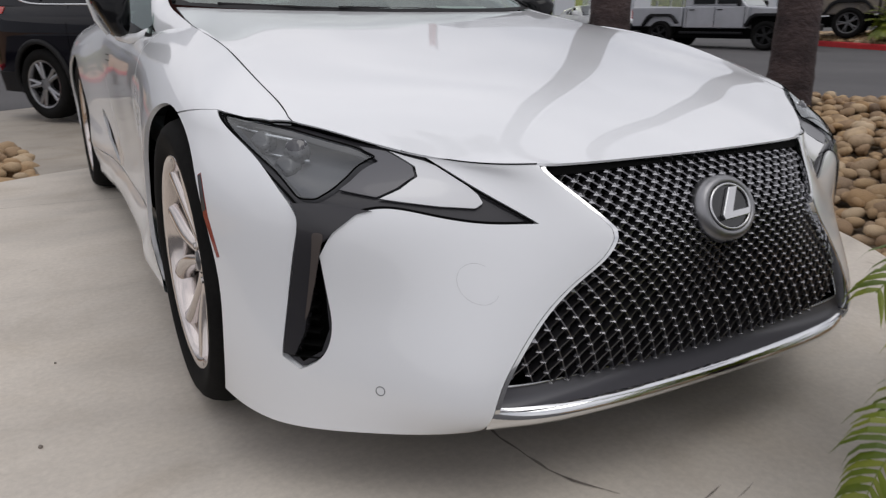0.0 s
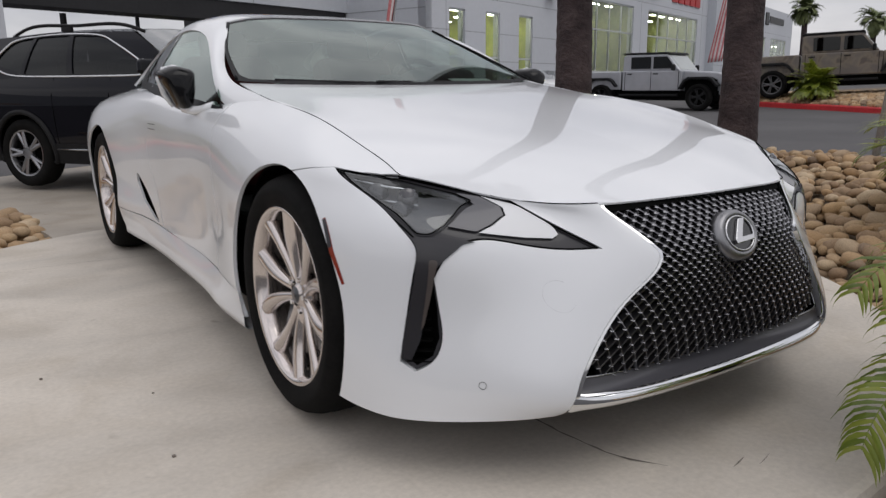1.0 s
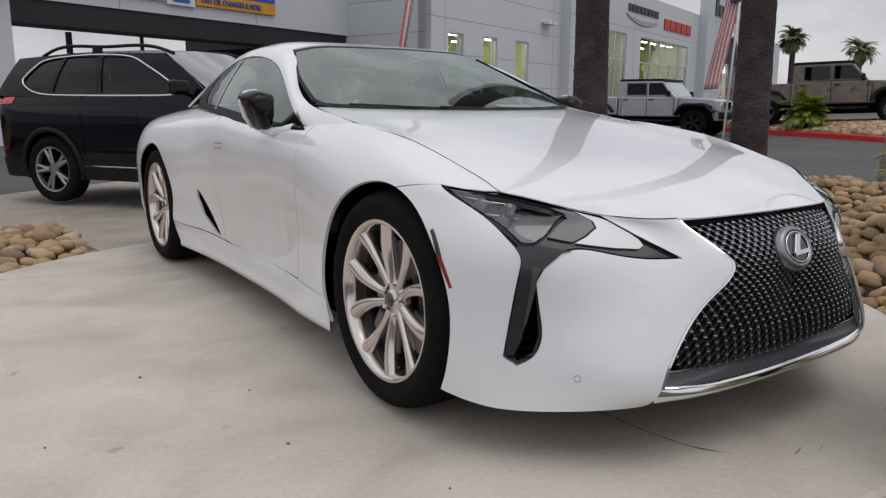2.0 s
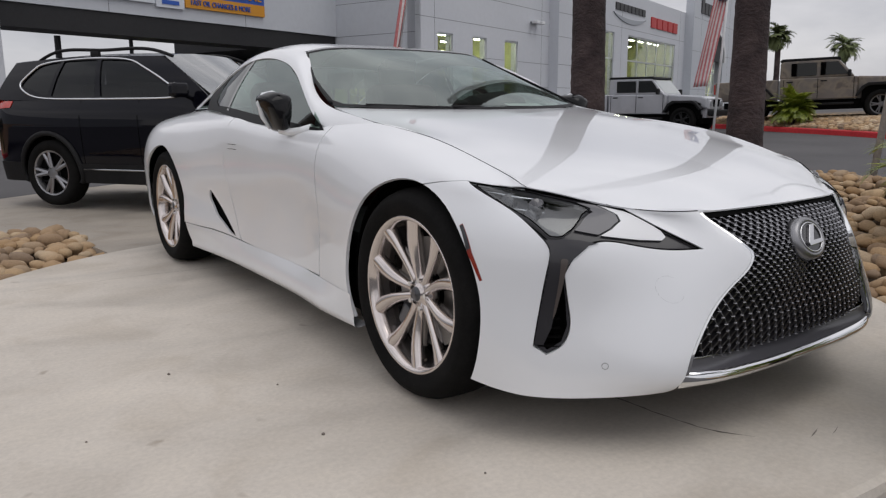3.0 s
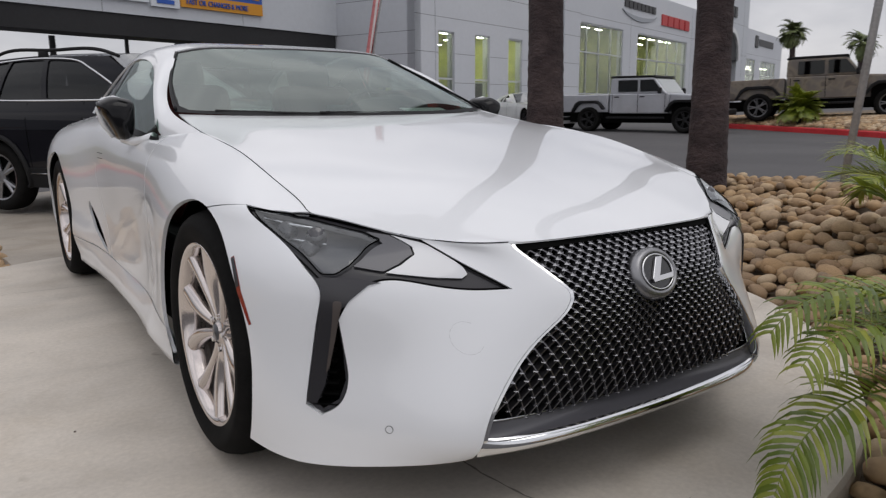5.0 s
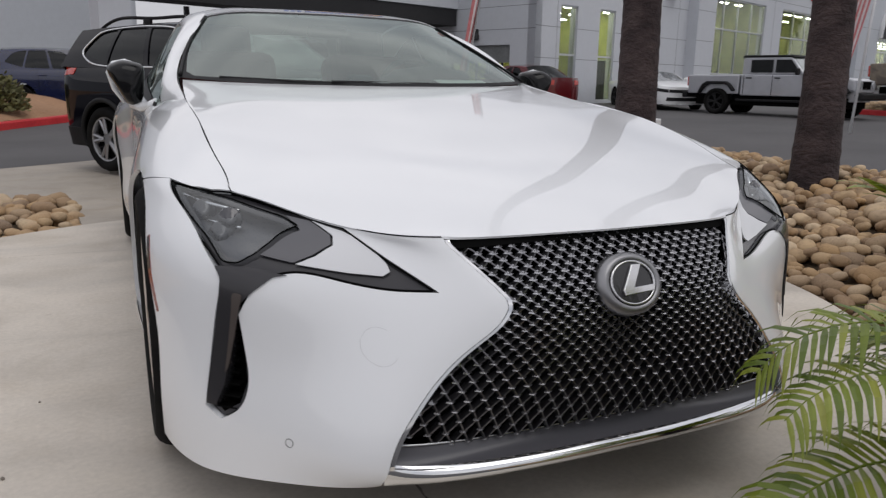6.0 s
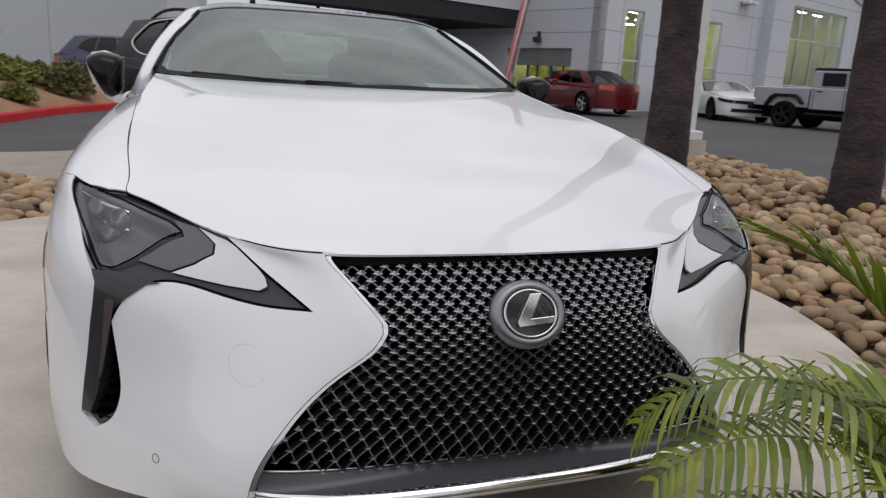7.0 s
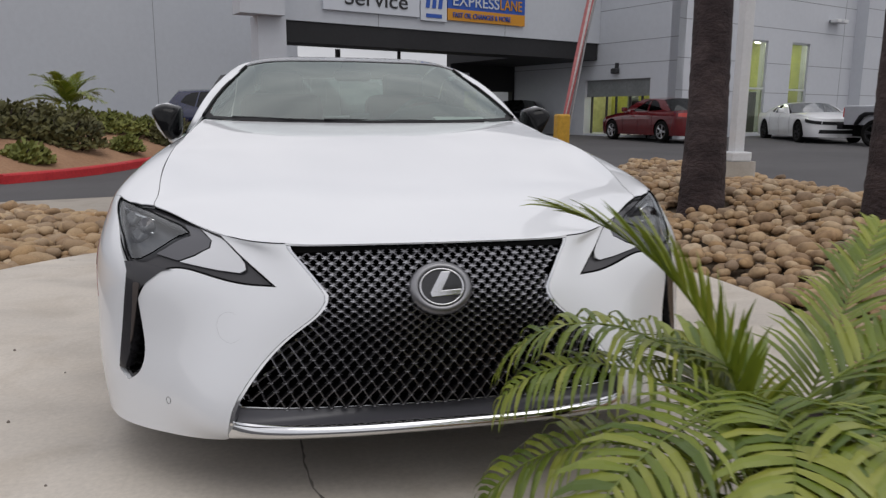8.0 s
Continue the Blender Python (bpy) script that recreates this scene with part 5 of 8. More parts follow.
# headlamps
for flip in (False, True):
    lamp = panel("headlamp", BODY, lamp_edge, M_FRIT, coupe, "dark triangular headlamp with white inlay", step=0.02, lift=-0.012, lip=0, mirror=flip,
                 holes=[inset(np.array([nose(*p) for p in [(0.848, 0.752), (0.762, 0.731), (0.675, 0.702), (0.648, 0.689), (0.705, 0.663), (0.736, 0.645), (0.771, 0.628), (0.795, 0.63), (0.813, 0.67)]]), 0.004), inset(np.array([nose(*p) for p in [(0.762, 0.552), (0.779, 0.518), (0.771, 0.44), (0.77, 0.372), (0.786, 0.325), (0.818, 0.298), (0.83, 0.315), (0.812, 0.42), (0.798, 0.52)]]), 0.003)])
    lens_pts = rounded([nose(*p) for p in [(0.86, 0.758), (0.762, 0.736), (0.665, 0.706), (0.638, 0.69), (0.703, 0.661), (0.734, 0.642), (0.771, 0.623), (0.799, 0.625), (0.82, 0.67)]], 0.012)
    panel("lens", BODY, lens_pts, M_LENS, lamp, "clear headlamp lens", step=0.02, lift=-0.002, lip=0.004, mirror=flip)
    panel("lamp_bowl", BODY, inset(lens_pts, -0.03), M_BOWL, lamp, step=0.025, lift=-0.036, lip=0, mirror=flip)
    sign = -1 if flip else 1
    for k, (x, y, z) in enumerate([(0.81, 0.545, 0.705), (0.765, 0.475, 0.695), (0.785, 0.475, 0.665)]):
        bm = bmesh.new()
        m = Matrix.Translation((sign * x, y, z)) @ Vector((sign * 0.35, -1, 0.1)).to_track_quat("Z", "Y").to_matrix().to_4x4()
        add_lathe(bm, [(0.0, 0.004), (0.017, 0.002), (0.024, -0.006), (0.027, 0.0), (0.025, 0.005), (0.02, 0.006), (0.017, 0.012), (0.0, 0.018)], 20, m)
        part("projector", bm, M_PROJ, lamp, smooth=True)
    bm = bmesh.new()
    add_tube(bm, [(sign * 0.845, 0.6, 0.735), (sign * 0.8, 0.535, 0.722), (sign * 0.745, 0.475, 0.712)], 0.004, 6)
    add_tube(bm, [(sign * 0.83, 0.565, 0.69), (sign * 0.79, 0.5, 0.685), (sign * 0.745, 0.46, 0.677)], 0.004, 6)
    part("light_bar", bm, M_CHROME, lamp, smooth=True)
    panel("smoked_inlay", BODY, rounded([nose(*p) for p in [(0.615, 0.701), (0.5815, 0.676), (0.585, 0.66), (0.624, 0.641), (0.666, 0.626), (0.729, 0.641), (0.703, 0.655), (0.638, 0.685), (0.658, 0.71)]], 0.006), M_BOWL, lamp, step=0.02, lift=-0.004, lip=0.004, mirror=flip)
    panel("white_inlay", BODY, rounded([nose(*p) for p in [(0.612, 0.701), (0.558, 0.684), (0.516, 0.656), (0.490, 0.628), (0.487, 0.613), (0.503, 0.604), (0.563, 0.608), (0.666, 0.624), (0.622, 0.6395), (0.583, 0.659), (0.5795, 0.6755)]], 0.004), M_DRL, lamp, "white running-light inlay", step=0.02, lift=-0.003, lip=0.004, mirror=flip)
    for k, loop in enumerate((lens_pts, inset(np.array(lamp_top + lamp_inner + lamp_under[:-2] + [nose(0.80, 0.6)] + lamp_out[-8:-1]), 0.004))):
        bm = bmesh.new()
        st = np.array(resample(np.array(loop), 0.015))
        at, out = BODY(st), BODY.normal(st)
        add_tube(bm, [(sign * p[0], p[1], p[2]) for p in at + out * (0.0 if k == 0 else -0.004)], 0.0018 if k == 0 else 0.0022, 6, True)
        part("lamp_seal", bm, M_SEAM, lamp, "thin black seal round the lamp", smooth=True)
    blade_pts = [nose(*p) for p in [(0.812, 0.617), (0.766, 0.617), (0.729, 0.614), (0.68, 0.602), (0.708, 0.597), (0.75, 0.565), (0.778, 0.535), (0.786, 0.48), (0.797, 0.41), (0.806, 0.365), (0.824, 0.316), (0.843, 0.318), (0.828, 0.427), (0.811, 0.545), (0.805, 0.593)]]
    blade = panel("blade", BODY, blade_pts, M_BLADE, coupe, "graphite blade beside the air vent", step=0.02, lift=0.004, lip=0.03, mirror=flip)
    panel("smoked_strip", BODY, rounded([nose(*p) for p in [(0.785, 0.568), (0.764, 0.565), (0.774, 0.525), (0.783, 0.47), (0.796, 0.405), (0.806, 0.385), (0.797, 0.45), (0.788, 0.53)]], 0.01), M_BROWN, blade, step=0.02, lift=0.006, lip=0.003, mirror=flip)
    vent_pts = [nose(*p) for p in [(0.755, 0.56), (0.777, 0.52), (0.766, 0.44), (0.764, 0.37), (0.783, 0.316), (0.82, 0.286), (0.835, 0.31), (0.815, 0.42), (0.8, 0.52)]]
    vent = panel("air_vent", BODY, vent_pts, M_SEAM, coupe, "black corner air vent", step=0.03, lift=-0.055, lip=0, mirror=flip)
    for k in range(9):
        z = 0.31 + 0.026 * k
        a, b = BODY(nose(0.772, z))[0], BODY(nose(0.822 - 0.012 * k / 8, z))[0]
        bm = bmesh.new()
        add_box(bm, (np.linalg.norm(b - a), 0.022, 0.004), (sign * (a[0] + b[0]) / 2, (a[1] + b[1]) / 2 + 0.03, z), (0, 0, sign * math.degrees(math.atan2(b[1] - a[1], b[0] - a[0]))))
        part("slat", bm, M_SEAM, vent)
    # reflector, parking sensor and tow cover
    refl = [side(0.622, 0.646), side(0.570, 0.565), side(0.530, 0.487), side(0.541, 0.482), side(0.588, 0.560), side(0.634, 0.638)]
    reflector = panel("side_reflector", BODY, refl, M_AMBER, coupe, "red and smoked side reflector", step=0.02, lift=0.0008, lip=0.004, mirror=flip)
    panel("smoked_end", BODY, [side(0.620, 0.643), side(0.577, 0.576), side(0.592, 0.567), side(0.632, 0.637)], M_FRIT, reflector, "dark upper end of the reflector", step=0.02, lift=0.0016, lip=0.002, mirror=flip)
    c = BODY(nose(0.7, 0.262))[0]
    n = BODY.normal(nose(0.7, 0.262))[0]
    bm = bmesh.new()
    m = Matrix.Translation((sign * c[0], c[1], c[2])) @ Vector((sign * n[0], n[1], n[2])).to_track_quat("Z", "Y").to_matrix().to_4x4()
    add_lathe(bm, [(0.0085, 0.0006), (0.0085, -0.004), (0.0098, -0.004), (0.0098, 0.0006)], 24, m)
    part("parking_sensor", bm, M_GREY, coupe)
bm = bmesh.new()
tow = [nose(0.53 + 0.033 * math.cos(radians(a)), 0.475 + 0.036 * math.sin(radians(a))) for a in range(-150, 130, 10)]
add_tube(bm, [Vector((-p[0], p[1], p[2])) for p in BODY(np.array(tow))], 0.00013, 4)
part("tow_cover_seam", bm, M_GREY, coupe)

for sign in (-1, 1):
    line = np.array([(q, TOP) for q in np.linspace(grille_edge[0][0] + 0.005, 0.62, 30)])
    bm = bmesh.new()
    add_tube(bm, [(sign * p[0], p[1], p[2]) for p in BODY(line) + BODY.normal(line) * 0.0005], 0.0015, 6)
    part("hood_seam", bm, M_SEAM, coupe)
    bm = bmesh.new()
    line = np.array([(HOOD.sk[-1] - 0.0005, q) for q in np.linspace(HOOD.tk[4], HOOD.tk[8] + 0.1, 40)])
    add_tube(bm, [(sign * (p[0] + 0.0005), p[1], p[2] + 0.0005) for p in HOOD(line)], 0.001, 6)
    part("hood_seam", bm, M_SEAM, coupe)

# grille: edge, deep backing, mesh, plate and chrome lip
edge_pts = np.array(grille_edge)
for flip in (False, True):
    sign = -1 if flip else 1
    inner = np.array([p - np.array((0.011 if k < len(grille_upper) else 0.009, 0.0)) for k, p in enumerate(edge_pts)])
    panel("grille_trim", BODY, np.concatenate([edge_pts, inner[::-1]]), M_CHROME, coupe, "chrome grille surround", step=0.02, gap=0.0005, lift=-0.001, lip=0.03, mirror=flip)
half = [(0.0, TOP - 0.005)] + [(s, TOP - 0.005) for s in (0.1, 0.2)] + [tuple(p) for p in edge_pts] + [(0.3, 0.06), (0.0, 0.06)]
# the shadow line below the hood, added as a near-black strip
one("hood_edge_shade", BODY, [(0.0, TOP - 0.002)] + [(q, TOP - 0.002) for q in (0.1, 0.2, 0.3)] + [tuple(nose(0.362, 0.667)), tuple(nose(0.2, 0.674)), (0.0, nose(0.01, 0.676)[1])], M_SEAM, coupe, "black strip standing in for the shadow line under the hood edge", step=0.03, gap=0, lift=-0.012, lip=0.01)
grille = one("grille", BODY, half, M_SEAM, coupe, "black deep grille with diamond mesh", step=0.03, lift=-0.1, lip=0)


for sign in (-1, 1):
    bm = bmesh.new()
    band = [[bm.verts.new((sign * p[0], p[1] + 0.006 + d, p[2])) for p in BODY(edge_pts)] for d in (0.0, 0.15)]
    for k in range(len(edge_pts) - 1):
        bm.faces.new((band[0][k], band[0][k + 1], band[1][k + 1], band[1][k]))
    part("duct_wall", bm, M_SEAM, grille)


def mesh_limit(z):
    """Half width of the spindle-shaped opening at a height."""
    return float(np.interp(z, [0.25, 0.295, 0.354, 0.419, 0.476, 0.526, 0.562, 0.602, 0.641, 0.68], [0.515, 0.5, 0.464, 0.413, 0.353, 0.295, 0.276, 0.3, 0.335, 0.372]))


def nose_point(x, z, back):
    p = BODY(nose(abs(x), z))[0]
    return Vector((x, p[1] + back, z))


rows, z = [], 0.671
while z > 0.246:
    low = max(0.0, min(1.0, (0.5 - z) / 0.22))
    rows.append((z, 0.0315 + 0.006 * low, 0.0060 - 0.0004 * low))
    z -= 0.0118 + 0.017 * low
bm, studs = bmesh.new(), bmesh.new()
nodes = {}
for j, (z, pitch, big) in enumerate(rows):
    reach = mesh_limit(z) + 0.008
    for i in range(-20, 21):
        x = (i + 0.5 * (j % 2)) * pitch
        if abs(x) > reach or z < 0.245 + 0.026 * (x / 0.53) ** 2:
            continue
        p = nodes[(2 * i + j % 2, j)] = nose_point(x, z, 0.020 + 0.034 * max(0.0, min(1.0, (0.37 - z) / 0.13)))
        w, h = big * 1.85, big * 0.9
        ring = [studs.verts.new(p + Vector(d)) for d in ((w, 0.002, 0), (0, 0.007, h), (-w, 0.002, 0), (0, 0.004, -h))]
        tip, back = studs.verts.new(p + Vector((0, -0.004, -0.0015))), studs.verts.new(p + Vector((0, 0.02, 0)))
        for a in range(4):
            studs.faces.new((ring[a], ring[(a + 1) % 4], tip))
            studs.faces.new((ring[(a + 1) % 4], ring[a], back))
for (i, j), p in nodes.items():
    for other in ((i - 1, j + 1), (i + 1, j + 1)):
        q = nodes.get(other)
        if q is not None:
            side_way = (q - p).cross(Vector((0, 1, 0))).normalized() * 0.0014
            a = [bm.verts.new(p + d) for d in (side_way, -side_way)] + [bm.verts.new(p + Vector((0, 0.02, 0)) + d) for d in (-side_way, side_way)]
            b = [bm.verts.new(q + d) for d in (side_way, -side_way)] + [bm.verts.new(q + Vector((0, 0.02, 0)) + d) for d in (-side_way, side_way)]
            for k in range(4):
                bm.faces.new((a[k], a[(k + 1) % 4], b[(k + 1) % 4], b[k]))
bmesh.ops.recalc_face_normals(bm, faces=bm.faces)
bmesh.ops.recalc_face_normals(studs, faces=studs.faces)
tagged(part("grille_studs", studs, M_STUD, grille, "diamond studs of the grille, colour lightened for sky gleam"), kind="stuff")
tagged(part("grille_mesh", bm, M_MESH, grille, "graphite diamond mesh"), kind="stuff")
xs = np.linspace(0.0, 0.525, 12)
front_y = [BODY(nose(max(x, 0.01), 0.224))[0][1] for x in xs]
SHELF = Skin([[(x, y - 0.002, 0.230 + 0.012 * (x / 0.53) ** 3) for x, y in zip(xs, front_y)], [(x * 0.985, y + 0.046 - 0.031 * (x / 0.53) ** 2, 0.237 + 0.009 * (x / 0.5) ** 2) for x, y in zip(xs, front_y)], [(x * 0.97, y + 0.066 - 0.045 * (x / 0.53) ** 2, 0.254 + 0.026 * (x / 0.53) ** 2) for x, y in zip(xs, front_y)]])
one("lower_plate", SHELF, whole(SHELF), M_SMOKE, coupe, "smoked shelf below the grille mesh", step=0.02, gap=0.0, lip=0.0)
xl = np.linspace(0.0, 0.54, 16)
yl = [BODY(nose(max(x, 0.01), 0.2))[0][1] for x in xl]
ends = 1.0 - 0.75 * (xl / 0.54) ** 8
LIP = Skin([[(x, y - 0.016 * e, 0.2335 + 0.012 * (x / 0.53) ** 3) for x, y, e in zip(xl, yl, ends)], [(x, y - 0.025 * e, 0.229 + 0.011 * (x / 0.53) ** 3) for x, y, e in zip(xl, yl, ends)], [(x, y - 0.032 * e, 0.217 + 0.010 * (x / 0.53) ** 3) for x, y, e in zip(xl, yl, ends)],
            [(x, y - 0.030 * e, 0.207 + 0.008 * (x / 0.53) ** 3) for x, y, e in zip(xl, yl, ends)], [(x, y - 0.004, 0.195 + 0.004 * (x / 0.53) ** 3) for x, y in zip(xl, yl)]])
one("chrome_lip", LIP, whole(LIP), M_CHROME, coupe, "chrome lip under the grille", step=0.012, gap=0.0, lip=0.0)
UNDER = Skin([[(x, y - 0.003, 0.196 + 0.004 * (x / 0.53) ** 3) for x, y in zip(xl, yl)], [(x, y + 0.04, 0.193) for x, y in zip(xl, yl)], [(x, y + 0.13, 0.2) for x, y in zip(xl, yl)]])
one("under_lip", UNDER, whole(UNDER), M_PLASTIC, coupe, "black plastic underside of the chin", step=0.03, gap=0.0, lip=0.0)
bm = bmesh.new()
rail = SHELF([(q, SHELF.tk[-1]) for q in np.linspace(0, SHELF.sk[-1], 20)])
add_tube(bm, [(-p[0], p[1], p[2]) for p in rail[::-1]] + [tuple(p) for p in rail[1:]], 0.0035, 6)
part("plate_rail", bm, M_SATIN, coupe, smooth=True)

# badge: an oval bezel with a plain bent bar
front = BODY(nose(0.01, 0.585))[0]
tilt = Matrix.Translation((0, front[1] + 0.002, 0.583)) @ pose(0, 0, 0, 66, 0, 0)
badge = new("badge")
badge.parent = coupe
tagged(badge, "dark oval badge with a chrome ring")
bm = bmesh.new()
m = tilt @ Matrix.Diagonal((1.2, 1.0, 1, 1))
add_lathe(bm, [(0.05, 0.002), (0.052, 0.006), (0.06, 0.004), (0.068, -0.006), (0.069, -0.03), (0.05, -0.03)], 56, m)
part("bezel", bm, M_BEZEL, badge, smooth=True)
bm = bmesh.new()
add_lathe(bm, [(0.0, 0.002), (0.052, 0.002), (0.052, -0.01), (0.0, -0.01)], 48, m)
part("disc", bm, M_FACE, badge)
bm = bmesh.new()
add_lathe(bm, [(0.043, 0.003), (0.0445, 0.0065), (0.0475, 0.0065), (0.049, 0.003)], 56, m)
part("ring", bm, M_BAR, badge, smooth=True)
bm = prism([(-0.028, -0.027), (0.046, -0.022), (0.049, -0.008), (-0.002, -0.011), (0.025, 0.038), (0.0, 0.038), (-0.032, -0.016)], 0.009, tilt @ Matrix.Translation((0, 0, 0.002)), 0.0015)
part("bent_bar", bm, M_BAR, badge)

# wheel housings, underbody, added sheets that block light behind the panels
for x in (-1, 1):
    for y in (AXLE_F, AXLE_R):
        bm = bmesh.new()
        rings = []
        for w, r in ((0.905, 0.39), (0.9, 0.405), (0.5, 0.405)):
            rings.append([bm.verts.new((x * w, y - r * math.cos(radians(a)), HUB_Z + r * math.sin(radians(a)))) for a in range(-24, 205, 6)])
        for a, b in zip(rings, rings[1:]):
            for k in range(len(a) - 1):
                bm.faces.new((a[k], a[k + 1], b[k + 1], b[k]))
        end = rings[-1]
        bm.faces.new(end)
        part("wheel_housing", bm, M_SEAM, coupe)
# plain black floor boxes, also there to block light from below
bm = box((1.1, 4.3, 0.1), (0, 2.35, 0.215))
add_box(bm, (1.6, 1.95, 0.1), (0, 2.36, 0.215))
add_box(bm, (0.9, 0.3, 0.1), (0, 0.33, 0.25))
part("underbody", bm, M_SEAM, coupe)
# unseen black sheets inside the skin keep light out of the panel gaps
one("hood_light_block", HOOD, whole(HOOD), M_SEAM, coupe, step=0.08, gap=0.01, lift=-0.04, lip=0)
both("side_light_block", BODY, [(0.99, 0.66), (1.2, 0.66), (1.9, 0.6), (2.2, 0.1), (3.7, 0.1), (3.75, 0.5), (4.3, 0.62), (4.8, 0.5), (5.1, 0.1), (5.9, 0.1), (5.9, 0.7), (1.0, 0.73)], M_SEAM, coupe, step=0.08, gap=0, lift=-0.03, lip=0)

# wheels


def wheel(at, flip, spin):
    hub = new("wheel")
    hub.parent = coupe
    hub.location = at
    hub.rotation_euler = (0, radians(90 if flip > 0 else -90), 0)
    bm = bmesh.new()
    prof = [(0.262, -0.1), (0.275, -0.112), (0.31, -0.122), (0.342, -0.118), (0.350, -0.103), (0.358, -0.08), (0.362, -0.03), (0.362, 0.03), (0.359, 0.07), (0.349, 0.1), (0.338, 0.115), (0.325, 0.1215), (0.322, 0.124), (0.308, 0.124), (0.29, 0.121), (0.272, 0.114), (0.262, 0.104)]
    add_lathe(bm, prof, 96)
    part("tyre", bm, M_RUBBER, hub, smooth=True)
    bm = bmesh.new()
    add_lathe(bm, [(0.25, -0.1), (0.262, -0.1), (0.264, 0.1), (0.27, 0.112), (0.2655, 0.114), (0.256, 0.108), (0.249, 0.095), (0.243, 0.07), (0.238, 0.0)], 96)
    part("rim", bm, M_RIM, hub, smooth=True)
    for k in range(10):
        turn = 1 if k % 2 else -1
        a = 2 * math.pi * (k // 2) / 5 + spin
        bm = bmesh.new()
        secs = []
        for q in np.linspace(0, 1, 9):
            r = 0.045 + 0.208 * q
            z = 0.066 + 0.03 * q ** 1.6 + 0.006 * math.sin(math.pi * q)
            b = a + turn * (0.34 - 0.06 * q + 0.05 * math.sin(math.pi * q ** 0.8)) * (1 if q > 0.06 else 0.8)
            w = 0.0145 + 0.014 * q ** 1.5 + (0.004 if q < 0.1 else 0)
            out, across = Vector((math.cos(b), math.sin(b), 0)), Vector((-math.sin(b), math.cos(b), 0))
            c = out * r + Vector((0, 0, z))
            up = Vector((0, 0, 1))
            secs.append([bm.verts.new(c + across * d * w + up * (h + turn * d * 0.006 * math.sin(math.pi * q))) for d, h in ((-1, -0.03), (-1, -0.007), (-0.55, 0.004), (0.15, 0.007), (0.75, 0.002), (1, -0.007), (1, -0.03))])
        for s, t in zip(secs, secs[1:]):
            for j in range(7):
                bm.faces.new((s[j], s[(j + 1) % 7], t[(j + 1) % 7], t[j]))
        bmesh.ops.recalc_face_normals(bm, faces=bm.faces)
        part("spoke", bm, M_RIM, hub, smooth=True)
    bm = bmesh.new()
    add_lathe(bm, [(0.0, 0.078), (0.028, 0.077), (0.031, 0.07), (0.05, 0.07), (0.066, 0.062), (0.072, 0.03), (0.0, 0.03)], 40)
    part("hub", bm, M_RIM, hub, smooth=True)
    bm = bmesh.new()
    add_lathe(bm, [(0.0, 0.083), (0.024, 0.081), (0.026, 0.076), (0.0, 0.076)], 32)
    part("hub_cap", bm, M_GREY, hub, "dark grey hub cap", smooth=True)
    for k in range(5):
        a = 2 * math.pi * k / 5 + spin
        bm = bmesh.new()
        add_rod(bm, (0.05 * math.cos(a), 0.05 * math.sin(a), 0.06), (0.05 * math.cos(a), 0.05 * math.sin(a), 0.079), 0.0085, sides=6)
        part("lug_nut", bm, M_CHROME, hub)
    bm = bmesh.new()
    add_lathe(bm, [(0.08, -0.01), (0.19, -0.01), (0.19, 0.018), (0.08, 0.018)], 48)
    part("brake_disc", bm, M_DISC, hub)
    bm = bmesh.new()
    add_lathe(bm, [(0.0, -0.02), (0.236, -0.02), (0.236, -0.03), (0.0, -0.03)], 40)
    part("brake_shield", bm, M_SEAM, hub)
    bm = box((0.09, 0.16, 0.05), (0.155 * math.cos(2.6), 0.155 * math.sin(2.6), 0.025), (0, 0, math.degrees(2.6)), 0.012)
    part("brake_caliper", bm, M_GREY, hub)


for x in (-1, 1):
    wheel((x * 0.815, AXLE_F, HUB_Z), x, 0.28 * x)
    wheel((x * 0.82, AXLE_R, HUB_Z), x, 0.5)

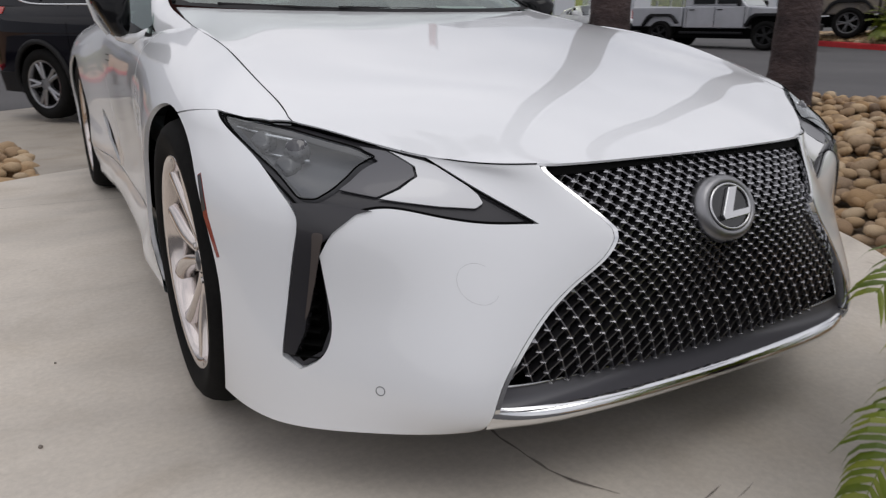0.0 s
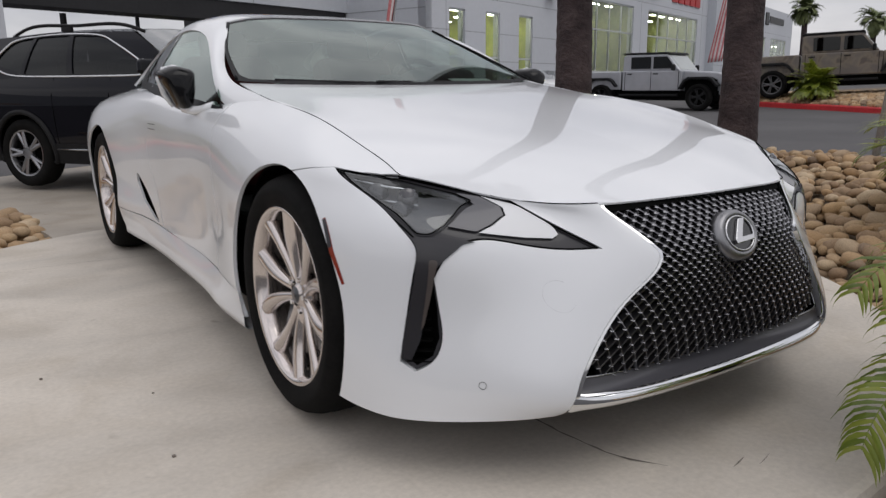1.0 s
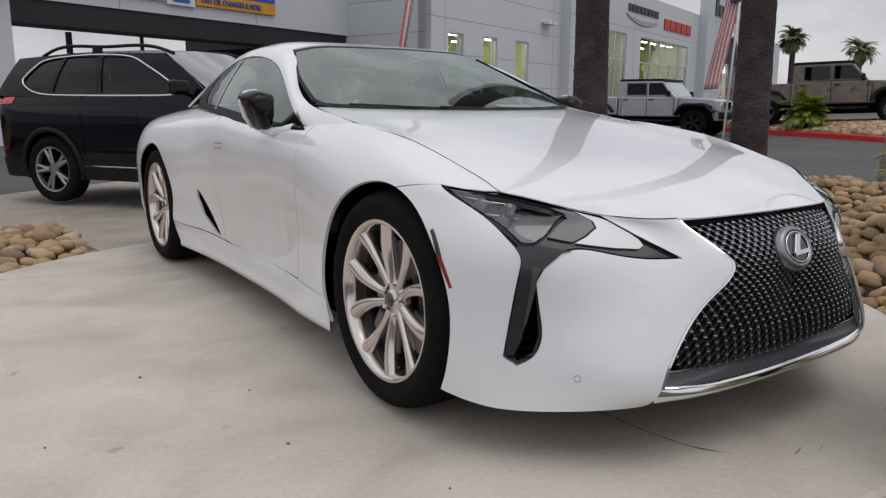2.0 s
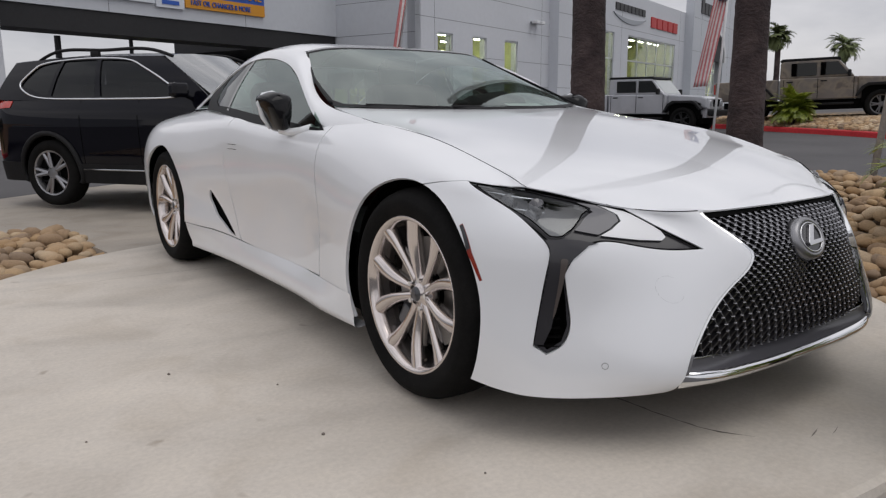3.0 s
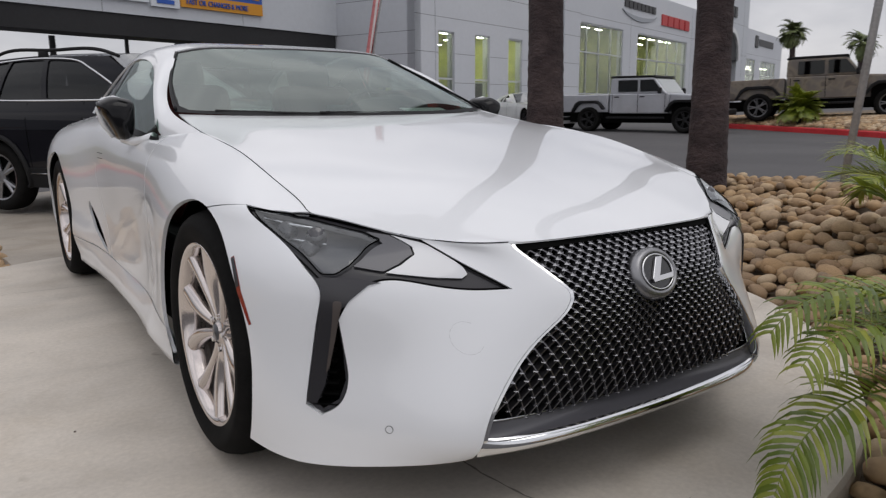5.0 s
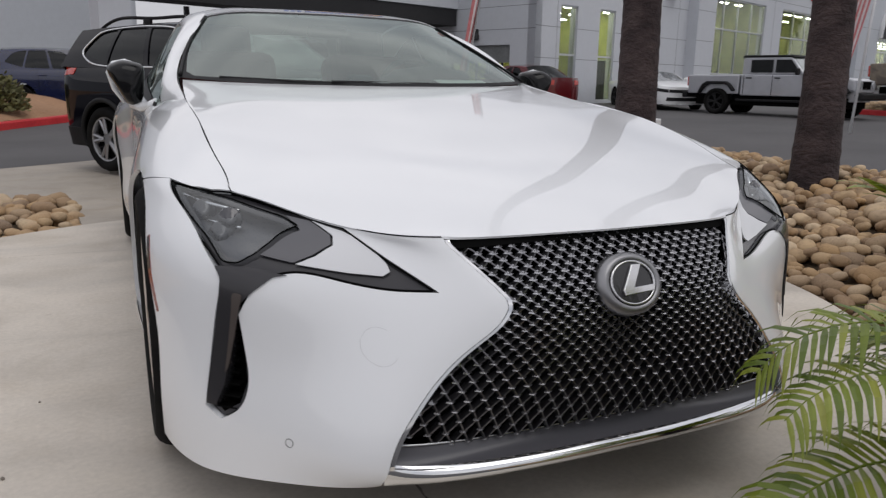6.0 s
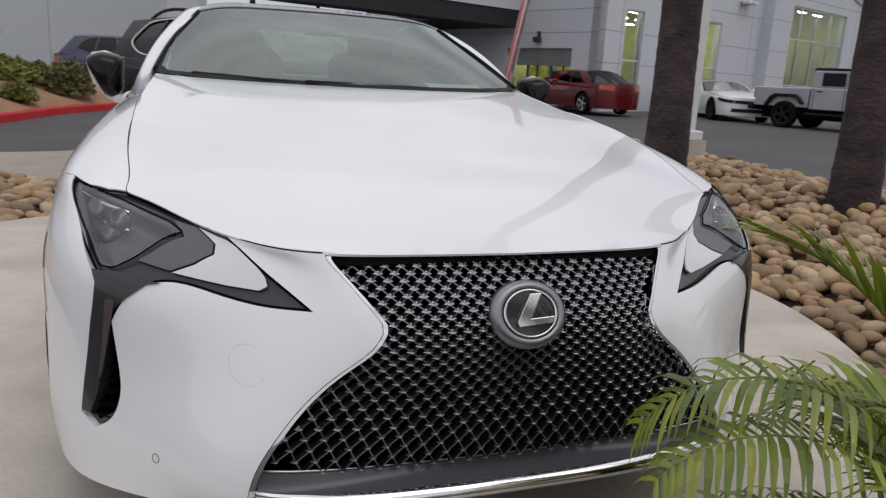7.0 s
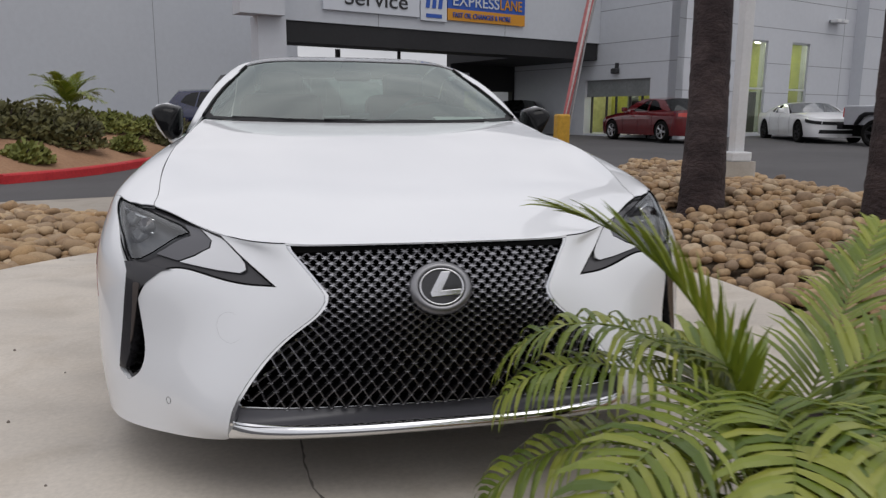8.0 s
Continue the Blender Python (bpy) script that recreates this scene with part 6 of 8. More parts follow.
# mirrors
for x in (-1, 1):
    mir = new("door_mirror")
    mir.parent = coupe
    mir.location = (x * 0.915, 2.0, 0.97)
    tagged(mir, "gloss black door mirror with white outer shell")
    loops = [(-0.07, 0.55), (-0.055, 0.8), (-0.03, 0.94), (0.02, 1.0), (0.06, 1.0), (0.066, 0.97)]
    shape = rounded([(-0.07, 0.07), (0.012, 0.088), (0.066, 0.062), (0.062, 0.03), (0.0, -0.086), (-0.046, -0.096), (-0.066, -0.03)], 0.026, 5)
    bm = bmesh.new()
    rings = [[bm.verts.new((x * (0.01 + (u - 0.01) * k), y, 0.0 + w * k)) for u, w in shape] for y, k in loops]
    for a, b in zip(rings, rings[1:]):
        for q in range(len(shape)):
            bm.faces.new((a[q], a[(q + 1) % len(shape)], b[(q + 1) % len(shape)], b[q]))
    bm.faces.new(rings[0][::-1])
    bm.faces.new(rings[-1])
    bmesh.ops.recalc_face_normals(bm, faces=bm.faces)
    part("mirror_housing", bm, M_MIRRORSHELL, mir, smooth=True)
    bm = bmesh.new()
    add_tube(bm, [(-x * 0.052, 0.03, 0.066), (0.0, 0.03, 0.076), (x * 0.037, 0.036, 0.066), (x * 0.056, 0.045, 0.036), (x * 0.041, 0.048, -0.025), (x * 0.009, 0.048, -0.076)], [0.006, 0.013, 0.016, 0.014, 0.012, 0.008], 10)
    part("outer_shell", bm, M_PAINT, mir, smooth=True)
    bm = bmesh.new()
    add_tube(bm, [(-x * 0.02, 0.0, -0.08), (-x * 0.045, -0.04, -0.092), (-x * 0.075, -0.09, -0.085), (-x * 0.1, -0.15, -0.075)], [0.02, 0.017, 0.017, 0.022], 10)
    part("mirror_arm", bm, M_PAINT, mir, smooth=True)
    bm = prism([(x * (0.01 + (u - 0.01) * 0.9), w * 0.9) for u, w in shape], 0.003, Matrix.Translation((0, 0.0675, 0)) @ pose(0, 0, 0, 90, 0, 0))
    part("mirror_glass", bm, M_CHROME, mir)

# cabin
bm = box((1.3, 0.5, 0.2), (0, 1.98, 0.84), (8, 0, 0), 0.06)
part("dashboard", bm, M_TRIM, coupe)
bm = box((1.36, 2.2, 0.1), (0, 2.8, 0.4), bevel=0.02)
part("cabin_floor", bm, M_TRIM, coupe)
for x in (-0.38, 0.38):
    seat = new("front_seat")
    seat.parent = coupe
    seat.location = (x, 2.65, 0.45)
    tagged(seat, "dark red bucket seat")
    part("cushion", box((0.5, 0.5, 0.16), (0, 0, 0.1), (6, 0, 0), 0.06, 3), M_TRIMRED, seat)
    part("backrest", box((0.5, 0.16, 0.62), (0, 0.3, 0.38), (-18, 0, 0), 0.07, 3), M_TRIMRED, seat)
    part("headrest", box((0.26, 0.1, 0.18), (0, 0.42, 0.73), (-14, 0, 0), 0.045, 3), M_TRIM, seat)
bm = bmesh.new()
m = Matrix.Translation((0.38, 2.22, 0.93)) @ pose(0, 0, 0, 66, 0, 0)
add_tube(bm, [m @ Vector((0.18 * math.cos(a), 0.18 * math.sin(a), 0)) for a in np.linspace(0, 2 * math.pi, 37)[:-1]], 0.014, 8, True)
add_box(bm, (0.16, 0.1, 0.04), tuple(m.translation), (66, 0, 0), 0.015)
add_rod(bm, m @ Vector((-0.17, 0, 0)), m @ Vector((0.17, 0, 0)), 0.016)
part("steering_wheel", bm, M_TRIM, coupe)
bm = bmesh.new()
add_tube(bm, [(0.12, 2.2, 0.93), (0.22, 2.06, 1.0), (0.38, 2.02, 1.02), (0.54, 2.06, 1.0), (0.64, 2.18, 0.93)], [0.03, 0.045, 0.05, 0.045, 0.03], 10)
part("instrument_hood", bm, M_TRIM, coupe, smooth=True)
bm = box((0.26, 0.2, 0.004), (0.5, 1.88, 0.975), (14, 0, 8))
part("paper_sheet", bm, material("white_paper", (0.8, 0.8, 0.8), 0.7), coupe, "white paper sheet lying on the dashboard")
bm = box((0.1, 0.04, 0.06), (-0.02, 1.86, 0.985), (20, 0, 0), 0.01)
part("dash_sensor", bm, M_TRIM, coupe)
bm = box((0.2, 0.04, 0.06), (0, 2.42, 1.215), (20, 0, 0), 0.02)
part("rear_view_mirror", bm, M_TRIM, coupe)
bm = box((1.3, 0.1, 0.6), (0, 3.45, 0.7), (-20, 0, 0), 0.03)
part("rear_bulkhead", bm, M_TRIM, coupe)
# wipers
for pts in ([(0.55, 1.705, 0.978), (0.2, 1.665, 0.982), (-0.2, 1.655, 0.985)], [(0.0, 1.64, 0.975), (-0.35, 1.675, 0.985), (-0.6, 1.755, 0.995)]):
    bm = bmesh.new()
    add_tube(bm, pts, 0.006, 6)
    part("wiper", bm, M_PLASTIC, coupe, smooth=True)
# door handle seam
for x in (-1, 1):
    for dz in (0.0, 0.024):
        p0, p1 = BODY(side(2.62, 0.775 + dz))[0], BODY(side(2.74, 0.775 + dz))[0]
        bm = bmesh.new()
        add_tube(bm, [(x * p0[0], p0[1], p0[2]), (x * p1[0], p1[1], p1[2])], 0.0015, 4)
        part("handle_seam", bm, M_SEAM, coupe)
# ---- other vehicles ----


def car_paint(name, color, rough=0.25, metal=0.0):
    m = material(name, color, rough, metal, coat=1.0)
    flake = noise_tex(m, coords(m), 2.0, 3)
    link(m, ramp(m, flake, [(0.3, tuple(0.9 * c for c in color)), (0.7, tuple(min(1, 1.1 * c) for c in color))]), bsdf(m).inputs["Base Color"])
    return m


M_CLAD = varied("dark_cladding", [(0.3, (0.009, 0.009, 0.010)), (0.7, (0.016, 0.016, 0.017))], 3, 0.6, 60, 0.2, 0.003, spec=0.2)
M_HEADLAMP = material("head_lamp_clear", (0.55, 0.57, 0.6), 0.12, 0.3, coat=1.0)
M_ALLOY = material("machined_alloy", (0.55, 0.55, 0.56), 0.25, 0.9)
M_TRUCKRIM = material("dark_truck_rim", (0.13, 0.13, 0.135), 0.4, 0.6)
M_DARKALLOY = material("grey_alloy", (0.30, 0.30, 0.31), 0.3, 0.9)


def road_wheel(parent, x, y, r, width, spokes=5, rim_mat=None, name="wheel"):
    hub = new(name)
    hub.parent = parent
    hub.location = (x, y, r)
    hub.rotation_euler = (0, radians(90 if x > 0 else -90), 0)
    h, rr = width / 2, r * 0.68
    bm = bmesh.new()
    add_lathe(bm, [(rr, -h), (r * 0.9, -h), (r * 0.985, -h * 0.75), (r, 0), (r * 0.985, h * 0.75), (r * 0.9, h), (rr, h * 0.9)], 40)
    part("tyre", bm, M_RUBBER, hub, smooth=True)
    bm = bmesh.new()
    add_lathe(bm, [(rr * 0.9, -h * 0.8), (rr, -h * 0.8), (rr * 1.01, h * 0.9), (rr * 0.93, h * 0.85), (rr * 0.88, h * 0.5)], 40)
    for k in range(spokes):
        for d in (-0.16, 0.16):
            a = 2 * math.pi * k / spokes + 0.3
            b = a + d
            add_tube(bm, [(0.06 * math.cos(a), 0.06 * math.sin(a), h * 0.62), (rr * 0.95 * math.cos(b), rr * 0.95 * math.sin(b), h * 0.72)], [0.028, 0.02], 6)
    add_lathe(bm, [(0.0, h * 0.75), (0.07, h * 0.72), (0.075, h * 0.4), (0.0, h * 0.4)], 20)
    part("rim", bm, rim_mat or M_ALLOY, hub)
    bm = bmesh.new()
    add_lathe(bm, [(0.0, h * 0.3), (rr * 0.9, h * 0.3), (rr * 0.9, h * 0.2), (0.0, h * 0.2)], 28)
    part("inner_disc", bm, M_SEAM, hub)
    return hub


def put(x, y, heading, z=None):
    """A pose on the lot for a vehicle whose nose points along heading, degrees clockwise from +y."""
    return pose(x, y, ground_z(x, y) if z is None else z, 0, 0, 180 - heading)


def saloon(name, label, at, paint, half, wb, front, rear, r, hood_z, belt_z, roof_z, screen, back, tail_z, nose_z, windows, trim, rails=False, cladding=False):
    """A road car. screen: y of the windscreen's foot and head; back: y of the rear window's head and foot; front axle at y = 0, nose towards -y."""
    t = thing(name, label, "car", at=at)
    yf, yr = -front, wb + rear
    ys = [yf, yf + 0.05, yf + 0.24, yf + 0.6, 0.35 * wb, 0.7 * wb, yr - 0.55, yr - 0.2, yr - 0.04, yr]
    xs = [0, 0.6, 0.9, 0.985, 1.0, 1.0, 0.985, 0.9, 0.6, 0]
    tops = [np.interp(y, [yf, yf + 0.5, screen[0], back[1], yr], [nose_z, hood_z - 0.06, belt_z, belt_z + 0.03, tail_z]) for y in ys]
    low = 0.27 if cladding else 0.2
    rows = []
    for k, (f, w) in enumerate(((0.0, 0.94), (0.3, 0.99), (0.6, 1.0), (0.86, 0.985), (1.0, 0.93))):
        rows.append([(x * half * w, y + (0.06 * (1 - w) if y < 0 else -0.06 * (1 - w)), low + (z - low) * f) for x, y, z in zip(xs, ys, tops)])
    skin = Skin(rows)
    z_mid = r * 1.02

    def on(y, z):
        return skin.find((y, z), (1, 2), (y - yf + 0.9 * half * 0.6, z - 0.2))

    def wheel_arch(y, n=20):
        return [on(y - r * 1.17 * math.cos(a), max(low + 0.015, z_mid + r * 1.17 * math.sin(a))) for a in np.linspace(-0.45, math.pi + 0.45, n)]

    S, T = skin.sk[-1], skin.tk[-1]
    both("body_side", skin, [(0, 0), (S, 0), (S, T), (0, T)], paint, t, holes=[wheel_arch(0.0), wheel_arch(wb)], step=0.07, edge=0.05, gap=0.0, lip=0.02)
    if cladding:
        both("cladding", skin, [(0.05, 0.0), (S - 0.05, 0.0), (S - 0.05, T * 0.24), (0.05, T * 0.24)], M_CLAD, t, "dark plastic lower cladding", holes=[inset(wheel_arch(0.0), -0.0), inset(wheel_arch(wb), 0.0)], step=0.08, edge=0.05, gap=0.002, lift=0.012, lip=0.014)
        for x in (-1, 1):
            bm = bmesh.new()
            add_tube(bm, [(x * (p[0] + 0.02), p[1], p[2]) for p in skin([on(y, 0.425) for y in np.linspace(r * 1.3, wb - r * 1.3, 8)])], 0.012, 6)
            part("sill_strip", bm, M_SATIN, t, "satin silver strip along the sill", smooth=True)
            for y in (0.0, wb):
                bm = bmesh.new()
                add_tube(bm, [(x * (p[0] + 0.004), p[1], p[2]) for p in skin(wheel_arch(y))], 0.03, 6)
                part("arch_cladding", bm, M_CLAD, t, smooth=True)
    w = half * 0.93
    rw = half * 0.72
    hood = Skin([[(0, yf + 0.02, nose_z), (w * 0.35, yf + 0.04, nose_z), (w * 0.7, yf + 0.1, nose_z + 0.005), (w * 0.9, yf + 0.3, nose_z + 0.03)], [(0, yf + 0.5, hood_z - 0.01), (w * 0.4, yf + 0.5, hood_z - 0.012), (w * 0.75, yf + 0.52, hood_z - 0.03), (w, yf + 0.6, hood_z - 0.07)],
                 [(0, screen[0], belt_z + 0.06), (w * 0.4, screen[0] + 0.02, belt_z + 0.055), (w * 0.75, screen[0] + 0.1, belt_z + 0.035), (w, screen[0] + 0.2, belt_z + 0.005)]])
    one("hood", hood, whole(hood), paint, t, step=0.1, gap=0.0, lip=0.01)
    ws = Skin([[(0, screen[0], belt_z + 0.06), (w * 0.45, screen[0] + 0.03, belt_z + 0.055), (w * 0.9, screen[0] + 0.18, belt_z + 0.03)], [(0, screen[1], roof_z - 0.03), (rw * 0.5, screen[1] + 0.02, roof_z - 0.035), (rw * 0.97, screen[1] + 0.08, roof_z - 0.07)]])
    one("windscreen", ws, whole(ws), M_CARGLASS, t, step=0.12, gap=0.0, lip=0.0)
    mid_y = (screen[1] + back[0]) / 2
    rf = Skin([[(0, screen[1], roof_z - 0.028), (rw * 0.5, screen[1] + 0.02, roof_z - 0.033), (rw, screen[1] + 0.09, roof_z - 0.075)], [(0, mid_y, roof_z), (rw * 0.5, mid_y, roof_z - 0.01), (rw, mid_y, roof_z - 0.06)], [(0, back[0], roof_z - 0.04), (rw * 0.5, back[0], roof_z - 0.05), (rw, back[0] - 0.05, roof_z - 0.1)]])
    one("roof", rf, whole(rf), paint, t, step=0.12, gap=0.0, lip=0.01)
    rg = Skin([[(0, back[0], roof_z - 0.04), (rw * 0.5, back[0], roof_z - 0.05), (rw, back[0] - 0.05, roof_z - 0.1)], [(0, back[1], belt_z + 0.04), (w * 0.5, back[1] - 0.01, belt_z + 0.04), (w * 0.93, back[1] - 0.1, belt_z + 0.035)]])
    one("rear_window", rg, whole(rg), M_DARKGLASS, t, step=0.12, gap=0.0, lip=0.0)
    dk = Skin([[(0, back[1], belt_z + 0.035), (w * 0.5, back[1] - 0.01, belt_z + 0.035), (w, back[1] - 0.15, belt_z + 0.03)], [(0, yr - 0.02, tail_z), (w * 0.5, yr - 0.05, tail_z), (w * 0.93, yr - 0.22, tail_z)]])
    one("boot_lid", dk, whole(dk), paint, t, step=0.12, gap=0.0, lip=0.01)
    cab = Skin([[(w, screen[0] + 0.15, belt_z), (w, mid_y, belt_z + 0.0), (w, back[1] - 0.12, belt_z + 0.025)], [(w * 0.9, (screen[0] + screen[1]) / 2 + 0.12, (belt_z + roof_z) / 2), (0.5 * (w + rw) * 1.02, mid_y, (belt_z + roof_z) / 2), (w * 0.88, (back[0] + back[1]) / 2 - 0.1, (belt_z + roof_z) / 2)],
                [(rw, screen[1] + 0.09, roof_z - 0.075), (rw, mid_y, roof_z - 0.06), (rw, back[0] - 0.05, roof_z - 0.1)]], s_knots=[0, 0.5, 1.0], t_knots=[0, 0.5, 1.0])
    for flip in (False, True):
        holes = [rounded(q, 0.03) for q in windows]
        side_panel = panel("cabin_side", cab, [(0, 0), (1, 0), (1, 1), (0, 1)], paint, t, holes=holes, step=0.06, edge=0.03, gap=0.0, lip=0.02, mirror=flip)
        for k, q in enumerate(windows):
            panel("side_window", cab, rounded(q, 0.03), M_DARKGLASS, side_panel, step=0.1, edge=0.04, gap=-0.004, lift=-0.012, lip=0, mirror=flip)
        if trim:
            x = -1 if flip else 1
            lo, hi = min(p[0] for q in windows for p in q), max(p[0] for q in windows for p in q)
            loop = [(lo - 0.01, 0.04), (hi - 0.12, 0.04), (hi + 0.02, 0.3), (hi - 0.06, 0.9), (0.5, 0.965), (lo + 0.13, 0.92), (lo + 0.05, 0.5)]
            pts = cab(resample(rounded(loop, 0.12, 6), 0.03))
            bm = bmesh.new()
            add_tube(bm, [(x * p[0] * 1.004, p[1], p[2]) for p in pts], 0.011, 6, True)
            part("window_trim", bm, M_CHROME, side_panel, "bright window trim", smooth=True)
    for x in (-1, 1):
        for y in (0, wb):
            road_wheel(t, x * (half - 0.11), y, r, 0.23, 5, M_DARKALLOY if rails else M_PLASTIC if name == "muscle_coupe" else None)
            bm = bmesh.new()
            add_lathe(bm, [(r * 1.2, -0.25), (r * 1.22, -0.25), (r * 1.22, 0.1), (r * 1.2, 0.1)], 32, Matrix.Translation((x * (half - 0.14), y, z_mid)) @ pose(0, 0, 0, 0, 90 * x, 0))
            for v in [v for v in bm.verts if v.co.z < 0.3]:
                v.co.z = 0.3
            part("wheel_housing", bm, M_SEAM, t)
        bm = box((0.2, 0.12, 0.15), (x * (half + 0.1), screen[0] + 0.42, belt_z + 0.1), (0, 0, x * 10), 0.04, 3)
        add_rod(bm, (x * (half - 0.06), screen[0] + 0.4, belt_z + 0.02), (x * (half + 0.06), screen[0] + 0.42, belt_z + 0.06), 0.02)
        part("door_mirror", bm, paint, t)
        panel("headlamp", skin, [(0.62 * half, T * 0.66), (0.62 * half + 0.55, T * 0.7), (0.62 * half + 0.6, T * 0.86), (0.62 * half, T * 0.84)], M_PLASTIC if name == "muscle_coupe" else M_HEADLAMP, t, step=0.08, edge=0.05, lift=0.006, lip=0.008, mirror=x < 0)
        lamp_low, lamp_high, far_in = (0.83, 0.975, 0.62) if rails else (0.7, 0.9, 0.38)
        panel("tail_lamp", skin, [(S - 0.62 * half - far_in + 0.02, T * (lamp_low + 0.06)), (S - 0.5 * half, T * lamp_low), (S - 0.5 * half, T * lamp_high), (S - 0.62 * half - far_in, T * lamp_high)], M_RED, t, "red tail lamp", step=0.08, edge=0.05, lift=0.006, lip=0.008, mirror=x < 0)
        for y in (0.45 * wb + 0.33, 0.8 * wb + 0.33) if rails else (0.32 * wb + 0.35, 0.66 * wb + 0.35):
            p = skin(on(y, belt_z - 0.13))[0]
            part("door_handle", box((0.025, 0.19, 0.035), (x * (p[0] + 0.012), y, belt_z - 0.13), bevel=0.01), paint, t)
        for y in (0.16 * wb + 0.2, 0.5 * wb + 0.12, 0.82 * wb):
            pts = [skin(on(y + 0.04 * (z - 0.3), z))[0] for z in np.linspace(0.3, belt_z - 0.03, 7)]
            bm = bmesh.new()
            add_tube(bm, [(x * p[0] * 1.0005, p[1], p[2]) for p in pts], 0.004, 4)
            part("door_seam", bm, M_SEAM, t)
        if rails:
            bm = bmesh.new()
            y0, y1 = screen[1] + 0.12, back[0] - 0.5
            add_tube(bm, smooth2([(x * rw * 0.97, y0 - 0.15, roof_z - 0.08), (x * rw * 0.96, y0 + 0.05, roof_z - 0.018), (x * rw * 0.96, (y0 + y1) / 2, roof_z + 0.008), (x * rw * 0.96, y1 - 0.05, roof_z - 0.016), (x * rw * 0.95, y1 + 0.12, roof_z - 0.08)], 0.08), 0.018, 8)
            add_box(bm, (0.04, 0.12, 0.07), (x * rw * 0.96, (y0 + y1) / 2 + 0.1, roof_z - 0.03), (0, 0, 0), 0.01)
            part("roof_rail", bm, M_CLAD, t, smooth=True)
    if name == "muscle_coupe":
        mouths = [[(0, T * 0.66), (0.6 * half, T * 0.67), (0.6 * half, T * 0.84), (0, T * 0.84)], [(0, T * 0.2), (0.7 * half, T * 0.2), (0.66 * half, T * 0.4), (0, T * 0.4)]]
    else:
        mouths = [[(0, T * 0.36), (0.5 * half, T * 0.36), (0.52 * half, T * 0.7), (0, T * 0.72)]]
    for mouth in mouths:
        one("front_grille", skin, mouth, M_PLASTIC, t, step=0.08, edge=0.05, gap=0.0, lift=0.006, lip=0.01)
    part("underbody", box((half * 1.5, yr - yf - 0.4, 0.16), (0, (yf + yr) / 2, low + 0.09)), M_SEAM, t)
    part("cabin_floor", box((half * 1.5, back[1] - screen[0] - 0.3, 0.1), (0, (screen[0] + back[1]) / 2, 0.5)), M_TRIM, t)
    for x in (-0.36, 0.36):
        for y in (screen[1] + 0.35, screen[1] + 1.2):
            seat = box((0.48, 0.14, 0.6), (x, min(y, back[0] - 0.1), belt_z - 0.1), (-14, 0, 0), 0.05)
            part("seat", seat, M_TRIM, t)
    return t


THREE = [[(0.08, 0.06), (0.40, 0.07), (0.40, 0.91), (0.22, 0.87)], [(0.425, 0.07), (0.645, 0.08), (0.645, 0.91), (0.425, 0.91)], [(0.665, 0.09), (0.86, 0.30), (0.83, 0.7), (0.77, 0.86), (0.665, 0.9)]]
TWO = [[(0.16, 0.07), (0.48, 0.08), (0.48, 0.9), (0.33, 0.86)], [(0.51, 0.08), (0.82, 0.12), (0.74, 0.78), (0.64, 0.89), (0.51, 0.9)]]

P_BLACK = car_paint("suv_black", (0.004, 0.004, 0.007), 0.05)
P_BLACK.node_tree.nodes["Principled BSDF"].inputs["Coat Weight"].default_value = 0.2
P_BLACK.node_tree.nodes["Principled BSDF"].inputs["Specular IOR Level"].default_value = 0.15

saloon("sport_utility_vehicle", "black sport utility vehicle with roof rails and chrome window trim", put(1.35, 6.4, 145, -0.09), P_BLACK, 0.935, 2.82, 0.94, 1.03, 0.372, 1.08, 1.16, 1.70, (0.5, 1.3), (3.5, 3.76), 1.12, 0.92, THREE, True, True, True)
P_RED = car_paint("sedan_red", (0.11, 0.004, 0.007), 0.22)
saloon("sedan", "dark red sedan parked beside the showroom", put(11.9, 23.0, 350), P_RED, 0.9, 2.7, 0.9, 1.0, 0.33, 0.86, 0.93, 1.43, (0.45, 1.3), (2.55, 3.2), 1.0, 0.68, TWO, False)
P_WHITE = car_paint("coupe_white", (0.74, 0.75, 0.76), 0.3)
saloon("muscle_coupe", "white two-door muscle coupe parked by the showroom", put(16.65, 18.95, 196, ground_z(16.65, 18.95) - 0.02), P_WHITE, 0.95, 2.95, 0.98, 1.08, 0.345, 0.91, 0.92, 1.32, (0.75, 1.5), (2.45, 3.2), 0.95, 0.76, [[(0.22, 0.08), (0.6, 0.09), (0.58, 0.88), (0.36, 0.86)], [(0.64, 0.1), (0.78, 0.2), (0.68, 0.8), (0.63, 0.85)]], False)
P_DARK = car_paint("dark_blue", (0.012, 0.017, 0.06), 0.22)
saloon("sport_utility_vehicle", "dark blue sport utility vehicle parked behind the planter", put(-0.3, 22.6, 92), P_DARK, 0.93, 2.75, 0.9, 1.0, 0.36, 1.02, 1.12, 1.74, (0.5, 1.25), (3.15, 3.62), 1.1, 0.88, THREE, False)
saloon("sedan", "black car waiting in the service lane", put(9.0, 27.5, 200), P_BLACK, 0.9, 2.75, 0.9, 1.05, 0.33, 0.88, 0.95, 1.45, (0.45, 1.3), (2.55, 3.25), 1.02, 0.7, TWO, False)


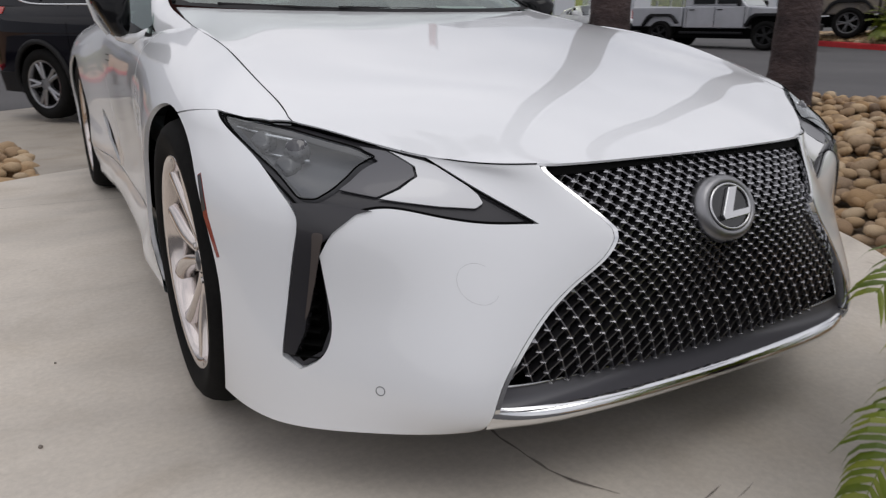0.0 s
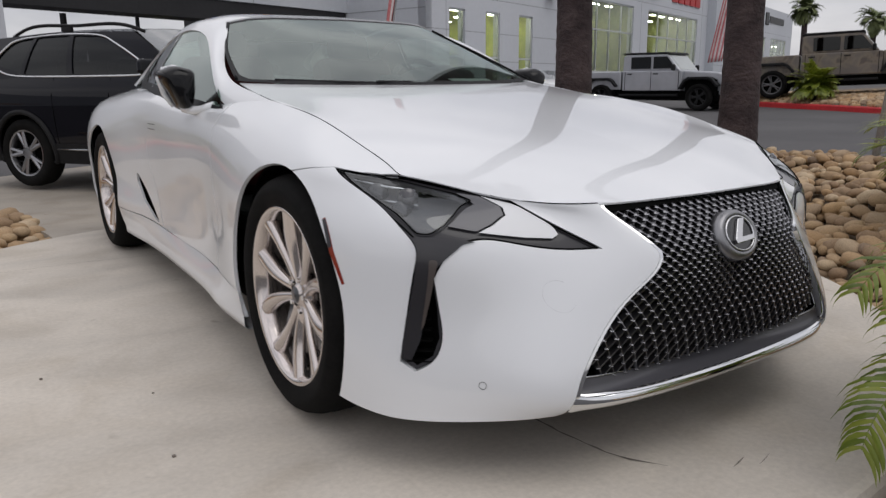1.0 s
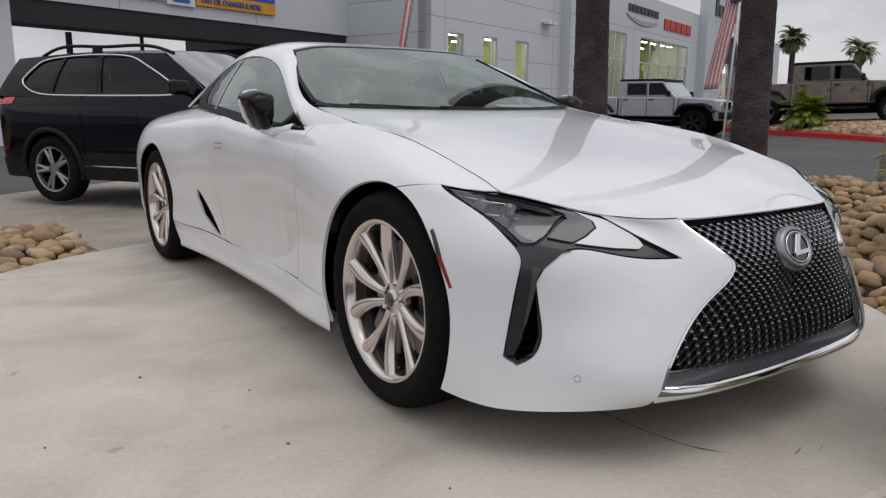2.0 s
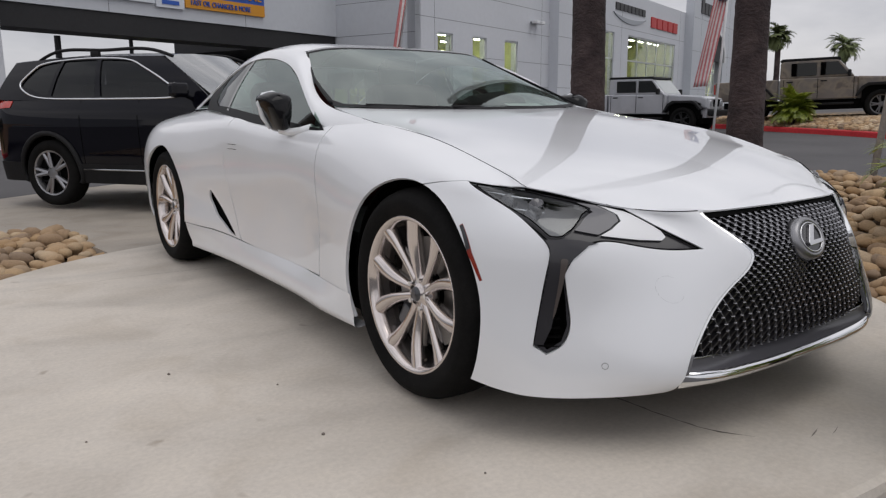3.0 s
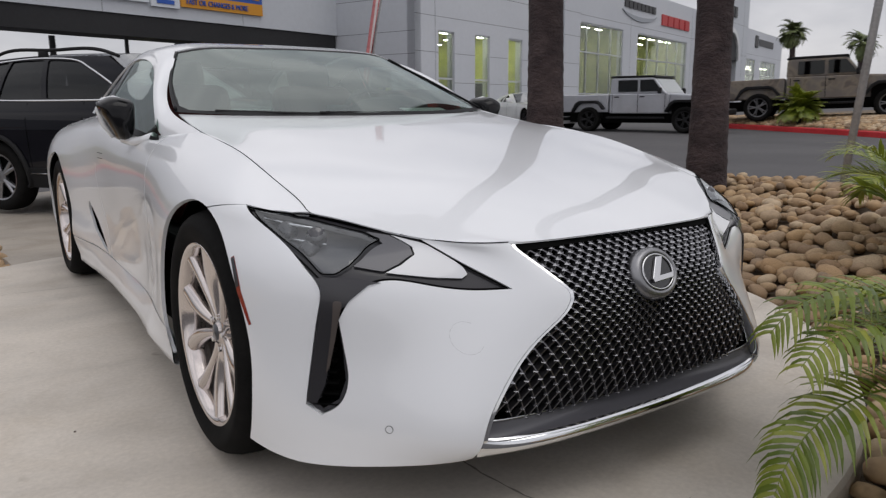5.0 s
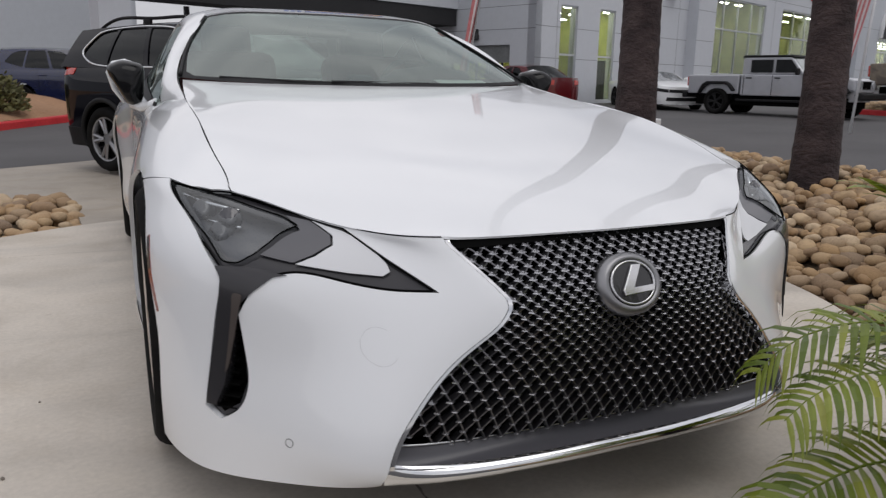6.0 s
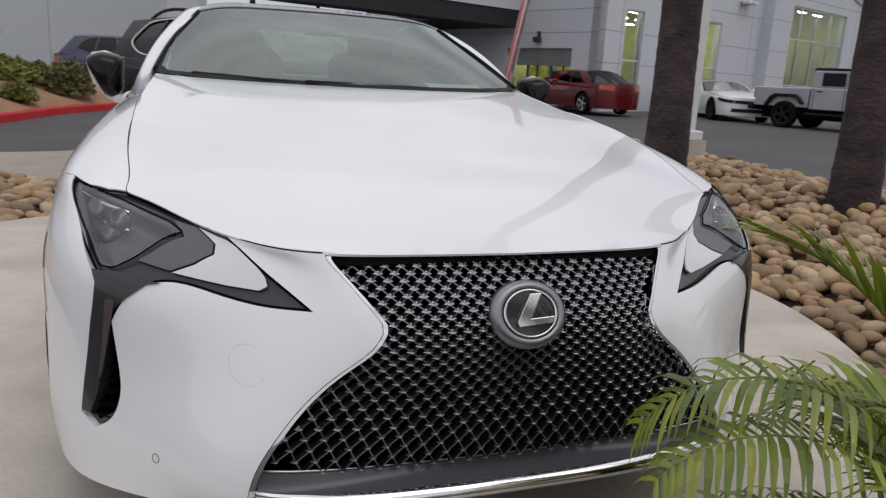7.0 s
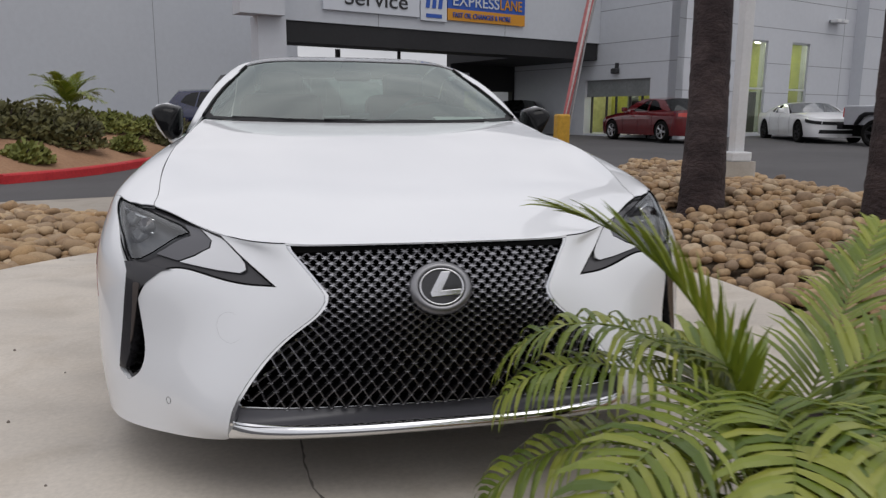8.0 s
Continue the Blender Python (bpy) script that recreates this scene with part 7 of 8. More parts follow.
def pickup(name, label, at, paint, paint_top, rim_mat):
    """A boxy four-door pickup truck with round-nosed flat fenders; front axle at y = 0, nose towards -y."""
    t = thing(name, label, "pickup truck", at=at)
    wb, r, half = 3.49, 0.42, 0.80
    X = Matrix(((0, 0, 1, 0), (1, 0, 0, 0), (0, 1, 0, 0), (0, 0, 0, 1)))

    def slab_side(outline, width, x0, bevel=0.03):
        return prism(outline, width, Matrix.Translation((x0, 0, 0)) @ X, bevel)

    part("cab", slab_side([(0.62, 0.62), (2.72, 0.62), (2.72, 1.28), (0.62, 1.26)], 2 * half, -half), paint, t)
    part("hood", slab_side([(-0.72, 0.98), (-0.68, 1.13), (-0.5, 1.2), (0.64, 1.27), (0.64, 0.8), (-0.72, 0.8)], 1.3, -0.65, 0.05), paint, t)
    part("engine_bay", slab_side([(-0.7, 0.5), (0.64, 0.5), (0.64, 0.98), (-0.7, 0.98)], 1.16, -0.58, 0.02), paint, t)
    grille_part = part("front_grille", slab_side([(-0.78, 0.78), (-0.74, 1.12), (-0.68, 1.14), (-0.68, 0.78)], 1.24, -0.62, 0.02), paint, t)
    for k in range(7):
        part("slot", box((0.06, 0.03, 0.24), (-0.24 + 0.08 * k, -0.77, 0.97), (6, 0, 0), 0.008), M_SEAM, grille_part)
    for x in (-1, 1):
        bm = bmesh.new()
        add_rod(bm, (x * 0.46, -0.79, 0.98), (x * 0.46, -0.72, 0.98), 0.095, sides=20)
        part("headlamp", bm, M_HEADLAMP, t)
        for y in (0.0, wb):
            pts = [(y - 0.62, 0.78), (y - 0.42, 1.0), (y - 0.3, 1.06), (y + 0.35, 1.06), (y + 0.52, 0.96), (y + 0.68, 0.68), (y + 0.62, 0.66), (y + 0.44, 0.9), (y + 0.3, 0.97), (y - 0.28, 0.97), (y - 0.4, 0.92), (y - 0.55, 0.74)]
            bm = slab_side(pts, 0.32, x * 0.79 - 0.16, 0.02)
            part("fender_flare", bm, M_CLAD, t)
            road_wheel(t, x * 0.8, y, r, 0.28, 5, rim_mat)
            part("wheel_well", box((0.3, 1.0, 0.5), (x * 0.62, y, 0.72)), M_SEAM, t)
        part("side_step", box((0.1, 2.1, 0.07), (x * 0.84, 1.75, 0.48), bevel=0.02), M_CLAD, t)
        part("door_mirror", box((0.2, 0.1, 0.2), (x * 0.95, 0.85, 1.36), bevel=0.04), M_CLAD, t)
        for y0, y1, slope in ((0.86, 1.62, 0.3), (1.72, 2.42, 0.0)):
            part("side_window", slab_side([(y0 - 0.0, 1.34), (y1, 1.34), (y1, 1.72), (y0 + slope, 1.72)], 0.02, x * 0.775 - 0.01, 0.004), M_DARKGLASS, t)
        for y in (0.72, 1.68, 2.62):
            part("door_seam", box((0.012, 0.015, 0.6), (x * 0.802, y, 0.95)), M_SEAM, t)
        for y in (1.52, 2.45):
            part("door_handle", box((0.03, 0.18, 0.035), (x * 0.815, y, 1.17), bevel=0.008), M_CLAD, t)
        part("tail_lamp", box((0.14, 0.05, 0.3), (x * 0.7, 4.63, 1.05), bevel=0.01), M_RED, t)
    bm = slab_side([(0.7, 1.26), (1.12, 1.76), (1.2, 1.8), (2.62, 1.8), (2.72, 1.76), (2.74, 1.26)], 1.5, -0.75, 0.04)
    part("cab_top", bm, paint_top, t)
    part("roof", slab_side([(1.08, 1.79), (1.12, 1.86), (2.68, 1.87), (2.76, 1.8)], 1.52, -0.76, 0.02), M_CLAD, t)
    part("windscreen", slab_side([(0.72, 1.3), (1.1, 1.76), (1.115, 1.75), (0.74, 1.29)], 1.3, -0.65, 0.0), M_CARGLASS, t)
    part("bed", slab_side([(2.78, 0.66), (4.6, 0.66), (4.62, 1.26), (2.78, 1.26)], 2 * half - 0.02, -half + 0.01), paint, t)
    part("front_bumper", box((1.7, 0.25, 0.2), (0, -0.92, 0.66), bevel=0.05), M_CLAD, t)
    part("rear_bumper", box((1.6, 0.2, 0.2), (0, 4.72, 0.62), bevel=0.04), M_CLAD, t)
    # near-black box made extra deep to put in the shade under the truck
    part("underbody", box((1.3, 4.9, 0.3), (0, 1.9, 0.46)), M_SEAM, t)
    return t


P_SILVER = car_paint("truck_silver", (0.42, 0.43, 0.46), 0.3, 0.3)
P_SAND = car_paint("truck_sand", (0.16, 0.13, 0.105), 0.45)
camo = noise_tex(P_SAND, coords(P_SAND), 2.4, 3, 0.5, 0.4)
link(P_SAND, ramp(P_SAND, camo, [(0.42, (0.135, 0.115, 0.10)), (0.55, (0.19, 0.155, 0.115)), (0.64, (0.10, 0.08, 0.065))]), bsdf(P_SAND).inputs["Base Color"])
P_SAND.node_tree.nodes["Principled BSDF"].inputs["Coat Weight"].default_value = 0.3
pickup("pickup_truck", "silver four-door pickup truck parked by the showroom", put(17.85, 13.55, 165) @ Matrix.Scale(0.94, 4), P_SILVER, P_SILVER, M_PLASTIC)
pickup("pickup_truck", "sand-brown camouflage pickup truck on the cobble mound", put(23.1, 10.35, 153, 0.58) @ pose(0, 0, 0, -2, 0, 0) @ Matrix.Scale(1.06, 4), P_SAND, P_SAND, M_TRUCKRIM)
# ---- flags ----
M_FLAGR = varied("flag_red", [(0.3, (0.50, 0.15, 0.16)), (0.7, (0.60, 0.22, 0.22))], 1.2, 0.8, 20, 0.1, 0.004)
M_FLAGW = varied("flag_white", [(0.3, (0.62, 0.55, 0.55)), (0.7, (0.72, 0.68, 0.68))], 1.2, 0.8, 20, 0.1, 0.004)
M_FLAGB = varied("flag_blue", [(0.3, (0.06, 0.08, 0.2)), (0.7, (0.10, 0.12, 0.26))], 1.2, 0.8, 20, 0.1, 0.004)
M_YELLOW = varied("yellow_paint", [(0.3, (0.52, 0.28, 0.02)), (0.7, (0.62, 0.36, 0.04))], 2, 0.6, 20, 0.1, 0.004)


def cloth(name, parent, mat, corner, right, down, w0, w1, nu=6, nv=16, wave=0.05, phase=0.0):
    """A hanging strip of cloth, from w0 to w1 across its width, with soft folds and a real thickness."""
    corner, right, down = Vector(corner), Vector(right), Vector(down)
    out = right.cross(down).normalized()
    bm = bmesh.new()
    sides = []
    for s in (-0.004, 0.004):
        sides.append([[bm.verts.new(corner + right * (w0 + (w1 - w0) * i / nu) * (1 - 0.25 * (j / nv)) + down * (j / nv) + out * (s + wave * math.sin(5.5 * (w0 + (w1 - w0) * i / nu) + 4 * j / nv + phase) * (0.3 + j / nv))) for i in range(nu + 1)] for j in range(nv + 1)])
    for k, g in enumerate(sides):
        for j in range(nv):
            for i in range(nu):
                q = (g[j][i], g[j][i + 1], g[j + 1][i + 1], g[j + 1][i])
                bm.faces.new(q if k else q[::-1])
    for a, b in ((0, 0), (nv, nv)):
        for i in range(nu):
            bm.faces.new((sides[0][a][i], sides[0][a][i + 1], sides[1][a][i + 1], sides[1][a][i]))
    bmesh.ops.recalc_face_normals(bm, faces=bm.faces)
    return part(name, bm, mat, parent, smooth=True)


flag = thing("feather_flag", "narrow red and white banner on a leaning pole with yellow stand", "flag", at=Matrix.Translation((3.68, 8.75, -0.15)))
bm = bmesh.new()
add_tube(bm, [(0, 0, 0), (0.1, 0, 0.9), (0.32, 0, 2.2), (0.62, 0, 3.6), (0.72, 0, 4.1)], 0.016, 8)
part("pole", bm, M_POST, flag, smooth=True)
for k in range(5):
    cloth("stripe", flag, M_FLAGR if k % 2 == 0 else M_FLAGW, (0.74, 0.02, 4.0), (0.16, 0.05, 0), (-0.68, -0.02, -3.1), k / 5 - 1.1, (k + 1) / 5 - 1.1, 2, 16, 0.03)
part("stand", box((0.2, 0.2, 1.15), (0.0, 0.0, 0.6), bevel=0.03), M_YELLOW, flag, "yellow stand")
flag = thing("national_flag", "striped red and white flag hanging from a pole", "flag", at=Matrix.Translation((13.75, 9.95, ground_z(13.75, 9.95))))
bm = bmesh.new()
add_rod(bm, (0, 0, 0), (0.35, 0, 4.6), 0.03, sides=10)
part("pole", bm, M_WHITEPOST, flag, smooth=True)
for k in range(9):
    cloth("stripe", flag, M_FLAGR if k % 2 == 0 else M_FLAGW, (0.35, -0.02, 4.5), (0.36, -0.3, 0.02), (-0.5, 0.3, -3.1), 0.8 * k / 9 - 0.5, 0.8 * (k + 1) / 9 - 0.5, 3, 18, 0.09)
cloth("canton", flag, M_FLAGB, (0.35, -0.04, 4.52), (0.36, -0.3, 0.02), (-0.17, 0.1, -1.1), -0.3, 0.34, 4, 8, 0.03)

# ---- palms in the cobbles ----


def low_palm(at, trunk_h, fronds, seed, label, leaf=0.23, width=0.018, pairs=34, scale=1.0):
    rng = random.Random(seed)
    plant = thing("dwarf_palm", label, "palm plant", at=Matrix.Translation(at))
    bm = bmesh.new()
    add_tube(bm, [(0.01 * math.sin(h * 9), 0, h * trunk_h) for h in np.linspace(-0.1, 1, 14)], [0.06 + 0.012 * (k % 2) for k in range(14)], 12)
    part("trunk", bm, M_BARK, plant, smooth=True)
    for az, rise, length, droop, *lay in fronds:
        bm = bmesh.new()
        add_frond(bm, (0.02 * math.cos(az), 0.02 * math.sin(az), trunk_h), az, rise, length * scale, droop, leaf, pairs, width, rng, 0.0, 0.5, *lay)
        part("frond", bm, M_LEAF, plant)
    return plant


def spread(n, seed, lengths, rises, droops):
    rng = random.Random(seed)
    return [(2.4 * k + rng.uniform(-0.35, 0.35), rng.uniform(*rises), rng.uniform(*lengths), rng.uniform(*droops)) for k in range(n)]


near_fronds = [
    (radians(154), 1.28, 0.78, 2.56, 1.0, 3.2), (radians(165), 1.10, 0.71, 2.2, 1.0, 4.0), (radians(166), 1.36, 0.80, 1.22, 0.4, 0.5), (radians(166), 0.595, 0.74, 2.2, 1.0, 3.0), (radians(33), 0.85, 0.78, 0.3), (radians(214), 0.15, 0.62, 1.15), (radians(238), 0.30, 0.55, 1.4),
    (radians(300), 0.35, 0.60, 1.4), (radians(345), 0.45, 0.65, 1.5), (radians(262), 0.7, 0.5, 1.5), (radians(15), 0.35, 0.7, 1.2), (radians(60), 0.5, 0.55, 1.3), (radians(100), 1.0, 0.45, 1.2), (radians(320), 1.1, 0.5, 0.9), (radians(200), 0.75, 0.55, 1.7),
]
low_palm((0.60, -0.46, -0.16), 0.38, near_fronds, 3, "green dwarf palm with arching feathery fronds beside the pad", leaf=0.165, width=0.0135, pairs=38)
tall_fronds = [
    (radians(205), 0.35, 0.68, 1.5, 1.0, 2.4), (radians(235), 0.5, 0.55, 1.9, 1.0, 2.6), (radians(262), 0.6, 0.5, 2.1, 1.0, 2.6), (radians(295), 0.5, 0.55, 1.8, 1.0, 2.4), (radians(330), 0.45, 0.65, 1.5, 1.0, 2.0),
    (radians(2), 0.6, 0.65, 1.4), (radians(120), 0.7, 0.35, 1.6), (radians(250), 0.1, 0.5, 1.2, 1.0, 2.2), (radians(350), 0.15, 0.55, 1.0),
]
low_palm((0.60, -0.47, -0.16), 0.58, tall_fronds, 14, "taller stem of dwarf palm with broad drooping leaflets", leaf=0.17, width=0.018, pairs=28)
low_palm((3.06, 0.77, 0.02), 0.42, spread(13, 6, (0.45, 0.62), (0.1, 1.2), (1.0, 2.0)), 7, "small dwarf palm with drooping fronds in the cobbles", pairs=24)

low_palm((20.5, 11.75, mound_r(20.5, 11.75) - 0.05), 0.5, spread(84, 9, (0.55, 0.8), (-0.3, 1.5), (0.5, 1.3)), 11, "bushy dwarf palm in front of the sand-brown truck", 0.22, 0.038, 20)

# far palms over the island


def far_palm(at, height, seed, crown=1.15):
    rng = random.Random(seed)
    tree = thing("palm_tree", "distant fan of a tall palm against the grey sky", "tree", "distant palms", Matrix.Translation(at))
    bm = bmesh.new()
    add_tube(bm, [(0, 0, 0), (0.1, 0, height * 0.5), (0, 0, height)], [0.25, 0.2, 0.18], 10)
    part("trunk", bm, M_BARK, tree, smooth=True)
    bm = bmesh.new()
    for az, rise, length, droop in spread(34, seed, (crown * 0.7, crown), (-0.9, 1.3), (0.6, 1.6)):
        add_frond(bm, (0, 0, height), az, rise, length, droop, 0.5, 12, 0.09, rng)
    part("crown", bm, M_FARLEAF, tree)


far_palm((49.3, 29.6, 0.4), 5.6, 21)
far_palm((58.0, 29.2, 0.4), 5.2, 22, 1.5)
far_palm((52.0, 21.0, 0.4), 5.0, 23)

# shrubs on the planter
M_SHRUB = varied("shrub_leaf", [(0.3, (0.055, 0.055, 0.018)), (0.7, (0.15, 0.14, 0.045))], 3, 0.7, 12, 0.2, 0.02)
M_SHRUBY = varied("shrub_yellow", [(0.3, (0.11, 0.13, 0.02)), (0.7, (0.24, 0.25, 0.06))], 3, 0.7, 12, 0.2, 0.02)


def shrub(at, size, mat, label, seed, count=700):
    rng = random.Random(seed)
    plant = thing("shrub", label, "shrub", "planter shrubs", Matrix.Translation(at))
    bm = bmesh.new()
    for k in range(7):
        a = k * 2.4
        add_tube(bm, [(0, 0, -0.1), (size[0] * 0.3 * math.cos(a), size[1] * 0.3 * math.sin(a), size[2] * 0.5), (size[0] * 0.42 * math.cos(a + 0.3), size[1] * 0.42 * math.sin(a + 0.3), size[2] * 0.85)], [0.03, 0.018, 0.008], 5)
    part("stems", bm, M_BARK, plant)
    bm = bmesh.new()
    for k in range(count):
        a, b, q = rng.uniform(0, 2 * math.pi), rng.uniform(-0.15, 1.0), rng.uniform(0.72, 1.05)
        ring = math.sqrt(max(0, 1 - b * b))
        wob = q * (1 + 0.22 * noise.noise((2.2 * math.cos(a) + seed, 2.2 * math.sin(a), 2.2 * b)))
        c = Vector((size[0] / 2 * ring * math.cos(a) * wob, size[1] / 2 * ring * math.sin(a) * wob, size[2] * (0.12 + 0.88 * max(0, b) * wob)))
        d = Vector((rng.uniform(-1, 1), rng.uniform(-1, 1), rng.uniform(-0.3, 1))).normalized()
        e = d.orthogonal().normalized()
        ln, w = rng.uniform(0.09, 0.16), rng.uniform(0.03, 0.05)
        v = [bm.verts.new(c + p) for p in (Vector(), d * ln * 0.5 + e * w, d * ln, d * ln * 0.5 - e * w)]
        bm.faces.new((v[0], v[1], v[2]))
        bm.faces.new((v[0], v[2], v[3]))
    part("leaves", bm, mat, plant)


for x, y, s, m, k, lab in (
    (-4.4, 14.3, (1.0, 0.95, 0.72), M_SHRUB, 1, "rounded clipped olive shrub on the soil bank"), (-5.05, 14.5, (1.0, 0.9, 0.78), M_SHRUB, 2, "rounded dark olive shrub behind a clipped one"),
    (-5.45, 13.9, (1.0, 0.9, 0.7), M_SHRUB, 3, "rounded dark olive shrub on the planter bank"), (-3.05, 17.5, (0.95, 0.9, 0.78), M_SHRUB, 4, "rounded clipped olive shrub beside the red kerb"),
    (-5.1, 16.9, (1.4, 0.9, 0.55), M_SHRUBY, 6, "yellow-green leafy shrub along the top of the bank"), (-4.35, 17.4, (1.3, 0.9, 0.5), M_SHRUBY, 7, "yellow-green leafy shrub along the top of the bank"), (-3.75, 18.1, (1.2, 0.9, 0.45), M_SHRUBY, 10, "yellow-green leafy shrub along the top of the bank"),
    (-3.7, 15.35, (0.6, 0.5, 0.3), M_SHRUBY, 5, "low green groundcover shrub by the kerb"), (-4.8, 12.5, (0.8, 0.6, 0.32), M_SHRUBY, 8, "low green groundcover shrub by the kerb end"), (-6.2, 13.2, (1.2, 1.0, 0.7), M_SHRUB, 9, "rounded dark olive shrub on the planter bank"),
):
    shrub((x, y, mound_l(x, y) - 0.05), s, m, lab, k, 1100)
low_palm((-5.25, 17.2, mound_l(-5.25, 17.2) - 0.05), 0.55, spread(26, 31, (0.8, 1.1), (0.4, 1.4), (0.7, 1.5)), 32, "yellow-green dwarf palm on the planter bank", 0.24, 0.035, 16)

# ---- cobbles ----
M_STONE = material("river_cobble", (0.3, 0.22, 0.15), 0.85)
info = M_STONE.node_tree.nodes.new("ShaderNodeObjectInfo")
geo = M_STONE.node_tree.nodes.new("ShaderNodeNewGeometry")
sv = coords(M_STONE)
addn = M_STONE.node_tree.nodes.new("ShaderNodeMath")
addn.operation = "ADD"
link(M_STONE, info.outputs["Random"], addn.inputs[0])
link(M_STONE, geo.outputs["Random Per Island"], addn.inputs[1])
frac = M_STONE.node_tree.nodes.new("ShaderNodeMath")
frac.operation = "FRACT"
link(M_STONE, addn.outputs[0], frac.inputs[0])
tone = ramp(M_STONE, frac.outputs[0], [(0.0, (0.35, 0.235, 0.13)), (0.2, (0.45, 0.335, 0.21)), (0.4, (0.26, 0.18, 0.115)), (0.58, (0.53, 0.43, 0.31)), (0.75, (0.38, 0.255, 0.14)), (0.88, (0.25, 0.19, 0.14)), (1.0, (0.43, 0.295, 0.16))])
mott = ramp(M_STONE, noise_tex(M_STONE, sv, 14, 4, 0.6), [(0.3, (0.64, 0.59, 0.53)), (0.52, (1.02, 0.975, 0.91)), (0.75, (1.2, 1.14, 1.03))])
link(M_STONE, mix_color(M_STONE, 1.0, tone, mott, "MULTIPLY"), bsdf(M_STONE).inputs["Base Color"])
bump(M_STONE, noise_tex(M_STONE, sv, 45, 3), 0.25, 0.004)

bm = bmesh.new()
bmesh.ops.create_icosphere(bm, subdivisions=2, radius=1.0)
ICO_V, ICO_F = np.array([tuple(v.co) for v in bm.verts]), [tuple(v.index for v in f.verts) for f in bm.faces]
bm.free()


def stone_shape(seed):
    """A water-worn cobble: a rounded lump, flattened and a little uneven."""
    out = []
    for v in ICO_V:
        p = Vector(v)
        k = 1 + 0.2 * noise.noise(p * 1.1 + Vector((seed * 7.3, seed * 3.1, 0))) + 0.07 * noise.noise(p * 2.6 + Vector((0, seed * 5.7, seed)))
        c = [math.copysign(abs(x) ** 0.88, x) for x in p]
        out.append((c[0] * k * 1.18, c[1] * k * 0.9, c[2] * k * 0.66))
    return np.array(out)


SHAPES = [stone_shape(k) for k in range(9)]
STONE_MESH = []
for k, shape in enumerate(SHAPES):
    me = bpy.data.meshes.new("cobble")
    me.from_pydata(shape.tolist(), [], ICO_F)
    me.materials.append(M_STONE)
    me.shade_smooth()
    STONE_MESH.append(me)


def scatter(outline, pitch, seed, avoid):
    """Uneven close-packed places inside an outline."""
    rng = random.Random(seed)
    p = np.array(outline, float)
    lo, hi = p.min(0), p.max(0)
    out, row, y = [], 0, lo[1]
    while y < hi[1]:
        x = lo[0] + (pitch / 2 if row % 2 else 0)
        while x < hi[0]:
            q = (x + rng.uniform(-0.3, 0.3) * pitch, y + rng.uniform(-0.3, 0.3) * pitch)
            if not avoid(*q):
                out.append(q)
            x += pitch
        y += pitch * 0.8
        row += 1
    hit = inside(out, p)
    return [q for q, h in zip(out, hit) if h]


def place_stones(name, label, spots, level, nearest, size, seed, parent_mat=M_BED, outline=None, centre=(1.5, 0.5)):
    rng = random.Random(seed)
    bed = sheet(name, outline, lambda x, y: level(x, y) - 0.06, parent_mat, label, "cobbles", 0.5, kind="structure")
    spots = sorted(spots, key=lambda q: (q[0] - centre[0]) ** 2 + (q[1] - centre[1]) ** 2)
    verts, faces = [], []
    for k, (x, y) in enumerate(spots):
        s = size * rng.choice((0.62, 0.75, 0.85, 0.95, 1.05, 1.3)) * rng.uniform(0.9, 1.1)
        m = Matrix.Translation((x, y, level(x, y) + rng.uniform(-0.035, 0.04))) @ pose(0, 0, 0, rng.uniform(-22, 22), rng.uniform(-22, 22), rng.uniform(0, 360)) @ Matrix.Diagonal((s, s, s, 1))
        if k < nearest:
            ob = new("cobble", STONE_MESH[k % 9])
            ob.parent = bed
            ob.matrix_basis = m
        else:
            a = np.array(m)
            base = len(verts)
            verts.extend((SHAPES[k % 9] @ a[:3, :3].T + a[:3, 3]).tolist())
            faces.extend([(i + base, j + base, l + base) for i, j, l in ICO_F])
    if verts:
        me = bpy.data.meshes.new("cobbles")
        me.from_pydata(verts, [], faces)
        me.shade_smooth()
        tagged(object_of("cobbles", me, M_STONE, bed), "tan and brown rounded river cobbles", kind="stuff")
    return bed


def off_pad(x, y):
    return math.hypot(x - PAD.x, y - PAD.y) < PAD_R + 0.05


FAR_EDGE = [(4.5, -3.2), (4.55, -1.2), (4.6, 0.4), (4.85, 1.8), (5.0, 3.4), (5.05, 5.0), (5.1, 6.4), (5.1, 7.6), (4.5, 8.2), (3.6, 7.4)]
RIGHT_BED = [(0.12, -0.2), (0.08, -0.6), (0.15, -1.4), (0.6, -3.0)] + FAR_EDGE + [(2.9, 6.0), (1.6, 4.7), (2.0, 3.2), (2.2, 2.0), (1.5, 0.5), (0.75, 0.0)]
far_edge = np.array(smooth2(FAR_EDGE, 0.1))


def level_r(x, y):
    d = math.hypot(x - PAD.x, y - PAD.y) - PAD_R
    rise = (0.08 * min(1.0, max(0.0, d / 0.25)) + 0.34 * min(1.0, max(0.0, (d - 0.15) / 1.7))) * min(1.0, max(0.0, (y + 1.0) / 1.8))
    drop = min(1.0, math.sqrt(np.min((far_edge[:, 0] - x) ** 2 + (far_edge[:, 1] - y) ** 2)) / 0.45)
    return ground_z(x, y) + (0.05 + rise) * drop + 0.02 * noise.noise((x, y, 0))


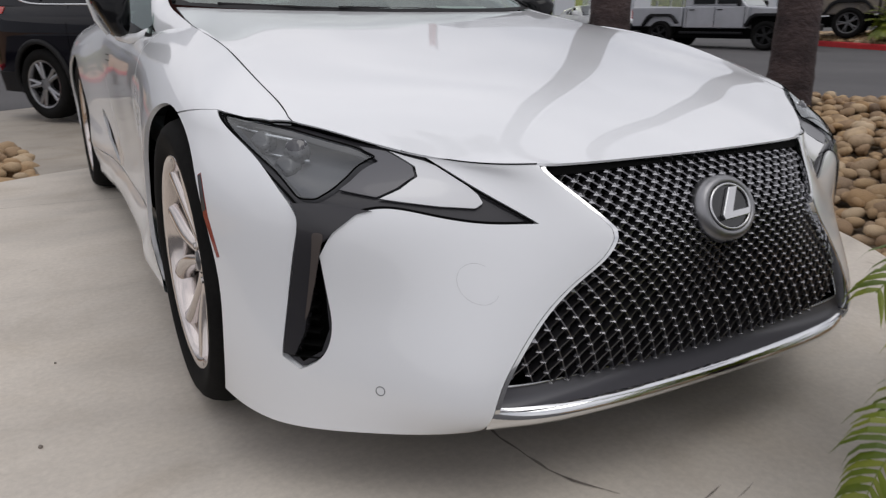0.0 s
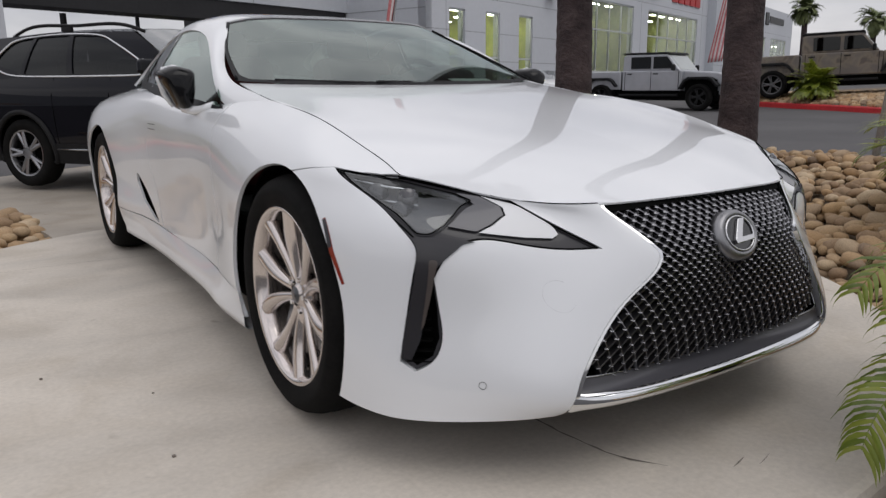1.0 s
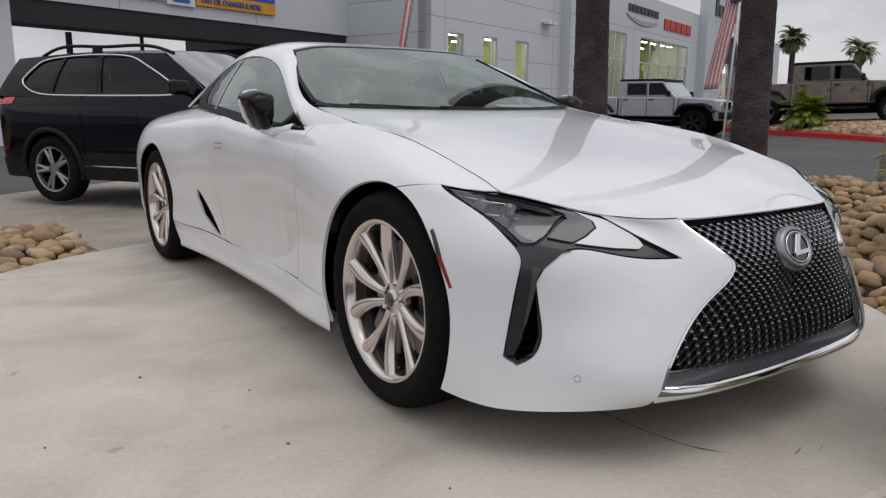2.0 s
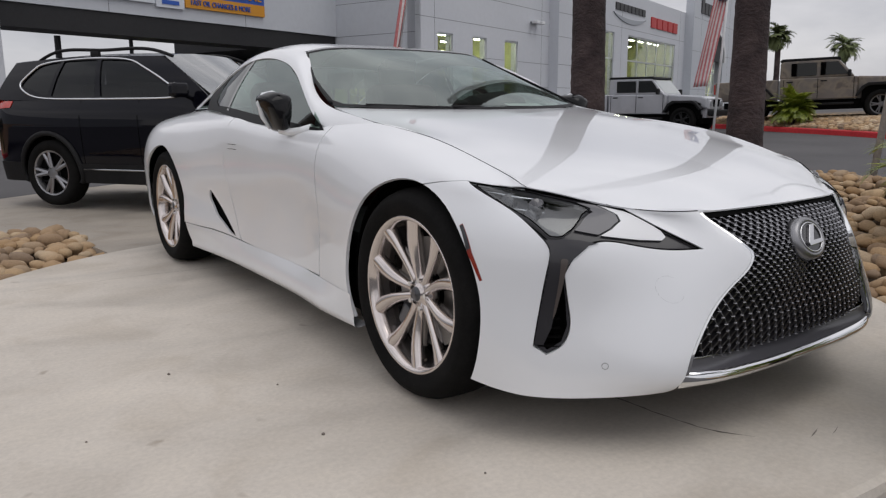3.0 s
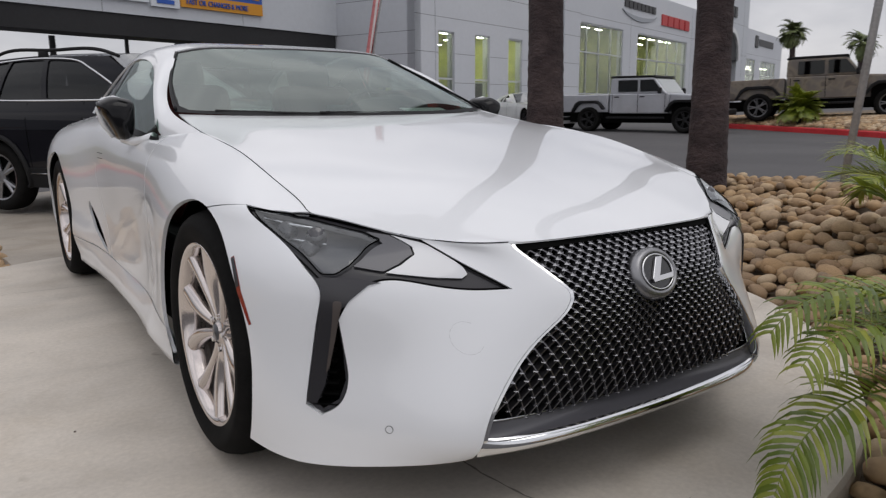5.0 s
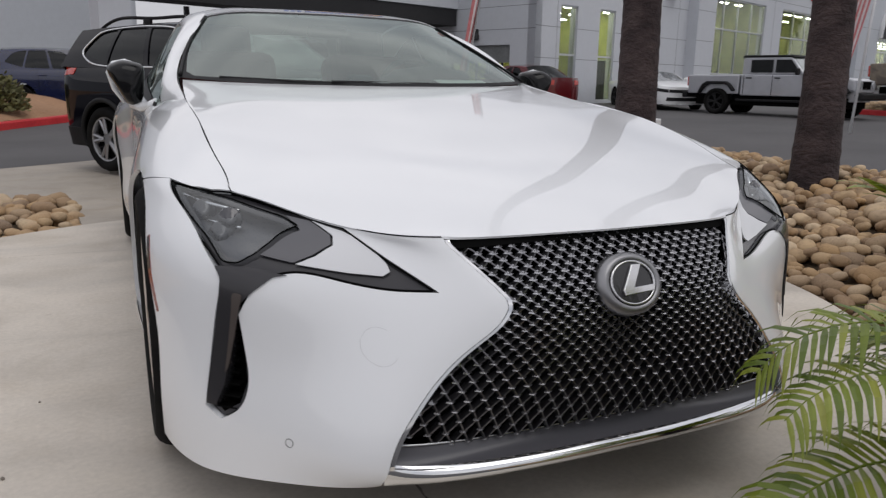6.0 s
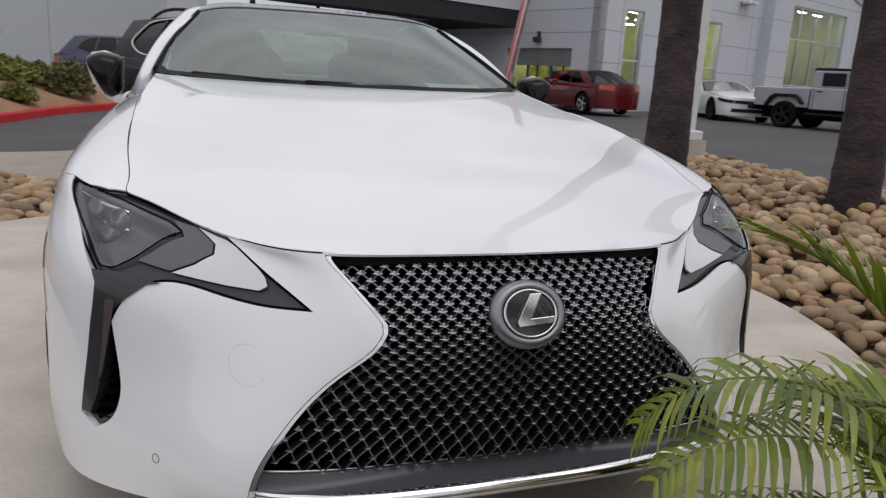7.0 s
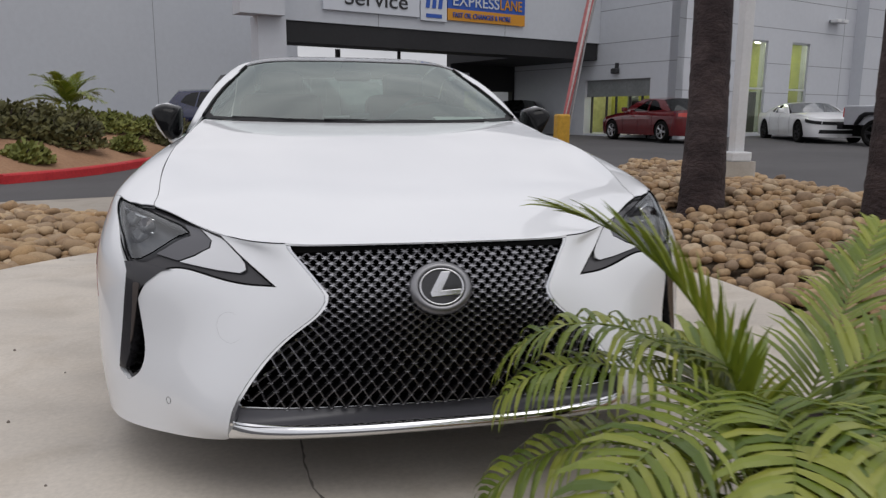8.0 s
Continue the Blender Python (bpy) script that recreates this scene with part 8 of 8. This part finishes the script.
def avoid_r(x, y):
    return off_pad(x, y) or any(math.hypot(x - a, y - b) < c for a, b, c in ((3.14, 4.05, 0.24), (3.9, 2.82, 0.22), (4.24, 5.2, 0.22), (4.44, 1.92, 0.1), (0.60, -0.46, 0.1), (3.06, 0.77, 0.1)))


place_stones("ground_bed", "bed of tan river cobbles beside the pad", scatter(RIGHT_BED, 0.097, 3, avoid_r), level_r, 300, 0.054, 4, outline=RIGHT_BED, centre=(2.6, 0.9))
LEFT_BED = [(-1.22, 4.4), (-1.3, 5.3), (-2.02, 6.0), (-4.25, 7.9), (-4.5, 8.4), (-7.5, 7.6), (-9, 4.0), (-6.0, 1.6), (-3.2, 2.2), (-2.62, 2.9), (-2.3, 3.6), (-1.75, 4.15)]


def level_l(x, y):
    d = math.hypot(x - PAD.x, y - PAD.y) - PAD_R
    return -0.11 + 0.09 * min(1.0, max(0.0, d / 0.6)) + 0.02 * noise.noise((x, y, 3))


place_stones("ground_bed", "bed of tan river cobbles behind the pad", scatter(LEFT_BED, 0.118, 5, off_pad), level_l, 250, 0.066, 6, outline=LEFT_BED, centre=(-1.8, 4.6))
ISLE = [(16.45, 3.0), (18.6, 7.3), (19.85, 10.6), (20.35, 12.6), (20.8, 14.6), (20.9, 15.5), (21.4, 16.1), (23.5, 16.2), (24.5, 10), (23, 5), (20, 2)]
rng = random.Random(12)
verts, faces = [], []
for k, (x, y) in enumerate(scatter(ISLE, 0.2, 7, lambda x, y: False)):
    s = rng.uniform(0.07, 0.125)
    a = np.array(Matrix.Translation((x, y, mound_r(x, y) + 0.0)) @ pose(0, 0, 0, rng.uniform(-20, 20), 0, rng.uniform(0, 360)) @ Matrix.Diagonal((s, s, s, 1)))
    base = len(verts)
    verts.extend((SHAPES[k % 9] @ a[:3, :3].T + a[:3, 3]).tolist())
    faces.extend([(i + base, j + base, l + base) for i, j, l in ICO_F])
me = bpy.data.meshes.new("cobbles")
me.from_pydata(verts, [], faces)
me.shade_smooth()
tagged(object_of("cobbles", me, M_STONE, island), "pale tan cobbles covering the island", kind="stuff")
